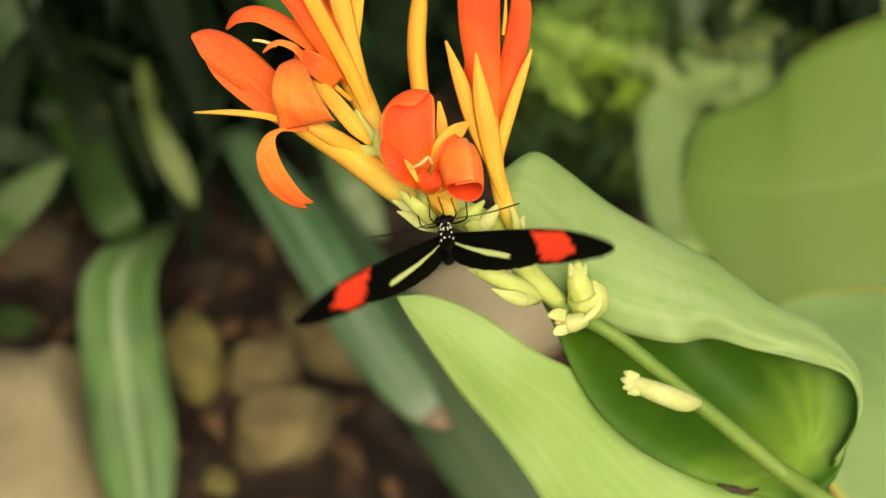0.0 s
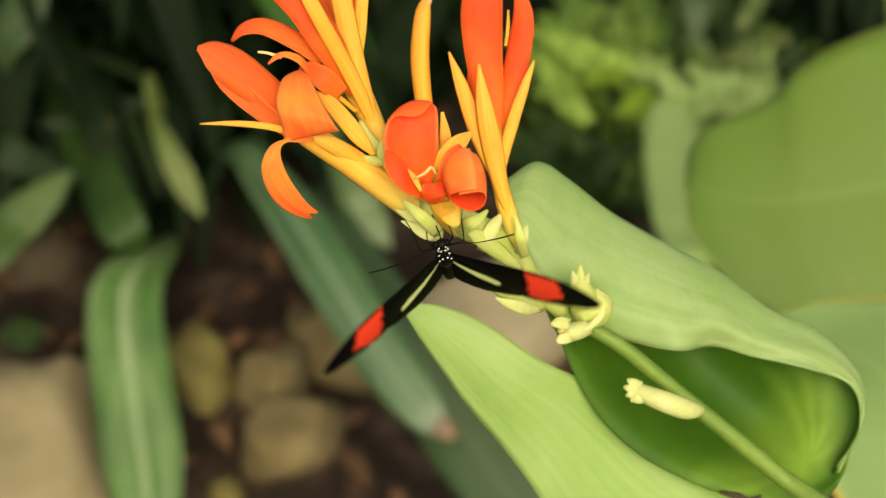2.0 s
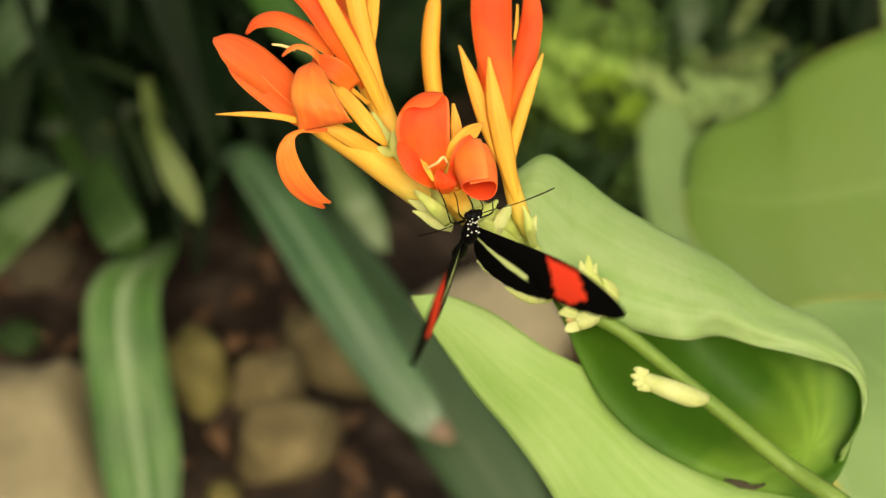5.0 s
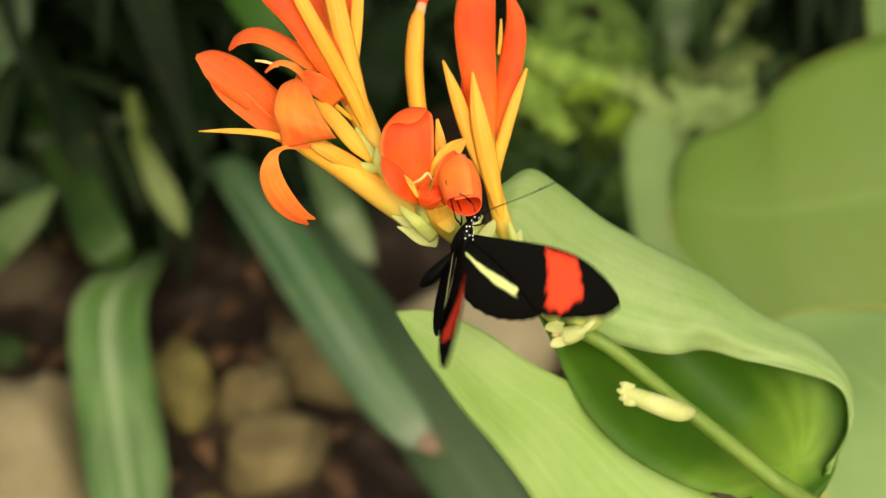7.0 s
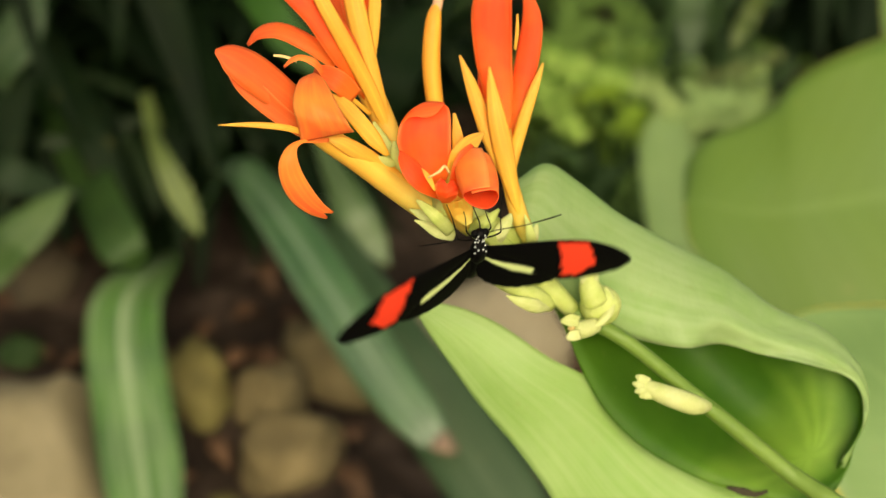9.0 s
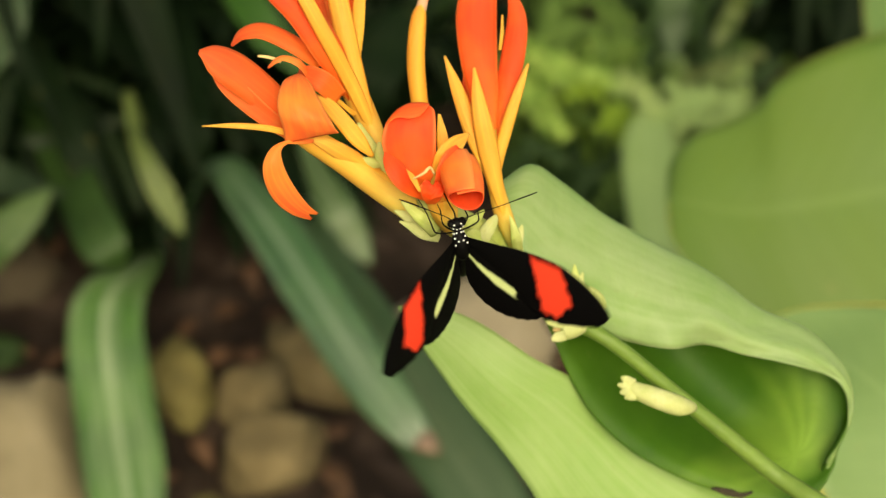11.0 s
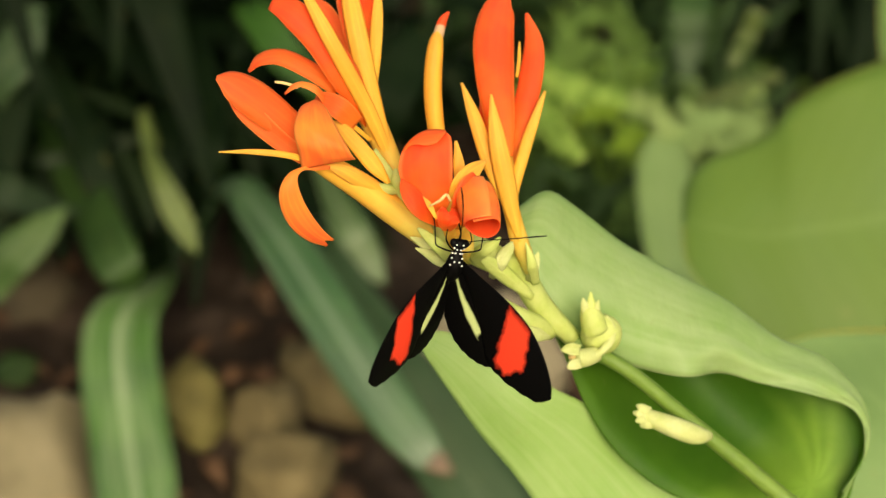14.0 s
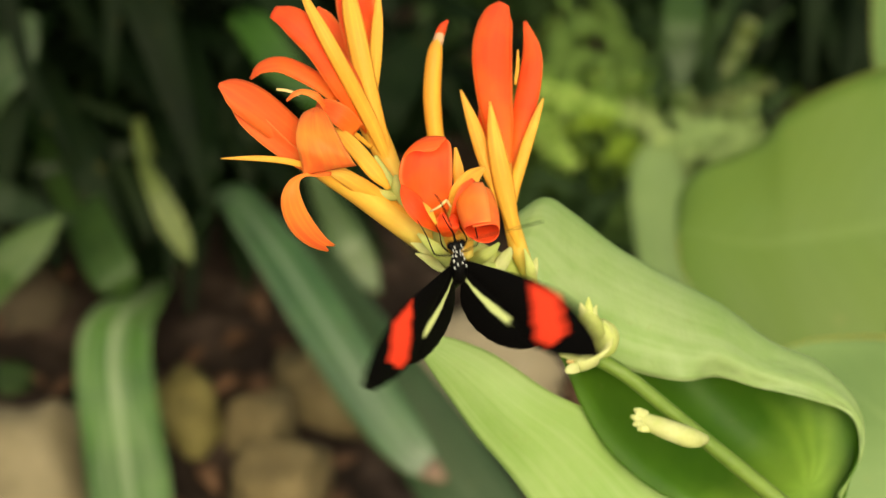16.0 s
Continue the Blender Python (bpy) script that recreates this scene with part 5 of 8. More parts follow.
add_frond(ob, 0.009, FERN_MID, [Vector((0.193, 1.755, 0.307)), Vector((0.213, 1.733, 0.281)), Vector((0.230, 1.716, 0.260)), Vector((0.246, 1.699, 0.240)), Vector((0.233, 1.684, 0.222))])
add_frond(ob, 0.009, FERN_MID, [Vector((0.153, 1.759, 0.297)), Vector((0.163, 1.744, 0.278)), Vector((0.183, 1.733, 0.265))])
add_frond(ob, 0.009, FERN_MID, [Vector((0.130, 1.698, 0.208)), Vector((0.135, 1.716, 0.229)), Vector((0.144, 1.729, 0.245))])
add_frond(ob, 0.009, FERN_MID, [Vector((0.138, 1.705, 0.200)), Vector((0.147, 1.732, 0.232)), Vector((0.155, 1.748, 0.252)), Vector((0.180, 1.756, 0.261)), Vector((0.212, 1.748, 0.252)), Vector((0.228, 1.726, 0.225))])
add_frond(ob, 0.009, FERN_MID, [Vector((0.166, 1.709, 0.190)), Vector((0.169, 1.724, 0.207)), Vector((0.195, 1.732, 0.217)), Vector((0.218, 1.728, 0.212)), Vector((0.221, 1.706, 0.186))])
add_frond(ob, 0.008, FERN_MID, [Vector((0.185, 1.796, 0.278)), Vector((0.211, 1.776, 0.253)), Vector((0.227, 1.760, 0.235)), Vector((0.241, 1.741, 0.213)), Vector((0.232, 1.723, 0.191))])
ob = thing("fern", (0.168, 1.733, 0.0), "bright green feathery fern with fine leaflets", "fern", "ferns behind the flower")
add_frond(ob, 0.013, FERN, [Vector((0.112, 1.639, 0.246)), Vector((0.138, 1.631, 0.237)), Vector((0.171, 1.625, 0.230)), Vector((0.204, 1.618, 0.221)), Vector((0.237, 1.609, 0.211))])
add_frond(ob, 0.011, FERN, [Vector((0.133, 1.632, 0.223)), Vector((0.156, 1.626, 0.215)), Vector((0.182, 1.624, 0.213)), Vector((0.208, 1.620, 0.208))])
add_frond(ob, 0.012, FERN, [Vector((0.120, 1.641, 0.217)), Vector((0.120, 1.624, 0.197)), Vector((0.129, 1.607, 0.177)), Vector((0.150, 1.594, 0.161))])
add_frond(ob, 0.011, FERN, [Vector((0.141, 1.639, 0.199)), Vector((0.141, 1.624, 0.181)), Vector((0.151, 1.609, 0.163)), Vector((0.164, 1.599, 0.152))])
add_frond(ob, 0.011, FERN, [Vector((0.111, 1.664, 0.214)), Vector((0.108, 1.643, 0.188)), Vector((0.111, 1.625, 0.168))])
add_frond(ob, 0.007, FERN_MID, [Vector((0.159, 1.640, 0.170)), Vector((0.186, 1.629, 0.156)), Vector((0.209, 1.616, 0.142)), Vector((0.226, 1.612, 0.136))])
add_frond(ob, 0.009, FERN, [Vector((0.214, 1.666, 0.185)), Vector((0.234, 1.657, 0.175)), Vector((0.241, 1.644, 0.159))])
add_frond(ob, 0.012, FERN, [Vector((0.110, 1.698, 0.208)), Vector((0.142, 1.691, 0.199)), Vector((0.175, 1.683, 0.190)), Vector((0.206, 1.674, 0.179)), Vector((0.243, 1.666, 0.170))])
add_frond(ob, 0.010, FERN, [Vector((0.139, 1.694, 0.187)), Vector((0.167, 1.688, 0.180)), Vector((0.194, 1.686, 0.178)), Vector((0.222, 1.678, 0.168))])
add_frond(ob, 0.011, FERN, [Vector((0.122, 1.699, 0.178)), Vector((0.122, 1.682, 0.158)), Vector((0.131, 1.663, 0.135)), Vector((0.154, 1.648, 0.117))])
add_frond(ob, 0.010, FERN, [Vector((0.145, 1.700, 0.164)), Vector((0.145, 1.684, 0.145)), Vector((0.158, 1.668, 0.125)), Vector((0.169, 1.659, 0.115))])
add_frond(ob, 0.007, FERN_MID, [Vector((0.161, 1.687, 0.133)), Vector((0.191, 1.676, 0.119)), Vector((0.215, 1.663, 0.104)), Vector((0.235, 1.657, 0.097))])
ob = thing("fern", (0.216, 1.673, 0.0), "young yellow-green fern, its fronds still bunched", "fern", "ferns behind the flower")
add_frond(ob, 0.011, FERN_GOLD, [Vector((0.200, 1.545, 0.196)), Vector((0.209, 1.554, 0.207)), Vector((0.226, 1.561, 0.216))])
add_frond(ob, 0.011, FERN_GOLD, [Vector((0.214, 1.547, 0.183)), Vector((0.223, 1.557, 0.195)), Vector((0.240, 1.562, 0.202))])
add_frond(ob, 0.010, FERN_GOLD, [Vector((0.205, 1.578, 0.204)), Vector((0.221, 1.571, 0.196)), Vector((0.236, 1.559, 0.182))])
add_frond(ob, 0.007, FERN_GOLD, [Vector((0.157, 1.592, 0.206)), Vector((0.180, 1.600, 0.215)), Vector((0.203, 1.602, 0.217))])
add_frond(ob, 0.006, FERN_GOLD, [Vector((0.175, 1.611, 0.213)), Vector((0.191, 1.604, 0.205)), Vector((0.204, 1.604, 0.205))])
ob = thing("fern", (0.197, 1.630, 0.0), "low fern between the leaves, shade put into its darker fronds", "fern", "ferns behind the flower")
add_frond(ob, 0.007, FERN_SHADED, [Vector((0.168, 1.495, 0.137)), Vector((0.182, 1.509, 0.153)), Vector((0.203, 1.517, 0.163)), Vector((0.221, 1.526, 0.174))])
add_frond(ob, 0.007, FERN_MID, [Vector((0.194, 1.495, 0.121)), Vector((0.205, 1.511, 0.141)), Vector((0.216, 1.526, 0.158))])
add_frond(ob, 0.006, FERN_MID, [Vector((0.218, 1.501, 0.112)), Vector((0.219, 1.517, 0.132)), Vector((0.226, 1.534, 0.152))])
add_frond(ob, 0.009, FERN_SHADED, [Vector((0.112, 1.553, 0.159)), Vector((0.134, 1.558, 0.165)), Vector((0.151, 1.547, 0.152))])
add_frond(ob, 0.009, FERN_SHADED, [Vector((0.122, 1.571, 0.165)), Vector((0.115, 1.556, 0.148)), Vector((0.109, 1.544, 0.133))])
add_frond(ob, 0.007, FERN_SHADED, [Vector((0.172, 1.534, 0.106)), Vector((0.188, 1.552, 0.127)), Vector((0.204, 1.559, 0.136)), Vector((0.227, 1.569, 0.147))])
ob = thing("fern", (0.303, 1.663, 0.0), "pale grey-green fern with fine leaflets", "fern", "ferns behind the flower")
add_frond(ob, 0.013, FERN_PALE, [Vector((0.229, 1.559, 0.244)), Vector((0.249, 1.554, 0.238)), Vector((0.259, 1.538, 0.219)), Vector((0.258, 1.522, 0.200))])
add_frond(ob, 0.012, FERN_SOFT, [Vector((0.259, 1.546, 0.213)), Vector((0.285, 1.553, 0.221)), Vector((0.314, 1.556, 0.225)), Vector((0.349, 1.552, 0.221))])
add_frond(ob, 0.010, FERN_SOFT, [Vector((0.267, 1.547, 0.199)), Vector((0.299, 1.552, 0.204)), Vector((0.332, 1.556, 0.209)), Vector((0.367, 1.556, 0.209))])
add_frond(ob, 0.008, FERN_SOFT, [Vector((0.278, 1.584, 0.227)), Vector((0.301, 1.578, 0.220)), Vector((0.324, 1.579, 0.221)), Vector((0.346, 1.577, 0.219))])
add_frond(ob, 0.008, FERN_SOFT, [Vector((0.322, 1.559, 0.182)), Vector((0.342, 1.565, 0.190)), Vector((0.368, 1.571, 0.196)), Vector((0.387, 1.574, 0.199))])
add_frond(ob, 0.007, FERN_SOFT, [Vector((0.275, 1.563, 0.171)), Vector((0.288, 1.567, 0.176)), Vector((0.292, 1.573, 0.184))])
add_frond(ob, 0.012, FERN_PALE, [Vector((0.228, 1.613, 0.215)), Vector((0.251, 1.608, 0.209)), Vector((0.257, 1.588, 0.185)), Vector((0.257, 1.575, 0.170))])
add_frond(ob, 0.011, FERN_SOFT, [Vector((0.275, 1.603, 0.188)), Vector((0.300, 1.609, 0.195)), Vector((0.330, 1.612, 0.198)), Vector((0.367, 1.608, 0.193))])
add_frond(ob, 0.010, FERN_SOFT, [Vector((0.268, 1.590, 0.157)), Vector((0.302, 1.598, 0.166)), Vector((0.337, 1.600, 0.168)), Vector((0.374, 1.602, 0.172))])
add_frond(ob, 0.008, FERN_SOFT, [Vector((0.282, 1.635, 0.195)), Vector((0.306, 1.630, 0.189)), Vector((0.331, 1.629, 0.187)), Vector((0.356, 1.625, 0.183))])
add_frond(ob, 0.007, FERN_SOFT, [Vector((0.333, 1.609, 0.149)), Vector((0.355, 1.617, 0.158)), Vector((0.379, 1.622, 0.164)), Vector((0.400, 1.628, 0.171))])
ob = thing("fern", (0.364, 1.763, 0.0), "olive-green fern under a canna leaf, shade put into its dark fronds", "fern", "ferns behind the flower")
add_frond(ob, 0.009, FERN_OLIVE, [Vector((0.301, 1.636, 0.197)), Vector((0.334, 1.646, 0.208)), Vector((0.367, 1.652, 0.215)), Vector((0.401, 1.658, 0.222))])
add_frond(ob, 0.008, FERN_SHADED, [Vector((0.326, 1.662, 0.212)), Vector((0.352, 1.669, 0.219)), Vector((0.386, 1.669, 0.219))])
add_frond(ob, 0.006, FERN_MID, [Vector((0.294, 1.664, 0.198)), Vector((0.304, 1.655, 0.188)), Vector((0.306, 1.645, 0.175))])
add_frond(ob, 0.008, FERN_SHADED, [Vector((0.376, 1.664, 0.182)), Vector((0.400, 1.668, 0.188)), Vector((0.420, 1.677, 0.198))])
add_frond(ob, 0.007, FERN_SHADED, [Vector((0.388, 1.733, 0.250)), Vector((0.409, 1.740, 0.258)), Vector((0.429, 1.753, 0.273))])
add_frond(ob, 0.008, FERN_SHADED, [Vector((0.257, 1.716, 0.213)), Vector((0.278, 1.729, 0.229)), Vector((0.284, 1.751, 0.255))])
add_frond(ob, 0.008, FERN_SHADED, [Vector((0.265, 1.702, 0.182)), Vector((0.272, 1.720, 0.203)), Vector((0.269, 1.751, 0.240))])
add_frond(ob, 0.011, FERN_SHADED, [Vector((0.332, 1.728, 0.197)), Vector((0.337, 1.751, 0.224)), Vector((0.349, 1.773, 0.250)), Vector((0.363, 1.795, 0.277))])
add_frond(ob, 0.010, FERN_SHADED, [Vector((0.323, 1.724, 0.176)), Vector((0.358, 1.737, 0.192)), Vector((0.386, 1.741, 0.197))])
add_frond(ob, 0.010, FERN_SHADED, [Vector((0.283, 1.723, 0.160)), Vector((0.290, 1.750, 0.192)), Vector((0.283, 1.777, 0.224)), Vector((0.262, 1.804, 0.256))])
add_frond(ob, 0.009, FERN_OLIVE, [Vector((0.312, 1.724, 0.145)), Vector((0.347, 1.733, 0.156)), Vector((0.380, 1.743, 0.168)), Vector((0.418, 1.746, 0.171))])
add_frond(ob, 0.010, FERN_SHADED, [Vector((0.344, 1.760, 0.173)), Vector((0.349, 1.783, 0.200)), Vector((0.364, 1.807, 0.229)), Vector((0.374, 1.830, 0.256))])
add_frond(ob, 0.009, FERN_SHADED, [Vector((0.282, 1.744, 0.138)), Vector((0.294, 1.769, 0.168)), Vector((0.286, 1.798, 0.202)), Vector((0.261, 1.824, 0.234))])
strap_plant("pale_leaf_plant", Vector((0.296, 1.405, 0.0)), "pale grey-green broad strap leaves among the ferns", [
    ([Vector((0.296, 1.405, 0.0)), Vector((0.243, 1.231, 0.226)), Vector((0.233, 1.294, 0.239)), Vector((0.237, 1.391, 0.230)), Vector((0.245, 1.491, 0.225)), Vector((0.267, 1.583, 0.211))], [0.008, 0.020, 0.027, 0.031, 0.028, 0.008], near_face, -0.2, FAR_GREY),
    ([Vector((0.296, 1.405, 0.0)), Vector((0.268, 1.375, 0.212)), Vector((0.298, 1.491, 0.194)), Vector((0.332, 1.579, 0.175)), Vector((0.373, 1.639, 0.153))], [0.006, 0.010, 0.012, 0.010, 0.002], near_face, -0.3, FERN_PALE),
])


# ---- the butterfly ----
fly = thing("butterfly", (0, 0, 0), "black butterfly with red wing bands and pale yellow bars, feeding", "butterfly")
MM, BACK = 0.001, Vector((0, 1.0, 0))


def body_part(name, pts, radii, mat, parent=None, n=14, sides=14, flat=1.0, label=""):
    return part(name, tube([(Vector(p) - BACK) * MM for p in pts], [r * MM for r in radii], n, sides, flat, (0.05, 0, 1)), mat, parent or fly, label)


thorax = body_part("thorax", [(0, 4.9, 0.3), (0, 4.2, 0.4), (0, 3.0, 0.5), (0, 1.0, 0.6), (0, -1.6, 0.3), (0, -3.2, 0.0)], [0.55, 0.9, 1.45, 1.95, 1.7, 0.9], BODY, label="black thorax with white spots")
head = part("head", ball((0, 5.0 * MM, 0.6 * MM), (1.6 * MM, 1.35 * MM, 1.35 * MM), None, 1.0, 0.02, 3), BODY, fly, "black head with white spots")
abdomen = body_part("abdomen", [(0, -2.6, 0.0), (0, -4.2, -0.2), (0, -7.4, -0.4), (0, -10.8, -0.7), (0, -13.4, -1.1), (0, -14.4, -1.3)], [0.7, 0.9, 1.35, 1.5, 0.85, 0.1], BODY, n=20, label="slender black abdomen")
for sx in (-1, 1):
    part("eye", ball((sx * 1.25 * MM, 5.4 * MM, 0.65 * MM), (0.85 * MM, 0.95 * MM, 0.95 * MM), None, 1.0, 0.0, 2), BODY, head)
    for p in ((0.4, 5.3, 1.72), (0.75, 6.5, 1.75), (1.05, 5.6, 1.55)):
        part("spot", ball((sx * p[0] * MM, (p[1] - 1) * MM, p[2] * MM), (0.22 * MM, 0.22 * MM, 0.14 * MM), None, 1.0, 0.0, 2), SPOT, head)
    for p in ((0.5, 4.1, 1.25), (1.15, 3.1, 1.55), (0.55, 2.5, 2.2), (1.05, 3.9, 0.9), (1.3, 1.6, 2.05)):
        part("spot", ball((sx * p[0] * MM, (p[1] - 1) * MM, p[2] * MM), (0.24 * MM, 0.24 * MM, 0.15 * MM), None, 1.0, 0.0, 2), SPOT, thorax)
    antenna = body_part("antenna", [(sx * 0.7, 7.0, 1.4), (sx * 3.6, 9.0, 3.2), (sx * 8.2, 11.4, 5.8), (sx * 13.2, 13.6, 7.6), (sx * 16.2, 14.6, 8.2)], [0.11, 0.10, 0.10, 0.16, 0.12], BODY, n=18, sides=6)
    if sx < 0:
        left_antenna = antenna
    else:
        right_antenna = antenna
    body_part("leg", [(sx * 1.0, 3.4, -0.6), (sx * 2.8, 4.2, 0.2), (sx * 4.7, 5.0, 0.3), (sx * 5.1, 5.9, -0.3), (sx * 5.5, 8.6, -2.8), (sx * 6.5, 11.4, -4.8)], [0.22, 0.2, 0.18, 0.15, 0.13, 0.08], BODY, n=14, sides=6)
    body_part("leg", [(sx * 0.8, 3.8, -0.7), (sx * 1.9, 4.9, -0.4), (sx * 2.7, 6.1, -0.5), (sx * 2.8, 6.8, -1.0), (sx * 2.4, 8.0, -3.2), (sx * 2.6, 8.8, -4.6)], [0.22, 0.19, 0.17, 0.14, 0.12, 0.08], BODY, n=14, sides=6)
body_part("proboscis", [(0, 7.0, 0.3), (0.1, 8.2, -0.8), (-0.3, 9.3, -3.2), (-0.5, 10.4, -6.0)], [0.2, 0.16, 0.14, 0.1], BODY, n=14, sides=6)


def wing(name, lead, trail, mat, side, lower, label):
    """A wing laid flat with its hinge at the origin: s along the span, c towards the tail, in millimetres."""
    nu, nv = 44, 16
    a, b = spline(lead, nu), spline(trail, nu)
    rows, uvs = [], []
    for i in range(nu + 1):
        row = []
        for j in range(nv + 1):
            f = j / nv
            s, c = a[i] * (1 - f) + b[i] * f
            if j == nv and 3 < i < nu - 3:
                c += 0.14 * math.sin(i * 1.55)
            z = lower + 0.5 * math.sin(math.pi * f) * math.sin(math.pi * min(1, i / nu)) - 0.0006 * s * s
            row.append((side * s * MM, -c * MM, z * MM))
            uvs.append((s / 50, (c + 10) / 50))
        rows.append(row)
    rows = np.array(rows)
    if side < 0:
        rows, uvs = rows[:, ::-1], [uvs[i * (nv + 1) + nv - j] for i in range(nu + 1) for j in range(nv + 1)]
    return part(name, sheet(rows, 0.12 * MM, uvs), mat, fly, label)


FORE = ([(0, -0.4), (6, -1.6), (12, -2.9), (18, -3.8), (24, -3.7), (30, -1.9), (34.6, 0.7), (36.6, 3.0)],
        [(0, 1.0), (5, 2.6), (10, 4.8), (14.5, 7.6), (19, 10.4), (24, 10.4), (30, 8.6), (34.6, 6.4), (36.6, 3.4)])
HIND = ([(0, 0.6), (5, 2.4), (10, 4.4), (15, 6.0), (19, 7.8), (21.5, 9.8)],
        [(-0.4, 5.0), (0.9, 10.2), (4.6, 13.6), (9.8, 14.9), (14.8, 14.3), (19, 12.5), (21.5, 10.2)])
left_fore, right_fore = (wing("forewing", *FORE, BAND, s, 0.15, "black forewing with a broad red band") for s in (-1, 1))
left_hind, right_hind = (wing("hindwing", *HIND, BAR, s, -0.35, "black hindwing with a pale yellow bar") for s in (-1, 1))



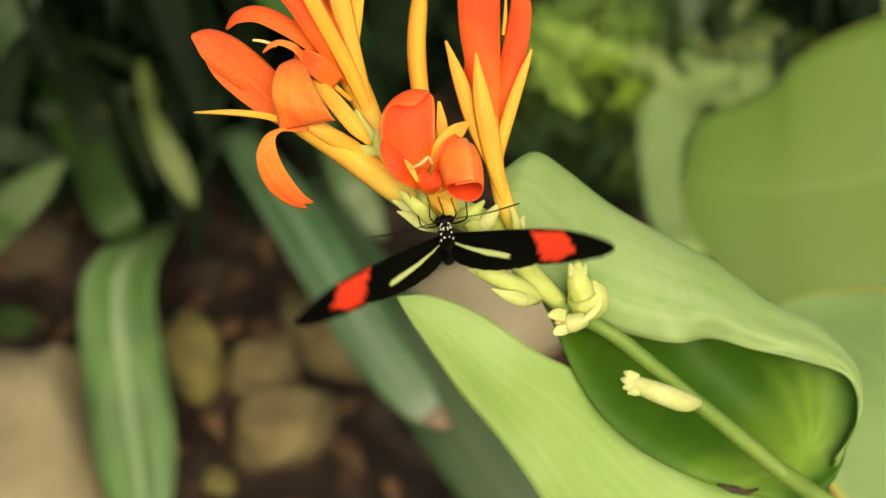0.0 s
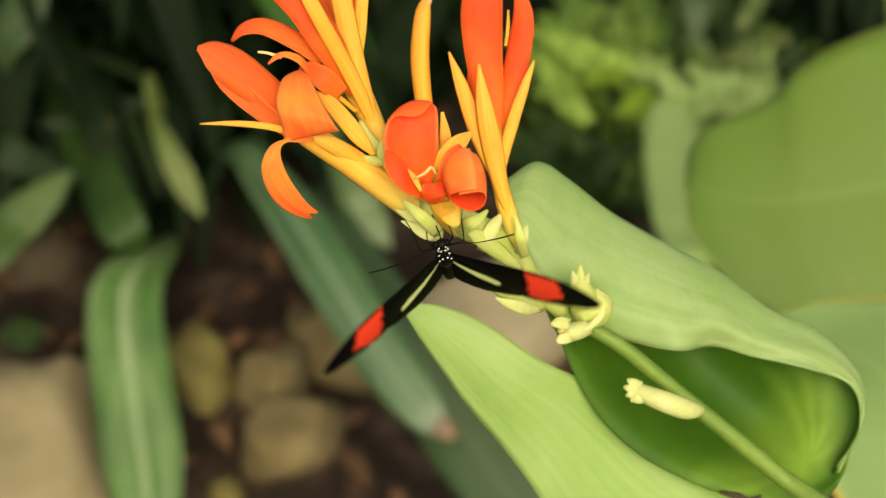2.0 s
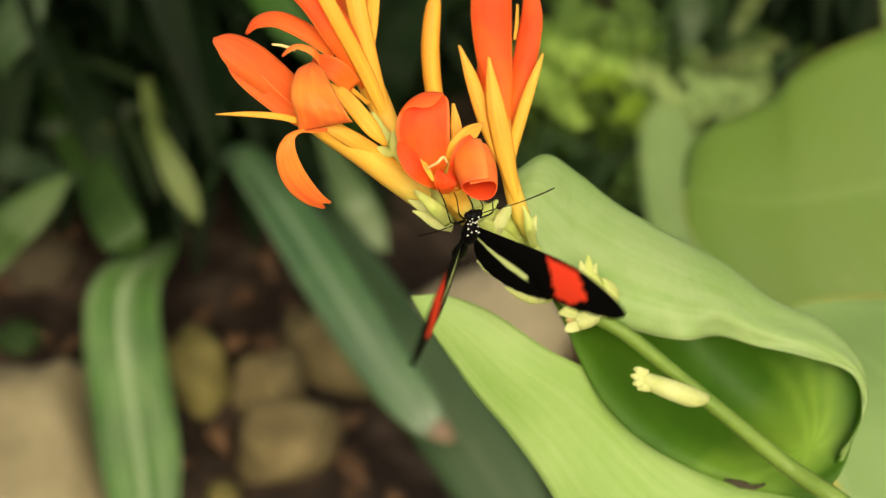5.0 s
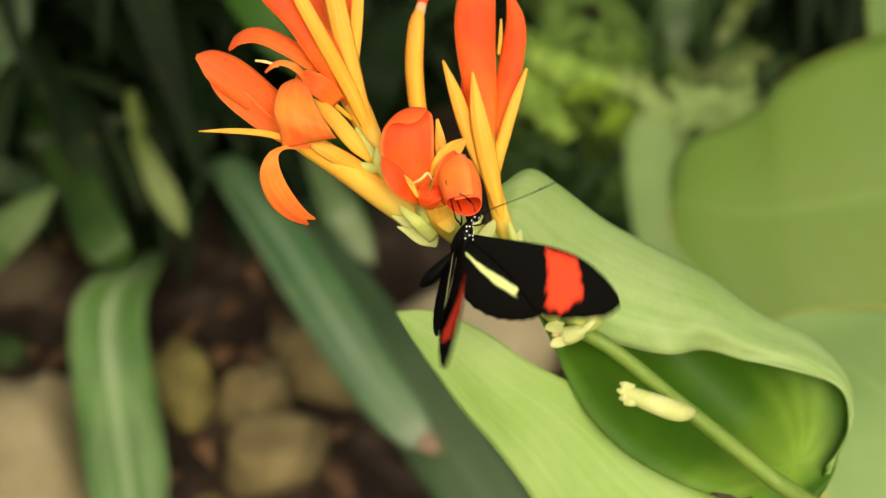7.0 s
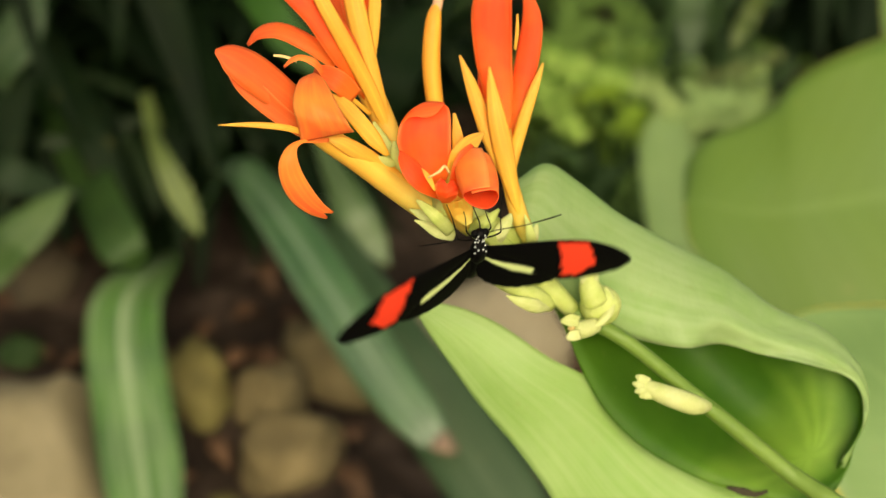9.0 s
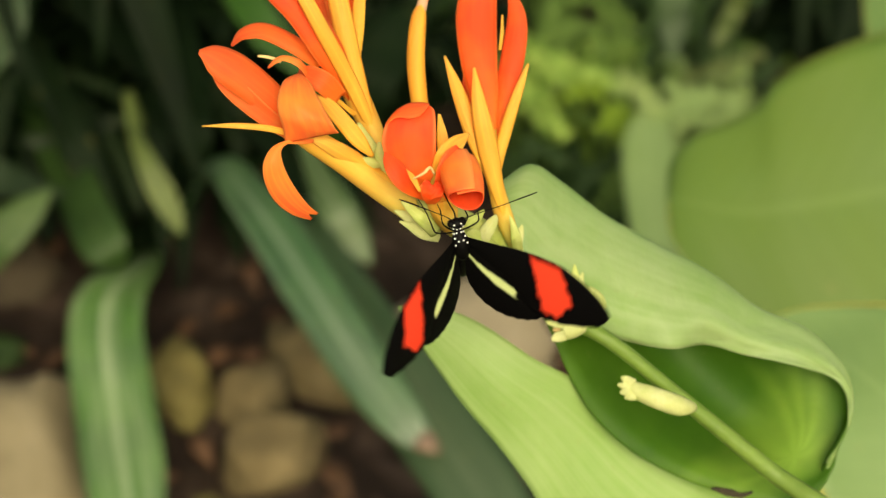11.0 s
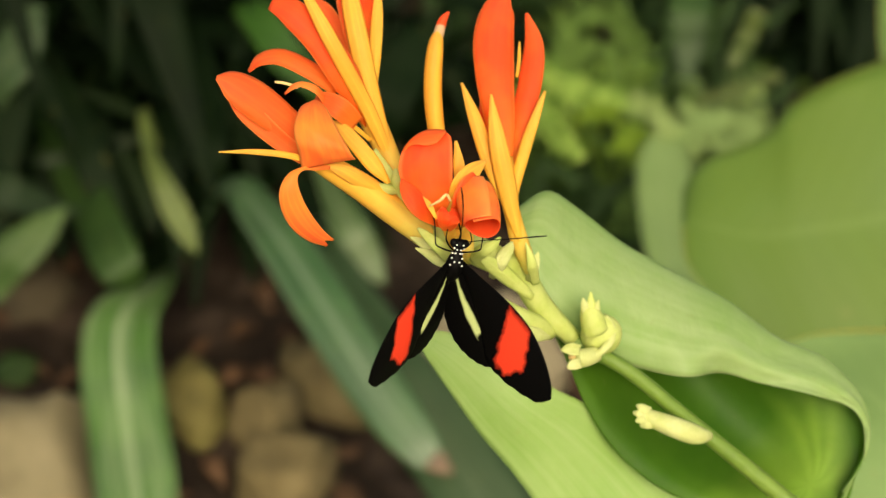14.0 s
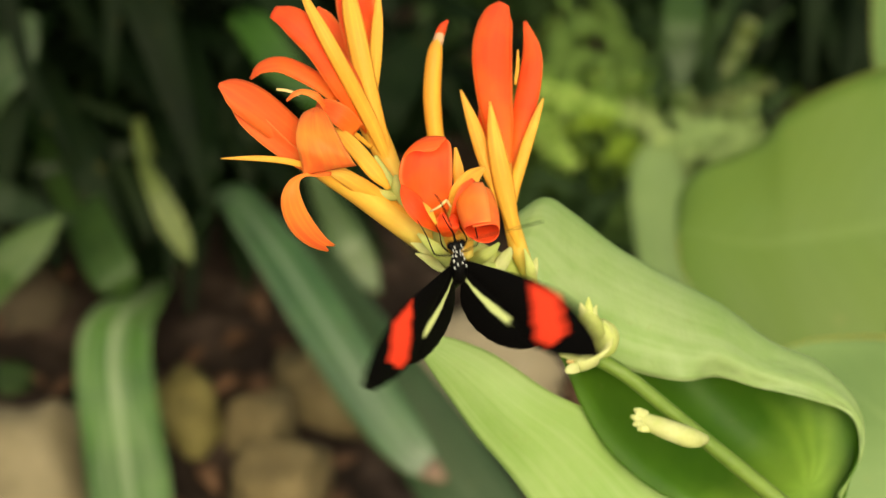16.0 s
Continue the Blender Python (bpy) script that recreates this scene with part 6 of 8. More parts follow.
def motions():
    def stance(x, y, z, turn, lean, roll):
        """The body, from the flower head: its place in millimetres; its turn, backward lean and roll in degrees."""
        m = Matrix((RIGHT, RISE, NEAR)).transposed().to_4x4() @ Matrix.Rotation(radians(-turn), 4, "Z") @ Matrix.Rotation(radians(lean), 4, "X") @ Matrix.Rotation(radians(roll), 4, "Y")
        return Matrix.Translation(V(x, y, z)) @ m

    def beat(side, flap, sweep, twist):
        """A wing on its hinge: raised, swept back and twisted, in degrees."""
        m = Matrix.Rotation(radians(-side * flap), 4, "Y") @ Matrix.Rotation(radians(-side * sweep), 4, "Z") @ Matrix.Rotation(radians(twist), 4, "X")
        return Matrix.Translation((side * 1.6e-3, 1.0e-3, 1.0e-3)) @ m

    walk(fly, [
        (0, stance(0.61, 3.25, 4.50, -8.1, 51.1, 3.8)),
        (0.1, stance(0.26, 2.12, 5.02, -10.1, 49.8, 3.4)),
        (0.2, stance(0.54, 2.48, 5.37, -6.2, 47.4, 6.4)),
        (0.3, stance(0.68, 1.53, 5.22, -4.6, 41.4, 6.3)),
        (0.4, stance(-0.07, 1.27, 5.36, 4.8, 32.7, 23.2)),
        (0.5, stance(0.15, 3.86, 5.72, 2.7, 34.1, 13.0)),
        (0.6, stance(0.22, 0.51, 5.32, -0.3, 34.7, 11.2)),
        (0.7, stance(0.20, -0.13, 4.92, -3.7, 35.7, 11.0)),
        (0.8, stance(-0.47, 0.18, 4.51, 11.0, 41.1, 26.9)),
        (0.9, stance(-0.11, 0.24, 4.16, 7.3, 44.1, 21.0)),
        (1, stance(0.11, 2.25, 4.02, -2.2, 54.0, 7.1)),
        (1.1, stance(-0.34, -0.41, 3.53, -8.3, 55.2, 5.0)),
        (1.2, stance(-0.31, 0.02, 2.84, -11.5, 57.2, 3.3)),
        (1.3, stance(0.32, -0.10, 1.73, -16.9, 54.6, 0.9)),
        (1.4, stance(0.42, -0.08, 0.68, -13.3, 54.6, 0.8)),
        (1.5, stance(-0.18, 1.52, -0.12, -13.3, 60.0, -0.5)),
        (1.6, stance(-0.54, 0.27, -0.43, -18.7, 62.1, -4.0)),
        (1.7, stance(-0.40, 1.07, -0.51, -23.1, 65.5, -11.1)),
        (1.8, stance(-0.37, 1.24, -0.56, -20.5, 64.8, -8.2)),
        (1.9, stance(-0.35, 0.65, -0.54, -13.2, 60.7, 1.4)),
        (2, stance(-0.57, 1.06, -0.37, -14.9, 60.0, -1.5)),
        (2.1, stance(-0.98, -0.14, 0.40, -15.6, 54.9, -1.1)),
        (2.2, stance(-1.34, 0.14, 1.02, -11.7, 57.3, 1.5)),
        (2.3, stance(-1.44, 0.25, 1.48, -11.5, 57.6, 1.7)),
        (2.4, stance(-1.51, -0.15, 1.42, -5.1, 55.0, 10.3)),
        (2.5, stance(-1.47, -0.06, 1.53, -16.8, 60.2, 1.9)),
        (2.6, stance(-0.98, 1.04, 3.00, -14.0, 65.9, -0.0)),
        (2.7, stance(-0.83, 1.51, 4.53, -14.4, 67.8, 0.3)),
        (2.8, stance(-0.74, 1.60, 6.04, -13.9, 70.7, 0.2)),
        (2.9, stance(-0.57, 0.75, 7.60, -12.0, 65.7, 4.9)),
        (3, stance(-0.31, 0.75, 9.27, -12.8, 66.0, 3.0)),
        (3.1, stance(-0.38, -0.18, 9.82, -14.0, 58.8, 4.6)),
        (3.2, stance(-0.26, -0.16, 10.36, -16.0, 60.3, 0.9)),
        (3.3, stance(-0.16, 2.01, 11.01, -7.2, 63.8, 8.2)),
        (3.4, stance(0.03, 1.34, 11.46, -5.8, 59.7, 9.4)),
        (3.5, stance(1.17, 2.58, 11.78, -10.8, 53.1, 6.2)),
        (3.6, stance(0.86, 1.58, 11.64, 1.0, 48.0, 20.4)),
        (3.7, stance(1.86, 1.86, 11.74, -13.9, 42.8, 6.6)),
        (3.8, stance(1.87, 1.88, 11.75, -6.8, 52.5, 10.9)),
        (3.9, stance(1.89, 1.93, 11.78, -5.4, 52.3, 12.5)),
        (4, stance(1.91, 2.02, 11.83, -4.1, 52.1, 14.1)),
        (4.1, stance(1.95, 2.14, 11.89, -2.7, 51.8, 15.7)),
        (4.2, stance(1.99, 2.28, 11.96, -1.4, 51.6, 17.3)),
        (4.3, stance(2.04, 2.45, 12.05, -0.0, 51.4, 18.9)),
        (4.4, stance(2.09, 2.63, 12.14, 1.4, 51.2, 20.4)),
        (4.5, stance(2.15, 2.82, 12.24, 2.7, 51.0, 22.0)),
        (4.6, stance(2.20, 3.02, 12.35, 4.1, 50.8, 23.6)),
        (4.7, stance(2.27, 3.23, 12.46, 5.4, 50.6, 25.2)),
        (4.8, stance(2.33, 3.44, 12.57, 6.8, 50.4, 26.8)),
        (4.9, stance(2.39, 3.65, 12.68, 8.1, 50.2, 28.4)),
        (5, stance(2.45, 3.86, 12.78, 9.5, 50.0, 30.0)),
        (5.1, stance(2.50, 4.05, 12.89, 10.8, 49.8, 31.6)),
        (5.2, stance(2.56, 4.23, 12.98, 12.2, 49.5, 33.1)),
        (5.3, stance(2.61, 4.39, 13.07, 13.5, 49.3, 34.7)),
        (5.4, stance(2.65, 4.53, 13.14, 14.9, 49.1, 36.3)),
        (5.5, stance(2.68, 4.65, 13.20, 16.2, 48.9, 37.9)),
        (5.6, stance(2.71, 4.74, 13.25, 17.6, 48.7, 39.5)),
        (5.7, stance(2.72, 4.80, 13.28, 18.9, 48.5, 41.1)),
        (5.8, stance(2.73, 4.82, 13.29, 21.8, 45.1, 47.8)),
        (5.9, stance(2.98, 4.63, 13.34, 26.2, 47.8, 54.5)),
        (6, stance(4.59, 4.59, 13.50, 23.0, 47.9, 45.8)),
        (6.1, stance(4.57, 2.66, 13.70, 18.2, 46.0, 51.8)),
        (6.2, stance(5.04, 2.93, 13.92, 17.8, 46.0, 50.2)),
        (6.3, stance(5.62, 3.29, 14.11, 17.4, 45.3, 49.2)),
        (6.4, stance(5.55, 3.54, 14.32, 18.0, 44.5, 48.4)),
        (6.5, stance(6.15, 4.67, 14.54, 21.0, 41.2, 48.8)),
        (6.6, stance(5.27, 3.98, 14.94, 20.8, 35.2, 50.2)),
        (6.7, stance(3.56, 3.63, 15.38, 28.2, 29.0, 47.8)),
        (6.8, stance(3.10, 4.17, 15.81, 29.2, 24.2, 49.1)),
        (6.9, stance(3.92, 4.10, 16.21, 25.9, 17.5, 44.2)),
        (7, stance(4.01, 5.36, 16.68, 23.5, 13.6, 52.2)),
        (7.1, stance(3.14, 4.10, 16.07, 11.8, 15.8, 43.6)),
        (7.2, stance(2.91, 4.10, 15.47, 11.6, 21.2, 38.6)),
        (7.3, stance(2.52, 3.07, 14.87, 15.2, 22.5, 40.0)),
        (7.4, stance(2.32, 3.11, 14.29, 20.4, 25.8, 36.8)),
        (7.5, stance(3.43, 5.37, 13.68, 18.3, 29.8, 38.8)),
        (7.6, stance(3.82, 3.55, 14.90, 15.6, 28.4, 32.9)),
        (7.7, stance(3.35, 3.53, 16.13, 11.9, 28.0, 31.8)),
        (7.8, stance(1.87, 3.47, 17.40, 14.9, 31.5, 44.0)),
        (7.9, stance(2.29, 2.76, 18.69, 7.4, 33.3, 39.5)),
        (8, stance(3.43, 3.01, 19.95, 7.6, 34.9, 34.5)),
        (8.1, stance(3.78, 0.97, 15.44, 2.8, 34.8, 33.9)),
        (8.2, stance(3.83, 0.85, 11.17, -5.6, 41.9, 16.1)),
        (8.3, stance(4.15, 1.34, 6.69, -8.1, 40.2, 12.8)),
        (8.4, stance(3.74, 1.61, 2.28, -7.9, 41.1, 11.6)),
        (8.5, stance(3.93, 2.20, -2.11, 6.3, 40.4, 20.9)),
        (8.6, stance(2.26, -0.16, -1.14, 10.3, 34.6, 34.5)),
        (8.7, stance(2.51, -0.43, 0.01, 10.2, 36.7, 33.7)),
        (8.8, stance(3.00, -0.93, 1.19, 10.5, 39.7, 33.9)),
        (8.9, stance(3.09, -0.94, 2.37, 5.2, 42.4, 28.6)),
        (9, stance(4.08, 1.92, 3.61, 5.5, 48.0, 19.4)),
        (9.1, stance(4.36, 0.71, 6.50, -10.0, 45.1, 10.6)),
        (9.2, stance(4.50, 0.85, 9.57, -9.6, 43.0, 11.4)),
        (9.3, stance(4.33, 1.93, 12.42, -3.5, 33.7, 26.0)),
        (9.4, stance(3.03, 3.01, 15.40, -0.6, 30.9, 28.6)),
        (9.5, stance(2.62, 4.58, 18.42, -6.2, 28.7, 15.2)),
        (9.6, stance(3.04, 3.41, 17.98, -8.2, 26.7, 10.4)),
        (9.7, stance(2.62, 3.52, 17.62, -4.3, 29.5, 12.5)),
        (9.8, stance(2.63, 3.52, 17.57, -7.3, 29.8, 13.5)),
        (9.9, stance(2.64, 3.51, 17.41, -7.6, 30.1, 12.9)),
        (10, stance(2.67, 3.50, 17.15, -8.0, 30.4, 12.4)),
        (10.1, stance(2.71, 3.49, 16.82, -8.3, 30.8, 11.8)),
        (10.2, stance(2.76, 3.48, 16.41, -8.7, 31.1, 11.2)),
        (10.3, stance(2.82, 3.46, 15.95, -9.0, 31.5, 10.7)),
        (10.4, stance(2.88, 3.44, 15.43, -9.4, 31.8, 10.1)),
        (10.5, stance(2.95, 3.42, 14.88, -9.7, 32.1, 9.5)),
        (10.6, stance(3.02, 3.40, 14.30, -10.1, 32.5, 9.0)),
        (10.7, stance(3.09, 3.38, 13.70, -10.4, 32.8, 8.4)),
        (10.8, stance(3.16, 3.36, 13.10, -10.8, 33.2, 7.8)),
        (10.9, stance(3.23, 3.34, 12.50, -11.1, 33.5, 7.3)),
        (11, stance(3.30, 3.31, 11.92, -11.5, 33.8, 6.7)),
        (11.1, stance(3.37, 3.29, 11.37, -11.8, 34.2, 6.2)),
        (11.2, stance(3.43, 3.28, 10.86, -12.1, 34.5, 5.6)),
        (11.3, stance(3.49, 3.26, 10.39, -12.5, 34.9, 5.0)),
        (11.4, stance(3.54, 3.24, 9.98, -12.8, 35.2, 4.5)),
        (11.5, stance(3.58, 3.23, 9.65, -13.2, 35.5, 3.9)),
        (11.6, stance(3.61, 3.22, 9.40, -13.5, 35.9, 3.3)),
        (11.7, stance(3.62, 3.22, 9.24, -13.9, 36.2, 2.8)),
        (11.8, stance(3.63, 3.22, 9.18, -15.4, 37.4, 1.4)),
        (11.9, stance(0.00, 0.34, 8.68, -10.8, 31.4, -6.8)),
        (12, stance(0.12, 4.71, 8.37, -14.9, 37.2, 1.1)),
        (12.1, stance(-1.10, 4.23, 10.76, -13.1, 37.2, -2.0)),
        (12.2, stance(-1.68, 3.62, 13.17, -5.3, 35.8, 2.1)),
        (12.3, stance(-0.62, 3.60, 15.60, -9.0, 30.3, -0.1)),
        (12.4, stance(-1.16, 4.41, 18.15, -10.5, 32.5, -1.9)),
        (12.5, stance(-0.28, 4.90, 20.69, -9.3, 36.9, -0.4)),
        (12.6, stance(0.10, 3.48, 19.49, -9.0, 35.3, -0.2)),
        (12.7, stance(-0.77, 3.67, 18.27, -6.2, 31.6, -1.0)),
        (12.8, stance(-1.19, 3.48, 17.05, -6.8, 28.8, -3.1)),
        (12.9, stance(-1.42, 3.77, 15.81, -6.8, 25.1, -3.4)),
        (13, stance(-0.56, 5.90, 14.71, -6.8, 27.7, -4.3)),
        (13.1, stance(-0.78, 4.66, 15.11, -3.6, 27.5, -1.1)),
        (13.2, stance(-0.67, 4.38, 15.53, -2.1, 28.7, -0.4)),
        (13.3, stance(-1.27, 4.34, 15.95, -0.6, 30.0, 4.3)),
        (13.4, stance(-1.48, 4.02, 16.34, 2.2, 28.3, 4.1)),
        (13.5, stance(-1.19, 4.80, 16.78, 6.2, 31.2, 6.3)),
        (13.6, stance(-1.80, 2.46, 15.78, 15.3, 30.0, 23.9)),
        (13.7, stance(-1.75, 3.01, 14.87, 16.7, 28.5, 20.3)),
        (13.8, stance(-2.16, 3.15, 13.97, 17.7, 29.4, 22.3)),
        (13.9, stance(-1.52, 2.97, 13.07, 17.3, 29.2, 28.4)),
        (14, stance(-1.39, 4.69, 12.26, 13.4, 31.4, 13.8)),
        (14.1, stance(-1.60, 1.44, 12.20, 8.7, 25.9, 15.2)),
        (14.2, stance(-2.21, 2.06, 12.25, 12.4, 28.1, 10.5)),
        (14.3, stance(-2.11, 3.12, 12.33, 15.3, 31.0, 24.7)),
        (14.4, stance(-1.87, 2.97, 12.39, 16.3, 32.8, 23.6)),
        (14.5, stance(-1.72, 4.30, 12.47, 13.4, 33.5, 20.9)),
        (14.6, stance(-1.89, 3.30, 12.36, 15.4, 31.5, 18.7)),
        (14.7, stance(-1.47, 3.29, 12.29, 12.6, 29.7, 19.4)),
        (14.8, stance(-1.14, 3.36, 12.23, 11.0, 28.9, 19.8)),
        (14.9, stance(-1.96, 3.35, 12.17, 21.1, 32.5, 34.7)),
        (15, stance(-1.69, 3.46, 12.20, 18.3, 34.7, 24.9)),
        (15.1, stance(-0.25, 2.35, 12.50, 9.0, 33.3, 25.3)),
        (15.2, stance(-1.16, 1.95, 12.79, 14.2, 33.8, 24.0)),
        (15.3, stance(-0.77, 2.50, 13.19, 8.4, 34.7, 27.5)),
        (15.4, stance(-1.26, 2.84, 13.51, 14.7, 36.9, 30.1)),
        (15.5, stance(-1.70, 3.97, 13.87, 12.2, 38.0, 24.6)),
        (15.6, stance(-0.53, 2.41, 14.79, 14.4, 36.2, 31.1)),
        (15.7, stance(-1.77, 2.20, 15.76, 15.1, 34.9, 25.5)),
        (15.8, stance(-0.27, 2.04, 16.75, 3.0, 32.1, 24.8)),
        (15.9, stance(-0.21, 2.06, 17.72, 1.7, 30.9, 23.4)),
        (16, stance(-0.65, 5.14, 18.76, -6.6, 31.7, 14.4)),
    ])
    walk(left_fore, [
        (0, beat(-1, 14.8, 11.8, 8.2)),
        (0.1, beat(-1, -4.8, 6.2, 7.2)),
        (0.2, beat(-1, -4.9, 4.7, 6.2)),
        (0.3, beat(-1, -1.8, 13.9, 5.1)),
        (0.4, beat(-1, 25.6, 6.6, 4.1)),
        (0.5, beat(-1, 57.4, 14.9, 3.1)),
        (0.6, beat(-1, 71.1, 13.2, 5.0)),
        (0.7, beat(-1, 63.4, 11.2, 7.0)),
        (0.8, beat(-1, 43.5, 7.5, 8.9)),
        (0.9, beat(-1, 28.8, 5.1, 10.9)),
        (1, beat(-1, 15.3, 11.7, 12.8)),
        (1.1, beat(-1, -4.7, 5.3, 12.5)),
        (1.2, beat(-1, -6.2, 3.5, 12.2)),
        (1.3, beat(-1, -2.3, 10.0, 11.9)),
        (1.4, beat(-1, 8.2, 15.4, 7.5)),
        (1.5, beat(-1, 29.5, 15.2, 7.2)),
        (1.6, beat(-1, 37.3, 21.9, 7.3)),
        (1.7, beat(-1, 44.7, 27.8, 7.3)),
        (1.8, beat(-1, 42.3, 24.9, 7.4)),
        (1.9, beat(-1, 33.9, 18.7, 7.5)),
        (2, beat(-1, 27.8, 15.6, 7.6)),
        (2.1, beat(-1, 3.8, 12.9, 11.3)),
        (2.2, beat(-1, 1.7, 12.7, 10.9)),
        (2.3, beat(-1, 2.3, 16.6, 10.5)),
        (2.4, beat(-1, 9.6, 31.5, 10.2)),
        (2.5, beat(-1, 49.1, 53.6, 9.8)),
        (2.6, beat(-1, 70.5, 50.2, 11.4)),
        (2.7, beat(-1, 78.0, 46.9, 13.0)),
        (2.8, beat(-1, 72.2, 43.9, 14.6)),
        (2.9, beat(-1, 37.4, 36.7, 5.2)),
        (3, beat(-1, 20.7, 28.0, 5.8)),
        (3.1, beat(-1, 1.4, 21.1, 12.0)),
        (3.2, beat(-1, -16.0, 15.1, 16.2)),
        (3.3, beat(-1, -22.1, 4.2, 11.5)),
        (3.4, beat(-1, -21.9, 1.3, 12.6)),
        (3.5, beat(-1, -7.5, 2.8, 13.8)),
        (3.6, beat(-1, 19.0, -6.6, 12.9)),
        (3.7, beat(-1, 55.0, -1.9, 12.0)),
        (3.8, beat(-1, 52.7, -1.9, 11.9)),
        (3.9, beat(-1, 30.2, -1.9, 11.6)),
        (4, beat(-1, 13.8, -1.9, 11.0)),
        (4.1, beat(-1, 13.8, -1.9, 10.3)),
        (4.2, beat(-1, 30.2, -2.0, 9.4)),
        (4.3, beat(-1, 50.5, -2.0, 8.3)),
        (4.4, beat(-1, 59.6, -2.0, 7.2)),
        (4.5, beat(-1, 50.5, -2.0, 5.9)),
        (4.6, beat(-1, 30.2, -2.0, 4.6)),
        (4.7, beat(-1, 13.8, -2.0, 3.3)),
        (4.8, beat(-1, 13.8, -2.0, 2.0)),
        (4.9, beat(-1, 30.2, -2.0, 0.7)),
        (5, beat(-1, 50.5, -2.0, -0.6)),
        (5.1, beat(-1, 59.6, -2.0, -1.9)),
        (5.2, beat(-1, 50.5, -2.0, -3.0)),
        (5.3, beat(-1, 30.2, -2.0, -4.1)),
        (5.4, beat(-1, 13.8, -2.0, -5.0)),
        (5.5, beat(-1, 13.8, -2.0, -5.7)),
        (5.6, beat(-1, 30.2, -2.0, -6.3)),
        (5.7, beat(-1, 51.1, -2.0, -6.6)),
        (5.8, beat(-1, 51.7, -2.0, -6.7)),
        (5.9, beat(-1, 63.8, 0.7, -7.6)),
        (6, beat(-1, 69.9, 1.4, -8.5)),
        (6.1, beat(-1, 36.0, -0.0, -5.4)),
        (6.2, beat(-1, 22.3, 0.6, -2.3)),
        (6.3, beat(-1, 4.3, -2.9, 0.8)),
        (6.4, beat(-1, -0.2, -2.9, 3.9)),
        (6.5, beat(-1, -2.2, 0.7, 7.0)),
        (6.6, beat(-1, 5.7, 2.5, 4.8)),
        (6.7, beat(-1, 25.4, 10.3, 2.7)),
        (6.8, beat(-1, 37.9, 15.9, 0.6)),
        (6.9, beat(-1, 64.7, 18.9, -1.6)),
        (7, beat(-1, 51.7, 25.8, -3.7)),
        (7.1, beat(-1, 19.2, 18.3, -3.0)),
        (7.2, beat(-1, 1.8, 12.2, -2.2)),
        (7.3, beat(-1, 9.9, 12.4, -1.5)),
        (7.4, beat(-1, 28.1, 13.5, -0.7)),
        (7.5, beat(-1, 62.6, 11.7, -0.0)),
        (7.6, beat(-1, 71.6, 8.8, 0.0)),
        (7.7, beat(-1, 62.7, 7.1, 0.1)),
        (7.8, beat(-1, 44.6, 7.8, 0.1)),
        (7.9, beat(-1, 31.6, 7.4, 0.1)),
        (8, beat(-1, 27.6, 7.5, 0.2)),
        (8.1, beat(-1, 4.0, -2.5, 1.9)),
        (8.2, beat(-1, -21.4, 14.4, 3.6)),
        (8.3, beat(-1, -17.7, 21.9, 5.4)),
        (8.4, beat(-1, -10.5, 25.6, 7.1)),
        (8.5, beat(-1, 41.9, 26.3, 8.8)),
        (8.6, beat(-1, 50.5, 14.2, 8.0)),
        (8.7, beat(-1, 50.8, 11.1, 7.3)),
        (8.8, beat(-1, 44.8, 9.3, 6.6)),
        (8.9, beat(-1, 29.8, 6.1, 5.8)),
        (9, beat(-1, 21.4, 8.5, 5.1)),
        (9.1, beat(-1, -11.0, 13.1, 4.7)),
        (9.2, beat(-1, -13.6, 9.6, 4.3)),
        (9.3, beat(-1, 18.5, 4.8, 3.9)),
        (9.4, beat(-1, 32.1, 9.5, 3.5)),
        (9.5, beat(-1, 56.6, 12.5, 3.1)),
        (9.6, beat(-1, 64.0, 11.9, 2.9)),
        (9.7, beat(-1, 68.9, 11.0, 2.7)),
        (9.8, beat(-1, 59.7, 11.0, 2.7)),
        (9.9, beat(-1, 30.2, 10.9, 2.6)),
        (10, beat(-1, 13.8, 10.8, 2.5)),
        (10.1, beat(-1, 13.8, 10.6, 2.3)),
        (10.2, beat(-1, 30.2, 10.4, 2.2)),
        (10.3, beat(-1, 50.5, 10.2, 2.0)),
        (10.4, beat(-1, 59.6, 9.9, 1.7)),
        (10.5, beat(-1, 50.5, 9.6, 1.5)),
        (10.6, beat(-1, 30.2, 9.3, 1.2)),
        (10.7, beat(-1, 13.8, 9.0, 1.0)),
        (10.8, beat(-1, 13.8, 8.7, 0.7)),
        (10.9, beat(-1, 30.2, 8.4, 0.5)),
        (11, beat(-1, 50.5, 8.1, 0.2)),
        (11.1, beat(-1, 59.6, 7.8, -0.0)),
        (11.2, beat(-1, 50.5, 7.5, -0.3)),
        (11.3, beat(-1, 30.2, 7.3, -0.5)),
        (11.4, beat(-1, 13.8, 7.1, -0.6)),
        (11.5, beat(-1, 13.8, 6.9, -0.8)),
        (11.6, beat(-1, 30.2, 6.8, -0.9)),
        (11.7, beat(-1, 56.1, 6.7, -1.0)),
        (11.8, beat(-1, 61.6, 6.7, -1.0)),
        (11.9, beat(-1, 45.4, 1.3, -1.2)),
        (12, beat(-1, 29.2, 4.6, -1.3)),
        (12.1, beat(-1, -3.6, 6.1, -1.5)),
        (12.2, beat(-1, -6.3, 7.8, -1.7)),
        (12.3, beat(-1, 35.2, -2.7, -1.9)),
        (12.4, beat(-1, 45.5, 1.2, -2.1)),
        (12.5, beat(-1, 62.8, 4.1, -2.2)),
        (12.6, beat(-1, 70.7, 5.3, -2.2)),
        (12.7, beat(-1, 56.8, 4.5, -2.2)),
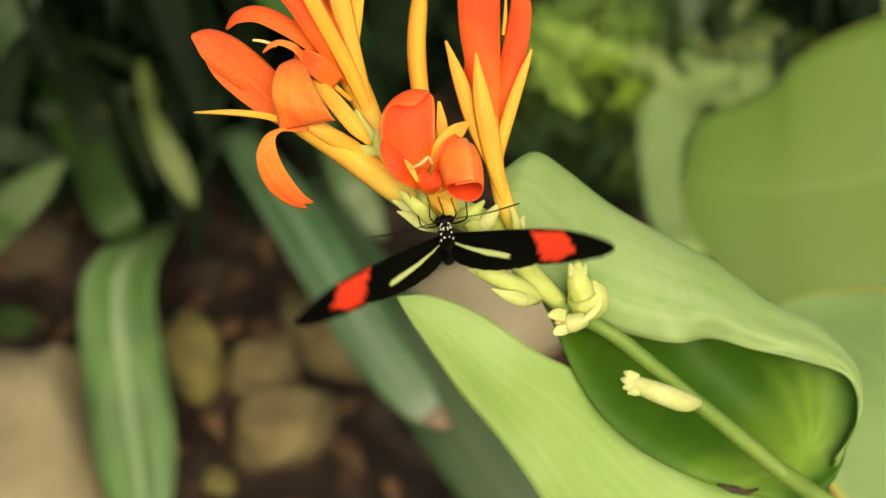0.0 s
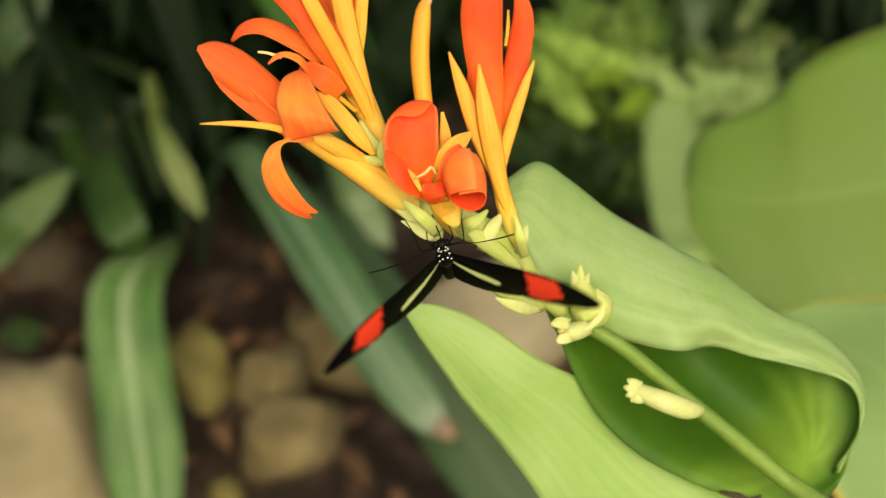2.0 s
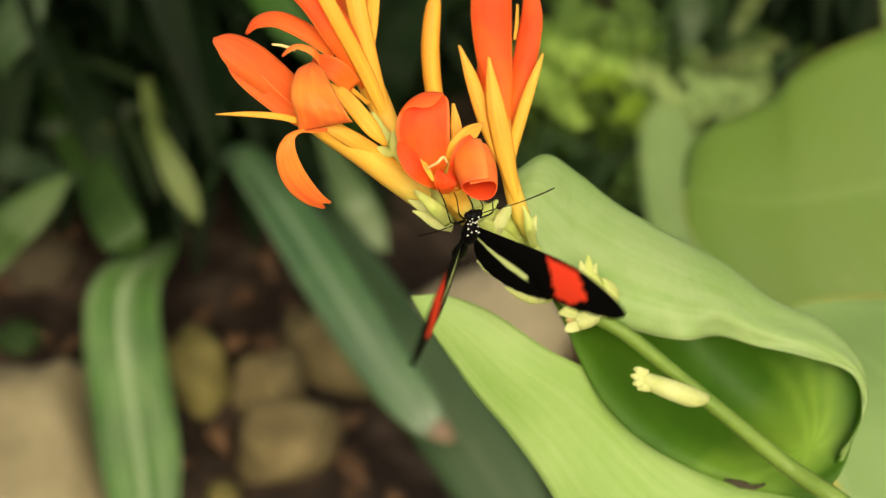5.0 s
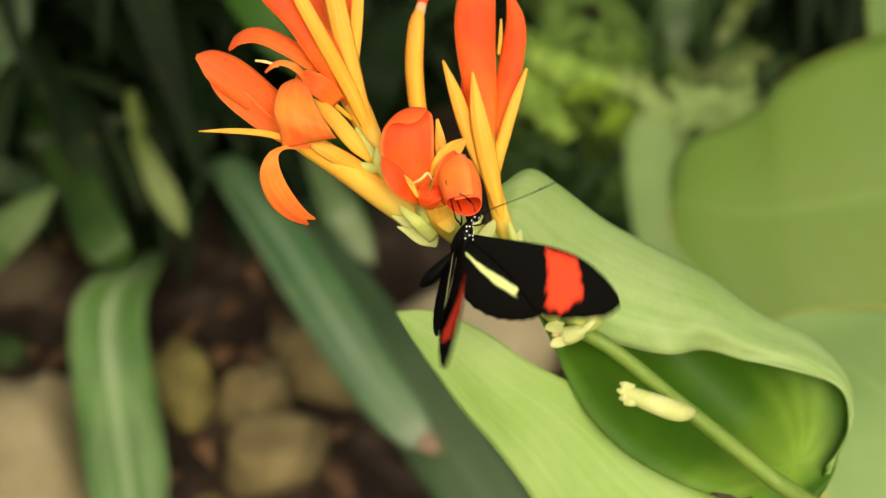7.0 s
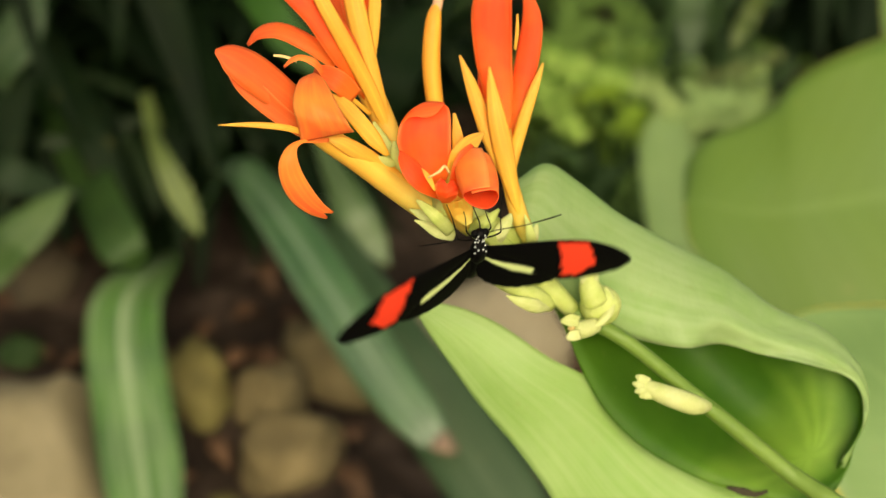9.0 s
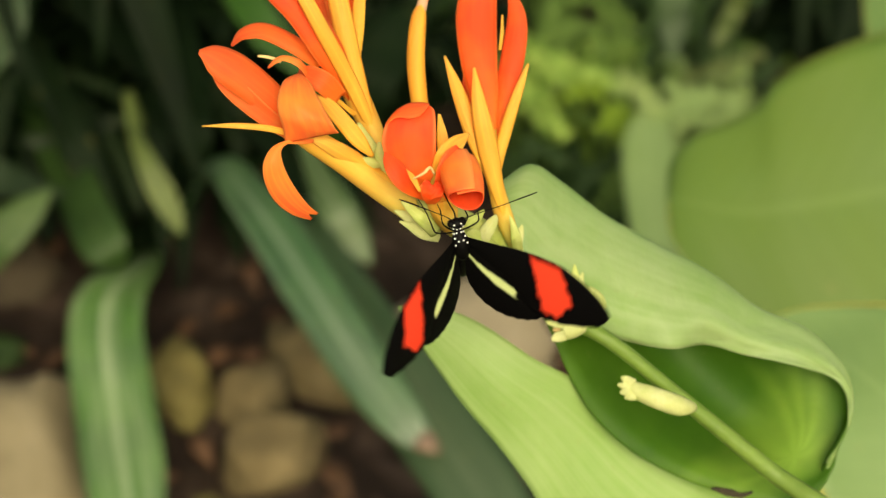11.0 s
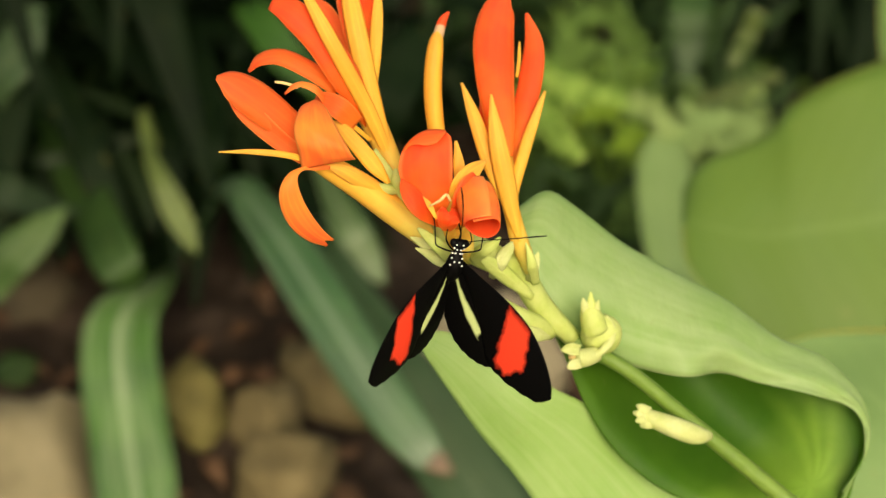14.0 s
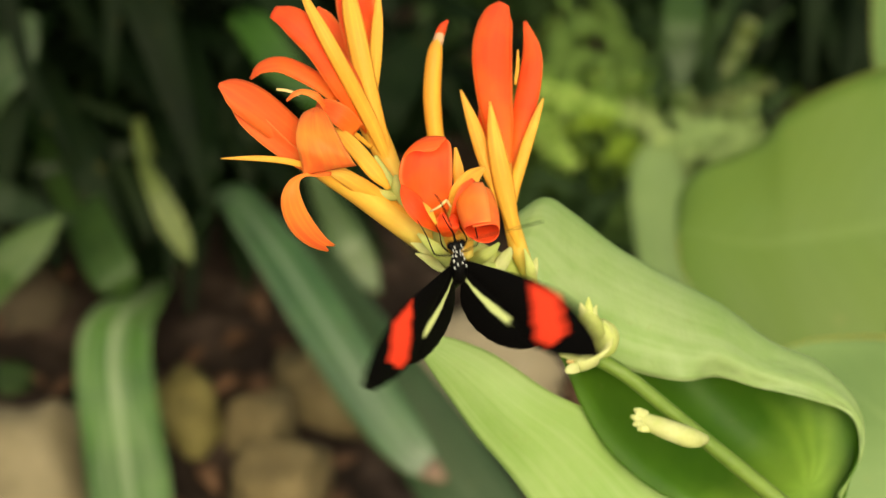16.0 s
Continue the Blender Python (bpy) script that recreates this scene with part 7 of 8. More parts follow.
        (12.8, beat(-1, 45.3, 5.4, -2.2)),
        (12.9, beat(-1, 36.1, 4.7, -2.1)),
        (13, beat(-1, 42.3, 9.9, -2.1)),
        (13.1, beat(-1, 64.6, 9.8, -2.7)),
        (13.2, beat(-1, 73.9, 11.8, -3.3)),
        (13.3, beat(-1, 75.0, 13.1, -3.9)),
        (13.4, beat(-1, 67.4, 12.5, -4.5)),
        (13.5, beat(-1, 50.6, 14.0, -5.1)),
        (13.6, beat(-1, 31.1, 12.6, -5.9)),
        (13.7, beat(-1, 22.6, 9.9, -6.6)),
        (13.8, beat(-1, 30.0, 11.7, -7.3)),
        (13.9, beat(-1, 35.8, 12.2, -8.1)),
        (14, beat(-1, 59.4, 15.2, -8.8)),
        (14.1, beat(-1, 56.6, 11.7, -7.7)),
        (14.2, beat(-1, 46.0, 12.6, -6.5)),
        (14.3, beat(-1, 29.0, 12.6, -5.4)),
        (14.4, beat(-1, 26.2, 14.4, -4.3)),
        (14.5, beat(-1, 36.2, 14.8, -3.1)),
        (14.6, beat(-1, 52.4, 13.1, -3.0)),
        (14.7, beat(-1, 68.5, 12.9, -2.8)),
        (14.8, beat(-1, 68.2, 13.3, -2.7)),
        (14.9, beat(-1, 44.5, 12.9, -2.6)),
        (15, beat(-1, 25.6, 15.5, -2.4)),
        (15.1, beat(-1, 15.2, 8.5, -2.8)),
        (15.2, beat(-1, 11.9, 7.0, -3.2)),
        (15.3, beat(-1, 23.2, 9.0, -3.6)),
        (15.4, beat(-1, 28.0, 11.1, -3.9)),
        (15.5, beat(-1, 36.0, 10.8, -4.3)),
        (15.6, beat(-1, 35.2, 9.6, -3.0)),
        (15.7, beat(-1, 24.6, 9.3, -1.6)),
        (15.8, beat(-1, 20.8, 5.6, -0.3)),
        (15.9, beat(-1, 19.6, 5.3, 1.1)),
        (16, beat(-1, 41.0, 8.4, 2.4)),
    ])
    walk(left_hind, [
        (0, beat(-1, 14.8, 11.8, 8.2)),
        (0.1, beat(-1, -4.8, 6.2, 7.2)),
        (0.2, beat(-1, -4.9, 4.7, 6.2)),
        (0.3, beat(-1, -1.8, 13.9, 5.1)),
        (0.4, beat(-1, 25.6, 6.6, 4.1)),
        (0.5, beat(-1, 57.4, 14.9, 3.1)),
        (0.6, beat(-1, 71.1, 13.2, 5.0)),
        (0.7, beat(-1, 63.4, 11.2, 7.0)),
        (0.8, beat(-1, 43.5, 7.5, 8.9)),
        (0.9, beat(-1, 28.8, 5.1, 10.9)),
        (1, beat(-1, 15.3, 11.7, 12.8)),
        (1.1, beat(-1, -4.7, 5.3, 12.5)),
        (1.2, beat(-1, -6.2, 3.5, 12.2)),
        (1.3, beat(-1, -2.3, 10.0, 11.9)),
        (1.4, beat(-1, 8.2, 15.4, 7.5)),
        (1.5, beat(-1, 29.5, 15.2, 7.2)),
        (1.6, beat(-1, 37.3, 21.9, 7.3)),
        (1.7, beat(-1, 44.7, 27.8, 7.3)),
        (1.8, beat(-1, 42.3, 24.9, 7.4)),
        (1.9, beat(-1, 33.9, 18.7, 7.5)),
        (2, beat(-1, 27.8, 15.6, 7.6)),
        (2.1, beat(-1, 3.8, 12.9, 11.3)),
        (2.2, beat(-1, 1.7, 12.7, 10.9)),
        (2.3, beat(-1, 2.3, 16.6, 10.5)),
        (2.4, beat(-1, 9.6, 31.5, 10.2)),
        (2.5, beat(-1, 49.1, 53.6, 9.8)),
        (2.6, beat(-1, 70.5, 50.2, 11.4)),
        (2.7, beat(-1, 78.0, 46.9, 13.0)),
        (2.8, beat(-1, 72.2, 43.9, 14.6)),
        (2.9, beat(-1, 37.4, 36.7, 5.2)),
        (3, beat(-1, 20.7, 28.0, 5.8)),
        (3.1, beat(-1, 1.4, 21.1, 12.0)),
        (3.2, beat(-1, -16.0, 15.1, 16.2)),
        (3.3, beat(-1, -22.1, 4.2, 11.5)),
        (3.4, beat(-1, -21.9, 1.3, 12.6)),
        (3.5, beat(-1, -7.5, 2.8, 13.8)),
        (3.6, beat(-1, 19.0, -6.6, 12.9)),
        (3.7, beat(-1, 55.0, -1.9, 12.0)),
        (3.8, beat(-1, 52.7, -1.9, 11.9)),
        (3.9, beat(-1, 30.2, -1.9, 11.6)),
        (4, beat(-1, 13.8, -1.9, 11.0)),
        (4.1, beat(-1, 13.8, -1.9, 10.3)),
        (4.2, beat(-1, 30.2, -2.0, 9.4)),
        (4.3, beat(-1, 50.5, -2.0, 8.3)),
        (4.4, beat(-1, 59.6, -2.0, 7.2)),
        (4.5, beat(-1, 50.5, -2.0, 5.9)),
        (4.6, beat(-1, 30.2, -2.0, 4.6)),
        (4.7, beat(-1, 13.8, -2.0, 3.3)),
        (4.8, beat(-1, 13.8, -2.0, 2.0)),
        (4.9, beat(-1, 30.2, -2.0, 0.7)),
        (5, beat(-1, 50.5, -2.0, -0.6)),
        (5.1, beat(-1, 59.6, -2.0, -1.9)),
        (5.2, beat(-1, 50.5, -2.0, -3.0)),
        (5.3, beat(-1, 30.2, -2.0, -4.1)),
        (5.4, beat(-1, 13.8, -2.0, -5.0)),
        (5.5, beat(-1, 13.8, -2.0, -5.7)),
        (5.6, beat(-1, 30.2, -2.0, -6.3)),
        (5.7, beat(-1, 51.1, -2.0, -6.6)),
        (5.8, beat(-1, 51.7, -2.0, -6.7)),
        (5.9, beat(-1, 63.8, 0.7, -7.6)),
        (6, beat(-1, 69.9, 1.4, -8.5)),
        (6.1, beat(-1, 36.0, -0.0, -5.4)),
        (6.2, beat(-1, 22.3, 0.6, -2.3)),
        (6.3, beat(-1, 4.3, -2.9, 0.8)),
        (6.4, beat(-1, -0.2, -2.9, 3.9)),
        (6.5, beat(-1, -2.2, 0.7, 7.0)),
        (6.6, beat(-1, 5.7, 2.5, 4.8)),
        (6.7, beat(-1, 25.4, 10.3, 2.7)),
        (6.8, beat(-1, 37.9, 15.9, 0.6)),
        (6.9, beat(-1, 64.7, 18.9, -1.6)),
        (7, beat(-1, 51.7, 25.8, -3.7)),
        (7.1, beat(-1, 19.2, 18.3, -3.0)),
        (7.2, beat(-1, 1.8, 12.2, -2.2)),
        (7.3, beat(-1, 9.9, 12.4, -1.5)),
        (7.4, beat(-1, 28.1, 13.5, -0.7)),
        (7.5, beat(-1, 62.6, 11.7, -0.0)),
        (7.6, beat(-1, 71.6, 8.8, 0.0)),
        (7.7, beat(-1, 62.7, 7.1, 0.1)),
        (7.8, beat(-1, 44.6, 7.8, 0.1)),
        (7.9, beat(-1, 31.6, 7.4, 0.1)),
        (8, beat(-1, 27.6, 7.5, 0.2)),
        (8.1, beat(-1, 4.0, -2.5, 1.9)),
        (8.2, beat(-1, -21.4, 14.4, 3.6)),
        (8.3, beat(-1, -17.7, 21.9, 5.4)),
        (8.4, beat(-1, -10.5, 25.6, 7.1)),
        (8.5, beat(-1, 41.9, 26.3, 8.8)),
        (8.6, beat(-1, 50.5, 14.2, 8.0)),
        (8.7, beat(-1, 50.8, 11.1, 7.3)),
        (8.8, beat(-1, 44.8, 9.3, 6.6)),
        (8.9, beat(-1, 29.8, 6.1, 5.8)),
        (9, beat(-1, 21.4, 8.5, 5.1)),
        (9.1, beat(-1, -11.0, 13.1, 4.7)),
        (9.2, beat(-1, -13.6, 9.6, 4.3)),
        (9.3, beat(-1, 18.5, 4.8, 3.9)),
        (9.4, beat(-1, 32.1, 9.5, 3.5)),
        (9.5, beat(-1, 56.6, 12.5, 3.1)),
        (9.6, beat(-1, 64.0, 11.9, 2.9)),
        (9.7, beat(-1, 68.9, 11.0, 2.7)),
        (9.8, beat(-1, 59.7, 11.0, 2.7)),
        (9.9, beat(-1, 30.2, 10.9, 2.6)),
        (10, beat(-1, 13.8, 10.8, 2.5)),
        (10.1, beat(-1, 13.8, 10.6, 2.3)),
        (10.2, beat(-1, 30.2, 10.4, 2.2)),
        (10.3, beat(-1, 50.5, 10.2, 2.0)),
        (10.4, beat(-1, 59.6, 9.9, 1.7)),
        (10.5, beat(-1, 50.5, 9.6, 1.5)),
        (10.6, beat(-1, 30.2, 9.3, 1.2)),
        (10.7, beat(-1, 13.8, 9.0, 1.0)),
        (10.8, beat(-1, 13.8, 8.7, 0.7)),
        (10.9, beat(-1, 30.2, 8.4, 0.5)),
        (11, beat(-1, 50.5, 8.1, 0.2)),
        (11.1, beat(-1, 59.6, 7.8, -0.0)),
        (11.2, beat(-1, 50.5, 7.5, -0.3)),
        (11.3, beat(-1, 30.2, 7.3, -0.5)),
        (11.4, beat(-1, 13.8, 7.1, -0.6)),
        (11.5, beat(-1, 13.8, 6.9, -0.8)),
        (11.6, beat(-1, 30.2, 6.8, -0.9)),
        (11.7, beat(-1, 56.1, 6.7, -1.0)),
        (11.8, beat(-1, 61.6, 6.7, -1.0)),
        (11.9, beat(-1, 45.4, 1.3, -1.2)),
        (12, beat(-1, 29.2, 4.6, -1.3)),
        (12.1, beat(-1, -3.6, 6.1, -1.5)),
        (12.2, beat(-1, -6.3, 7.8, -1.7)),
        (12.3, beat(-1, 35.2, -2.7, -1.9)),
        (12.4, beat(-1, 45.5, 1.2, -2.1)),
        (12.5, beat(-1, 62.8, 4.1, -2.2)),
        (12.6, beat(-1, 70.7, 5.3, -2.2)),
        (12.7, beat(-1, 56.8, 4.5, -2.2)),
        (12.8, beat(-1, 45.3, 5.4, -2.2)),
        (12.9, beat(-1, 36.1, 4.7, -2.1)),
        (13, beat(-1, 42.3, 9.9, -2.1)),
        (13.1, beat(-1, 64.6, 9.8, -2.7)),
        (13.2, beat(-1, 73.9, 11.8, -3.3)),
        (13.3, beat(-1, 75.0, 13.1, -3.9)),
        (13.4, beat(-1, 67.4, 12.5, -4.5)),
        (13.5, beat(-1, 50.6, 14.0, -5.1)),
        (13.6, beat(-1, 31.1, 12.6, -5.9)),
        (13.7, beat(-1, 22.6, 9.9, -6.6)),
        (13.8, beat(-1, 30.0, 11.7, -7.3)),
        (13.9, beat(-1, 35.8, 12.2, -8.1)),
        (14, beat(-1, 59.4, 15.2, -8.8)),
        (14.1, beat(-1, 56.6, 11.7, -7.7)),
        (14.2, beat(-1, 46.0, 12.6, -6.5)),
        (14.3, beat(-1, 29.0, 12.6, -5.4)),
        (14.4, beat(-1, 26.2, 14.4, -4.3)),
        (14.5, beat(-1, 36.2, 14.8, -3.1)),
        (14.6, beat(-1, 52.4, 13.1, -3.0)),
        (14.7, beat(-1, 68.5, 12.9, -2.8)),
        (14.8, beat(-1, 68.2, 13.3, -2.7)),
        (14.9, beat(-1, 44.5, 12.9, -2.6)),
        (15, beat(-1, 25.6, 15.5, -2.4)),
        (15.1, beat(-1, 15.2, 8.5, -2.8)),
        (15.2, beat(-1, 11.9, 7.0, -3.2)),
        (15.3, beat(-1, 23.2, 9.0, -3.6)),
        (15.4, beat(-1, 28.0, 11.1, -3.9)),
        (15.5, beat(-1, 36.0, 10.8, -4.3)),
        (15.6, beat(-1, 35.2, 9.6, -3.0)),
        (15.7, beat(-1, 24.6, 9.3, -1.6)),
        (15.8, beat(-1, 20.8, 5.6, -0.3)),
        (15.9, beat(-1, 19.6, 5.3, 1.1)),
        (16, beat(-1, 41.0, 8.4, 2.4)),
    ])
    walk(right_fore, [
        (0, beat(1, 7.6, 13.8, 7.3)),
        (0.1, beat(1, -3.1, 5.7, 5.8)),
        (0.2, beat(1, -4.7, 3.8, 4.3)),
        (0.3, beat(1, 0.6, 13.7, 2.8)),
        (0.4, beat(1, 16.9, 13.9, 1.4)),
        (0.5, beat(1, 50.3, 15.6, -0.1)),
        (0.6, beat(1, 72.0, 12.9, 1.1)),
        (0.7, beat(1, 64.0, 10.5, 2.3)),
        (0.8, beat(1, 31.3, 20.2, 3.6)),
        (0.9, beat(1, 19.4, 17.2, 4.8)),
        (1, beat(1, 7.5, 15.1, 6.1)),
        (1.1, beat(1, -4.5, 7.1, 6.4)),
        (1.2, beat(1, -5.7, 5.7, 6.8)),
        (1.3, beat(1, -0.6, 12.5, 7.1)),
        (1.4, beat(1, 8.4, 22.1, 3.4)),
        (1.5, beat(1, 22.8, 24.0, 3.7)),
        (1.6, beat(1, 38.6, 26.8, 3.8)),
        (1.7, beat(1, 49.7, 25.7, 3.8)),
        (1.8, beat(1, 45.9, 26.8, 3.9)),
        (1.9, beat(1, 31.9, 28.9, 3.9)),
        (2, beat(1, 24.4, 23.5, 4.0)),
        (2.1, beat(1, 4.0, 15.4, 7.3)),
        (2.2, beat(1, 0.2, 12.2, 6.6)),
        (2.3, beat(1, 1.4, 11.9, 5.8)),
        (2.4, beat(1, 2.9, 26.2, 5.1)),
        (2.5, beat(1, 61.1, 35.3, 4.4)),
        (2.6, beat(1, 72.9, 38.1, 5.5)),
        (2.7, beat(1, 79.7, 37.1, -1.4)),
        (2.8, beat(1, 73.7, 37.2, -8.2)),
        (2.9, beat(1, 36.0, 37.8, 2.9)),
        (3, beat(1, 15.6, 31.6, 5.1)),
        (3.1, beat(1, 0.8, 23.4, 10.8)),
        (3.2, beat(1, -13.1, 14.8, 11.5)),
        (3.3, beat(1, -26.0, 8.2, 2.3)),
        (3.4, beat(1, -26.3, 5.4, 9.0)),
        (3.5, beat(1, -12.8, 4.0, 13.7)),
        (3.6, beat(1, 10.0, 5.7, 13.1)),
        (3.7, beat(1, 58.1, -5.3, 12.6)),
        (3.8, beat(1, 54.8, -5.2, 12.5)),
        (3.9, beat(1, 31.3, -4.9, 12.2)),
        (4, beat(1, 15.0, -4.5, 11.9)),
        (4.1, beat(1, 15.0, -3.9, 11.4)),
        (4.2, beat(1, 31.3, -3.2, 10.8)),
        (4.3, beat(1, 51.7, -2.4, 10.1)),
        (4.4, beat(1, 60.7, -1.5, 9.3)),
        (4.5, beat(1, 51.7, -0.6, 8.5)),
        (4.6, beat(1, 31.3, 0.4, 7.7)),
        (4.7, beat(1, 15.0, 1.4, 6.8)),
        (4.8, beat(1, 15.0, 2.4, 5.9)),
        (4.9, beat(1, 31.3, 3.4, 5.0)),
        (5, beat(1, 51.7, 4.4, 4.2)),
        (5.1, beat(1, 60.7, 5.4, 3.4)),
        (5.2, beat(1, 51.7, 6.2, 2.6)),
        (5.3, beat(1, 31.3, 7.0, 1.9)),
        (5.4, beat(1, 15.0, 7.7, 1.3)),
        (5.5, beat(1, 15.0, 8.3, 0.8)),
        (5.6, beat(1, 31.3, 8.7, 0.5)),
        (5.7, beat(1, 49.9, 9.0, 0.2)),
        (5.8, beat(1, 48.1, 9.1, 0.1)),
        (5.9, beat(1, 57.9, 11.1, -0.4)),
        (6, beat(1, 46.0, 7.8, -1.0)),
        (6.1, beat(1, 32.1, 4.9, 0.2)),
        (6.2, beat(1, 20.0, 2.7, 1.4)),
        (6.3, beat(1, 3.6, -2.0, 2.6)),
        (6.4, beat(1, 0.2, -3.6, 3.8)),
        (6.5, beat(1, -14.4, -0.3, 5.0)),
        (6.6, beat(1, 5.4, -2.8, 2.4)),
        (6.7, beat(1, 27.1, 1.6, -0.2)),
        (6.8, beat(1, 39.3, 1.7, -2.8)),
        (6.9, beat(1, 67.3, 0.1, -5.4)),
        (7, beat(1, 41.1, -0.6, -7.9)),
        (7.1, beat(1, 20.3, -7.5, -8.0)),
        (7.2, beat(1, 8.1, -11.5, -8.1)),
        (7.3, beat(1, 13.0, -6.5, -8.2)),
        (7.4, beat(1, 28.3, -1.6, -8.2)),
        (7.5, beat(1, 61.1, -1.4, -8.3)),
        (7.6, beat(1, 72.4, 0.0, -6.7)),
        (7.7, beat(1, 66.9, 1.0, -5.1)),
        (7.8, beat(1, 39.4, 6.9, -3.5)),
        (7.9, beat(1, 28.6, 6.8, -1.9)),
        (8, beat(1, 17.3, 9.7, -0.3)),
        (8.1, beat(1, 3.9, 0.2, 0.3)),
        (8.2, beat(1, -11.1, 5.3, 0.9)),
        (8.3, beat(1, -6.8, 10.7, 1.5)),
        (8.4, beat(1, -0.9, 12.6, 2.0)),
        (8.5, beat(1, 23.6, 18.0, 2.6)),
        (8.6, beat(1, 40.3, 18.8, 3.3)),
        (8.7, beat(1, 41.1, 17.5, 3.9)),
        (8.8, beat(1, 34.7, 16.5, 4.5)),
        (8.9, beat(1, 23.1, 11.6, 5.2)),
        (9, beat(1, 5.2, 11.7, 5.8)),
        (9.1, beat(1, -3.9, 9.9, 3.7)),
        (9.2, beat(1, -8.4, 6.8, 1.6)),
        (9.3, beat(1, 12.2, 9.5, -0.5)),
        (9.4, beat(1, 23.3, 14.6, -2.6)),
        (9.5, beat(1, 64.8, 13.6, -4.7)),
        (9.6, beat(1, 67.5, 10.9, -4.9)),
        (9.7, beat(1, 69.8, 14.7, -5.2)),
        (9.8, beat(1, 60.7, 14.6, -5.2)),
        (9.9, beat(1, 31.3, 14.6, -5.3)),
        (10, beat(1, 15.0, 14.4, -5.4)),
        (10.1, beat(1, 15.0, 14.3, -5.6)),
        (10.2, beat(1, 31.3, 14.0, -5.9)),
        (10.3, beat(1, 51.7, 13.8, -6.1)),
        (10.4, beat(1, 60.7, 13.5, -6.4)),
        (10.5, beat(1, 51.7, 13.2, -6.8)),
        (10.6, beat(1, 31.3, 12.9, -7.1)),
        (10.7, beat(1, 15.0, 12.6, -7.5)),
        (10.8, beat(1, 15.0, 12.3, -7.8)),
        (10.9, beat(1, 31.3, 12.0, -8.2)),
        (11, beat(1, 51.7, 11.7, -8.5)),
        (11.1, beat(1, 60.7, 11.4, -8.8)),
        (11.2, beat(1, 51.7, 11.1, -9.1)),
        (11.3, beat(1, 31.3, 10.9, -9.4)),
        (11.4, beat(1, 15.0, 10.7, -9.7)),
        (11.5, beat(1, 15.0, 10.5, -9.9)),
        (11.6, beat(1, 31.3, 10.4, -10.0)),
        (11.7, beat(1, 57.1, 10.3, -10.1)),
        (11.8, beat(1, 62.5, 10.3, -10.1)),
        (11.9, beat(1, 51.6, 5.9, -10.4)),
        (12, beat(1, 39.2, 10.2, -10.6)),
        (12.1, beat(1, -1.6, 11.0, -9.5)),
        (12.2, beat(1, -7.6, 14.9, -8.4)),
        (12.3, beat(1, 35.5, 1.5, -7.3)),
        (12.4, beat(1, 46.9, 2.6, -6.2)),
        (12.5, beat(1, 65.6, 5.4, -5.1)),
        (12.6, beat(1, 69.9, 6.8, -5.5)),
        (12.7, beat(1, 55.9, 7.4, -5.8)),
        (12.8, beat(1, 45.5, 6.8, -6.2)),
        (12.9, beat(1, 36.0, 5.6, -6.6)),
        (13, beat(1, 42.0, 10.7, -7.0)),
        (13.1, beat(1, 63.7, 11.0, -7.0)),
        (13.2, beat(1, 74.3, 10.8, -7.0)),
        (13.3, beat(1, 73.6, 11.3, -6.9)),
        (13.4, beat(1, 67.6, 10.3, -6.9)),
        (13.5, beat(1, 54.6, 12.5, -6.9)),
        (13.6, beat(1, 19.8, 16.2, -7.3)),
        (13.7, beat(1, 14.7, 14.4, -7.7)),
        (13.8, beat(1, 21.9, 15.9, -8.2)),
        (13.9, beat(1, 24.6, 16.8, -8.6)),
        (14, beat(1, 60.3, 15.2, -9.0)),
        (14.1, beat(1, 57.1, 10.0, -8.8)),
        (14.2, beat(1, 50.9, 9.8, -8.4)),
        (14.3, beat(1, 24.3, 12.9, -8.1)),
        (14.4, beat(1, 23.4, 13.0, -7.8)),
        (14.5, beat(1, 48.3, 11.2, -7.5)),
        (14.6, beat(1, 54.8, 10.8, -6.6)),
        (14.7, beat(1, 71.2, 9.5, -5.8)),
        (14.8, beat(1, 71.4, 8.5, -4.9)),
        (14.9, beat(1, 37.3, 15.8, -4.0)),
        (15, beat(1, 26.0, 14.7, -3.1)),
        (15.1, beat(1, 15.0, 7.5, -3.9)),
        (15.2, beat(1, 12.7, 8.2, -4.6)),
        (15.3, beat(1, 21.0, 8.1, -5.3)),
        (15.4, beat(1, 24.2, 11.5, -6.1)),
        (15.5, beat(1, 53.2, 9.7, -6.8)),
        (15.6, beat(1, 29.5, 12.8, -7.8)),
        (15.7, beat(1, 21.2, 14.2, -8.8)),
        (15.8, beat(1, 16.3, 9.9, -9.9)),
        (15.9, beat(1, 14.8, 11.1, -10.9)),
        (16, beat(1, 57.6, 11.2, -11.9)),
    ])
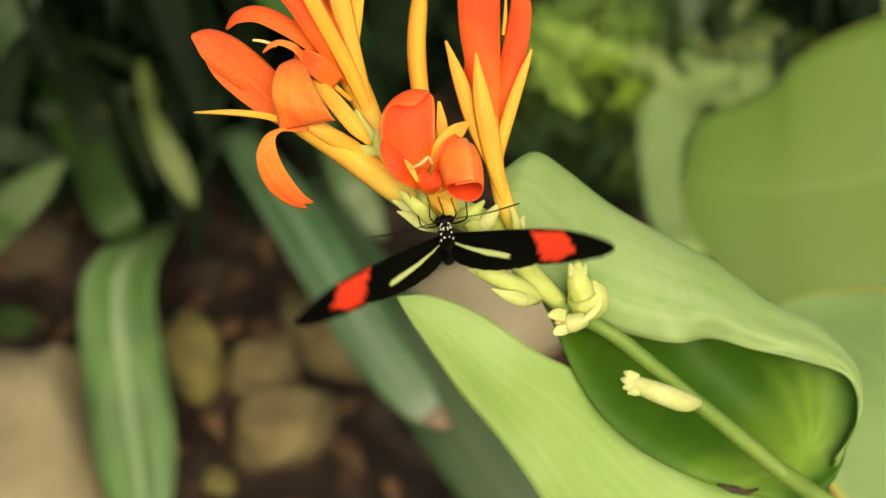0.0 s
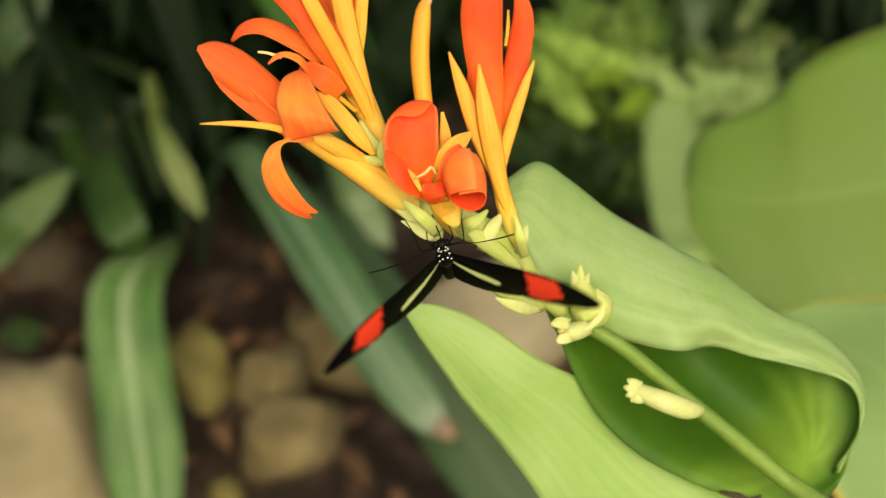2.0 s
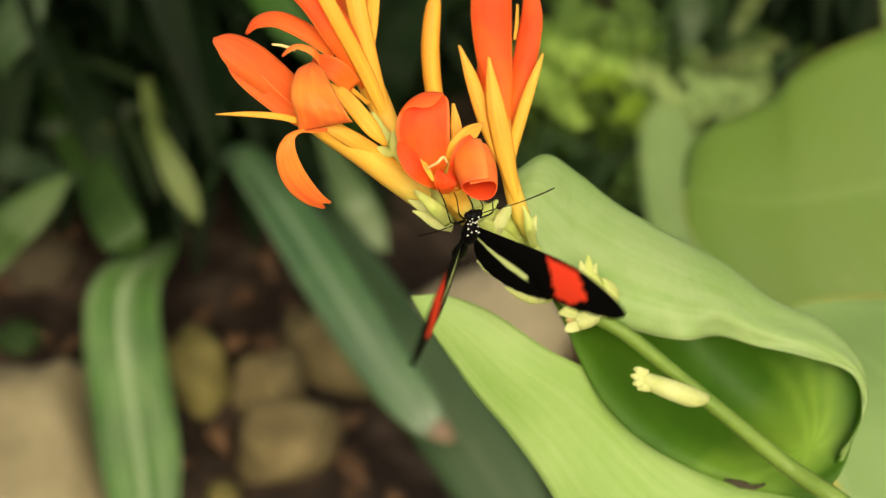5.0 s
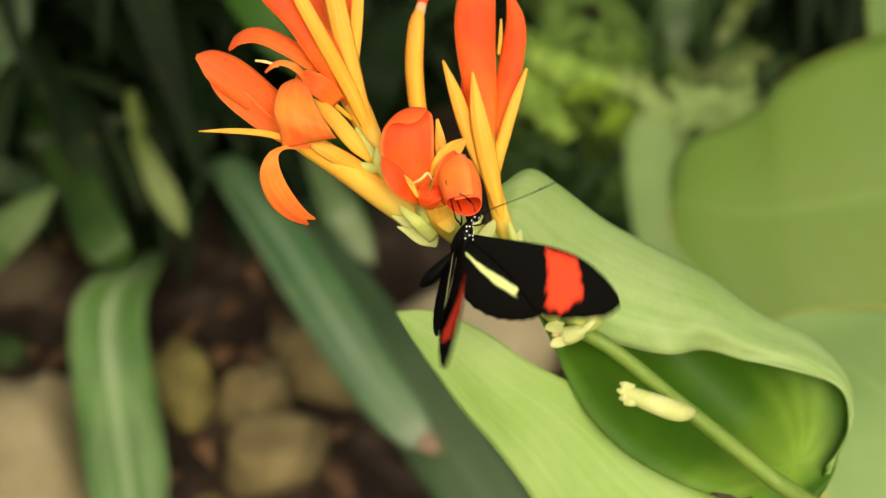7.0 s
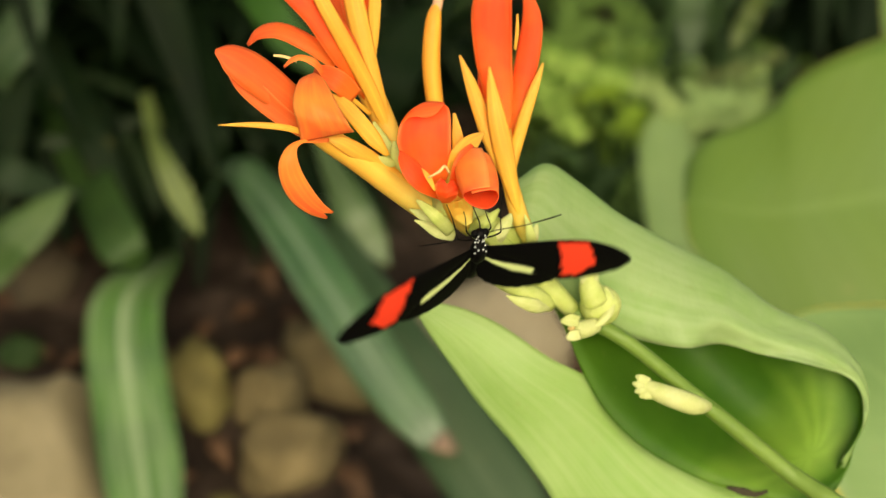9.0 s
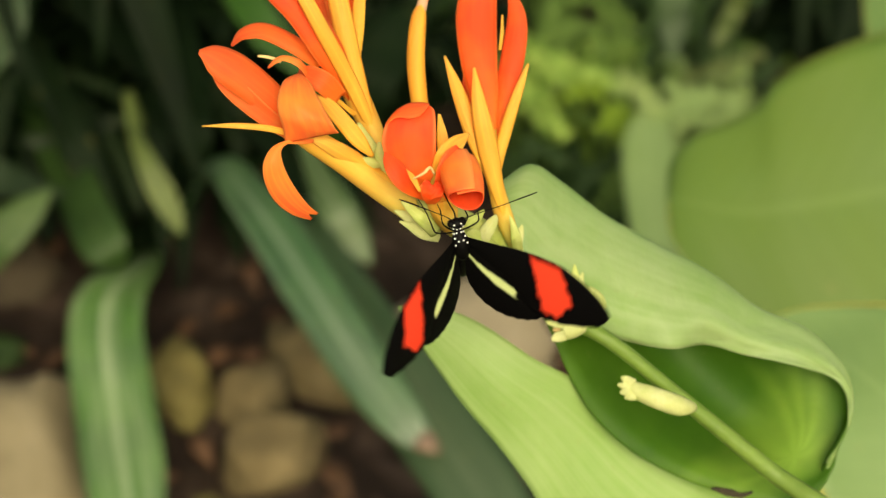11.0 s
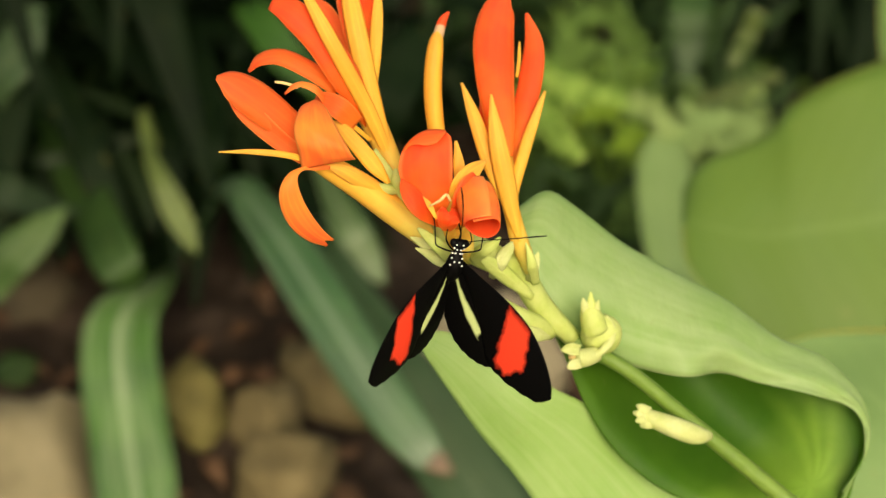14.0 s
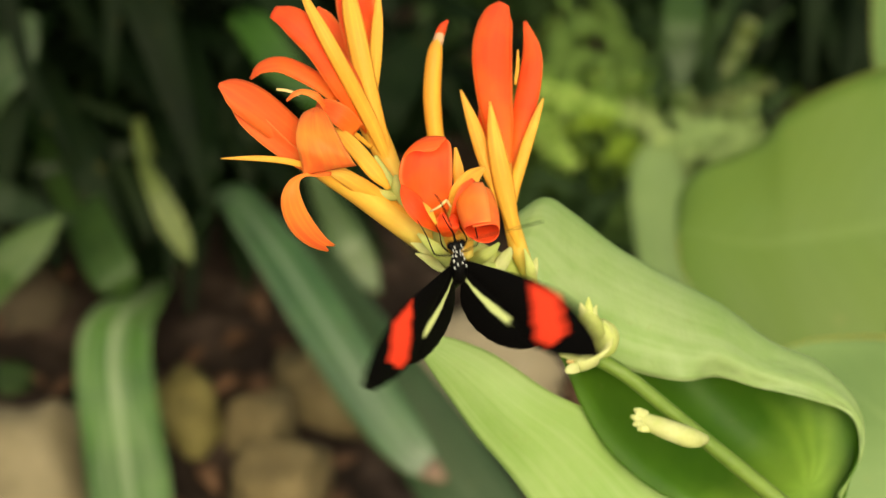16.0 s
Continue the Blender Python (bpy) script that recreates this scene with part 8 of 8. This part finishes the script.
    walk(right_hind, [
        (0, beat(1, 7.6, 13.8, 7.3)),
        (0.1, beat(1, -3.1, 5.7, 5.8)),
        (0.2, beat(1, -4.7, 3.8, 4.3)),
        (0.3, beat(1, 0.6, 13.7, 2.8)),
        (0.4, beat(1, 16.9, 13.9, 1.4)),
        (0.5, beat(1, 50.3, 15.6, -0.1)),
        (0.6, beat(1, 72.0, 12.9, 1.1)),
        (0.7, beat(1, 64.0, 10.5, 2.3)),
        (0.8, beat(1, 31.3, 20.2, 3.6)),
        (0.9, beat(1, 19.4, 17.2, 4.8)),
        (1, beat(1, 7.5, 15.1, 6.1)),
        (1.1, beat(1, -4.5, 7.1, 6.4)),
        (1.2, beat(1, -5.7, 5.7, 6.8)),
        (1.3, beat(1, -0.6, 12.5, 7.1)),
        (1.4, beat(1, 8.4, 22.1, 3.4)),
        (1.5, beat(1, 22.8, 24.0, 3.7)),
        (1.6, beat(1, 38.6, 26.8, 3.8)),
        (1.7, beat(1, 49.7, 25.7, 3.8)),
        (1.8, beat(1, 45.9, 26.8, 3.9)),
        (1.9, beat(1, 31.9, 28.9, 3.9)),
        (2, beat(1, 24.4, 23.5, 4.0)),
        (2.1, beat(1, 4.0, 15.4, 7.3)),
        (2.2, beat(1, 0.2, 12.2, 6.6)),
        (2.3, beat(1, 1.4, 11.9, 5.8)),
        (2.4, beat(1, 2.9, 26.2, 5.1)),
        (2.5, beat(1, 61.1, 35.3, 4.4)),
        (2.6, beat(1, 72.9, 38.1, 5.5)),
        (2.7, beat(1, 79.7, 37.1, -1.4)),
        (2.8, beat(1, 73.7, 37.2, -8.2)),
        (2.9, beat(1, 36.0, 37.8, 2.9)),
        (3, beat(1, 15.6, 31.6, 5.1)),
        (3.1, beat(1, 0.8, 23.4, 10.8)),
        (3.2, beat(1, -13.1, 14.8, 11.5)),
        (3.3, beat(1, -26.0, 8.2, 2.3)),
        (3.4, beat(1, -26.3, 5.4, 9.0)),
        (3.5, beat(1, -12.8, 4.0, 13.7)),
        (3.6, beat(1, 10.0, 5.7, 13.1)),
        (3.7, beat(1, 58.1, -5.3, 12.6)),
        (3.8, beat(1, 54.8, -5.2, 12.5)),
        (3.9, beat(1, 31.3, -4.9, 12.2)),
        (4, beat(1, 15.0, -4.5, 11.9)),
        (4.1, beat(1, 15.0, -3.9, 11.4)),
        (4.2, beat(1, 31.3, -3.2, 10.8)),
        (4.3, beat(1, 51.7, -2.4, 10.1)),
        (4.4, beat(1, 60.7, -1.5, 9.3)),
        (4.5, beat(1, 51.7, -0.6, 8.5)),
        (4.6, beat(1, 31.3, 0.4, 7.7)),
        (4.7, beat(1, 15.0, 1.4, 6.8)),
        (4.8, beat(1, 15.0, 2.4, 5.9)),
        (4.9, beat(1, 31.3, 3.4, 5.0)),
        (5, beat(1, 51.7, 4.4, 4.2)),
        (5.1, beat(1, 60.7, 5.4, 3.4)),
        (5.2, beat(1, 51.7, 6.2, 2.6)),
        (5.3, beat(1, 31.3, 7.0, 1.9)),
        (5.4, beat(1, 15.0, 7.7, 1.3)),
        (5.5, beat(1, 15.0, 8.3, 0.8)),
        (5.6, beat(1, 31.3, 8.7, 0.5)),
        (5.7, beat(1, 49.9, 9.0, 0.2)),
        (5.8, beat(1, 48.1, 9.1, 0.1)),
        (5.9, beat(1, 57.9, 11.1, -0.4)),
        (6, beat(1, 46.0, 7.8, -1.0)),
        (6.1, beat(1, 32.1, 4.9, 0.2)),
        (6.2, beat(1, 20.0, 2.7, 1.4)),
        (6.3, beat(1, 3.6, -2.0, 2.6)),
        (6.4, beat(1, 0.2, -3.6, 3.8)),
        (6.5, beat(1, -14.4, -0.3, 5.0)),
        (6.6, beat(1, 5.4, -2.8, 2.4)),
        (6.7, beat(1, 27.1, 1.6, -0.2)),
        (6.8, beat(1, 39.3, 1.7, -2.8)),
        (6.9, beat(1, 67.3, 0.1, -5.4)),
        (7, beat(1, 41.1, -0.6, -7.9)),
        (7.1, beat(1, 20.3, -7.5, -8.0)),
        (7.2, beat(1, 8.1, -11.5, -8.1)),
        (7.3, beat(1, 13.0, -6.5, -8.2)),
        (7.4, beat(1, 28.3, -1.6, -8.2)),
        (7.5, beat(1, 61.1, -1.4, -8.3)),
        (7.6, beat(1, 72.4, 0.0, -6.7)),
        (7.7, beat(1, 66.9, 1.0, -5.1)),
        (7.8, beat(1, 39.4, 6.9, -3.5)),
        (7.9, beat(1, 28.6, 6.8, -1.9)),
        (8, beat(1, 17.3, 9.7, -0.3)),
        (8.1, beat(1, 3.9, 0.2, 0.3)),
        (8.2, beat(1, -11.1, 5.3, 0.9)),
        (8.3, beat(1, -6.8, 10.7, 1.5)),
        (8.4, beat(1, -0.9, 12.6, 2.0)),
        (8.5, beat(1, 23.6, 18.0, 2.6)),
        (8.6, beat(1, 40.3, 18.8, 3.3)),
        (8.7, beat(1, 41.1, 17.5, 3.9)),
        (8.8, beat(1, 34.7, 16.5, 4.5)),
        (8.9, beat(1, 23.1, 11.6, 5.2)),
        (9, beat(1, 5.2, 11.7, 5.8)),
        (9.1, beat(1, -3.9, 9.9, 3.7)),
        (9.2, beat(1, -8.4, 6.8, 1.6)),
        (9.3, beat(1, 12.2, 9.5, -0.5)),
        (9.4, beat(1, 23.3, 14.6, -2.6)),
        (9.5, beat(1, 64.8, 13.6, -4.7)),
        (9.6, beat(1, 67.5, 10.9, -4.9)),
        (9.7, beat(1, 69.8, 14.7, -5.2)),
        (9.8, beat(1, 60.7, 14.6, -5.2)),
        (9.9, beat(1, 31.3, 14.6, -5.3)),
        (10, beat(1, 15.0, 14.4, -5.4)),
        (10.1, beat(1, 15.0, 14.3, -5.6)),
        (10.2, beat(1, 31.3, 14.0, -5.9)),
        (10.3, beat(1, 51.7, 13.8, -6.1)),
        (10.4, beat(1, 60.7, 13.5, -6.4)),
        (10.5, beat(1, 51.7, 13.2, -6.8)),
        (10.6, beat(1, 31.3, 12.9, -7.1)),
        (10.7, beat(1, 15.0, 12.6, -7.5)),
        (10.8, beat(1, 15.0, 12.3, -7.8)),
        (10.9, beat(1, 31.3, 12.0, -8.2)),
        (11, beat(1, 51.7, 11.7, -8.5)),
        (11.1, beat(1, 60.7, 11.4, -8.8)),
        (11.2, beat(1, 51.7, 11.1, -9.1)),
        (11.3, beat(1, 31.3, 10.9, -9.4)),
        (11.4, beat(1, 15.0, 10.7, -9.7)),
        (11.5, beat(1, 15.0, 10.5, -9.9)),
        (11.6, beat(1, 31.3, 10.4, -10.0)),
        (11.7, beat(1, 57.1, 10.3, -10.1)),
        (11.8, beat(1, 62.5, 10.3, -10.1)),
        (11.9, beat(1, 51.6, 5.9, -10.4)),
        (12, beat(1, 39.2, 10.2, -10.6)),
        (12.1, beat(1, -1.6, 11.0, -9.5)),
        (12.2, beat(1, -7.6, 14.9, -8.4)),
        (12.3, beat(1, 35.5, 1.5, -7.3)),
        (12.4, beat(1, 46.9, 2.6, -6.2)),
        (12.5, beat(1, 65.6, 5.4, -5.1)),
        (12.6, beat(1, 69.9, 6.8, -5.5)),
        (12.7, beat(1, 55.9, 7.4, -5.8)),
        (12.8, beat(1, 45.5, 6.8, -6.2)),
        (12.9, beat(1, 36.0, 5.6, -6.6)),
        (13, beat(1, 42.0, 10.7, -7.0)),
        (13.1, beat(1, 63.7, 11.0, -7.0)),
        (13.2, beat(1, 74.3, 10.8, -7.0)),
        (13.3, beat(1, 73.6, 11.3, -6.9)),
        (13.4, beat(1, 67.6, 10.3, -6.9)),
        (13.5, beat(1, 54.6, 12.5, -6.9)),
        (13.6, beat(1, 19.8, 16.2, -7.3)),
        (13.7, beat(1, 14.7, 14.4, -7.7)),
        (13.8, beat(1, 21.9, 15.9, -8.2)),
        (13.9, beat(1, 24.6, 16.8, -8.6)),
        (14, beat(1, 60.3, 15.2, -9.0)),
        (14.1, beat(1, 57.1, 10.0, -8.8)),
        (14.2, beat(1, 50.9, 9.8, -8.4)),
        (14.3, beat(1, 24.3, 12.9, -8.1)),
        (14.4, beat(1, 23.4, 13.0, -7.8)),
        (14.5, beat(1, 48.3, 11.2, -7.5)),
        (14.6, beat(1, 54.8, 10.8, -6.6)),
        (14.7, beat(1, 71.2, 9.5, -5.8)),
        (14.8, beat(1, 71.4, 8.5, -4.9)),
        (14.9, beat(1, 37.3, 15.8, -4.0)),
        (15, beat(1, 26.0, 14.7, -3.1)),
        (15.1, beat(1, 15.0, 7.5, -3.9)),
        (15.2, beat(1, 12.7, 8.2, -4.6)),
        (15.3, beat(1, 21.0, 8.1, -5.3)),
        (15.4, beat(1, 24.2, 11.5, -6.1)),
        (15.5, beat(1, 53.2, 9.7, -6.8)),
        (15.6, beat(1, 29.5, 12.8, -7.8)),
        (15.7, beat(1, 21.2, 14.2, -8.8)),
        (15.8, beat(1, 16.3, 9.9, -9.9)),
        (15.9, beat(1, 14.8, 11.1, -10.9)),
        (16, beat(1, 57.6, 11.2, -11.9)),
    ])

    def swung(side, degrees):
        """An antenna, swung forward about its foot."""
        foot = Matrix.Translation((side * 0.7e-3, 6.0e-3, 1.4e-3))
        return foot @ Matrix.Rotation(radians(side * degrees), 4, "Z") @ foot.inverted()

    walk(left_antenna, [(t, swung(-1, a)) for t, a in ((0, 0), (0.5, -4), (1, -18), (1.5, -14), (2, 0), (2.5, 16), (3, 8), (3.5, 4), (6, -6), (9.5, 0), (12, 42), (13.5, 52), (16, 48))])
    walk(right_antenna, [(t, swung(1, a)) for t, a in ((0, 6), (0.5, 6), (1, 12), (1.5, 10), (2, 5), (2.5, 4), (3, 5), (3.5, 5), (6, 20), (7, 20), (7.5, 14), (8, -8), (8.5, 0), (9, 7), (9.5, -14), (12, 2), (12.5, 6), (13, 12), (13.5, 2), (14.5, 0), (15, -6), (15.5, -14), (16, -12))])

    def bent(degrees):
        """The abdomen, bent down from the thorax."""
        root = Matrix.Translation((0, -3.6e-3, 0))
        return root @ Matrix.Rotation(radians(degrees), 4, "X") @ root.inverted()

    walk(abdomen, [(t, bent(a)) for t, a in ((0, 12), (0.5, 23), (1, 10), (1.5, 6), (2.5, 3), (3.3, -6), (3.7, 6), (6, 16), (8, 21), (9, 17), (9.5, 28), (12, 32), (13, 46), (16, 50))])


motions()
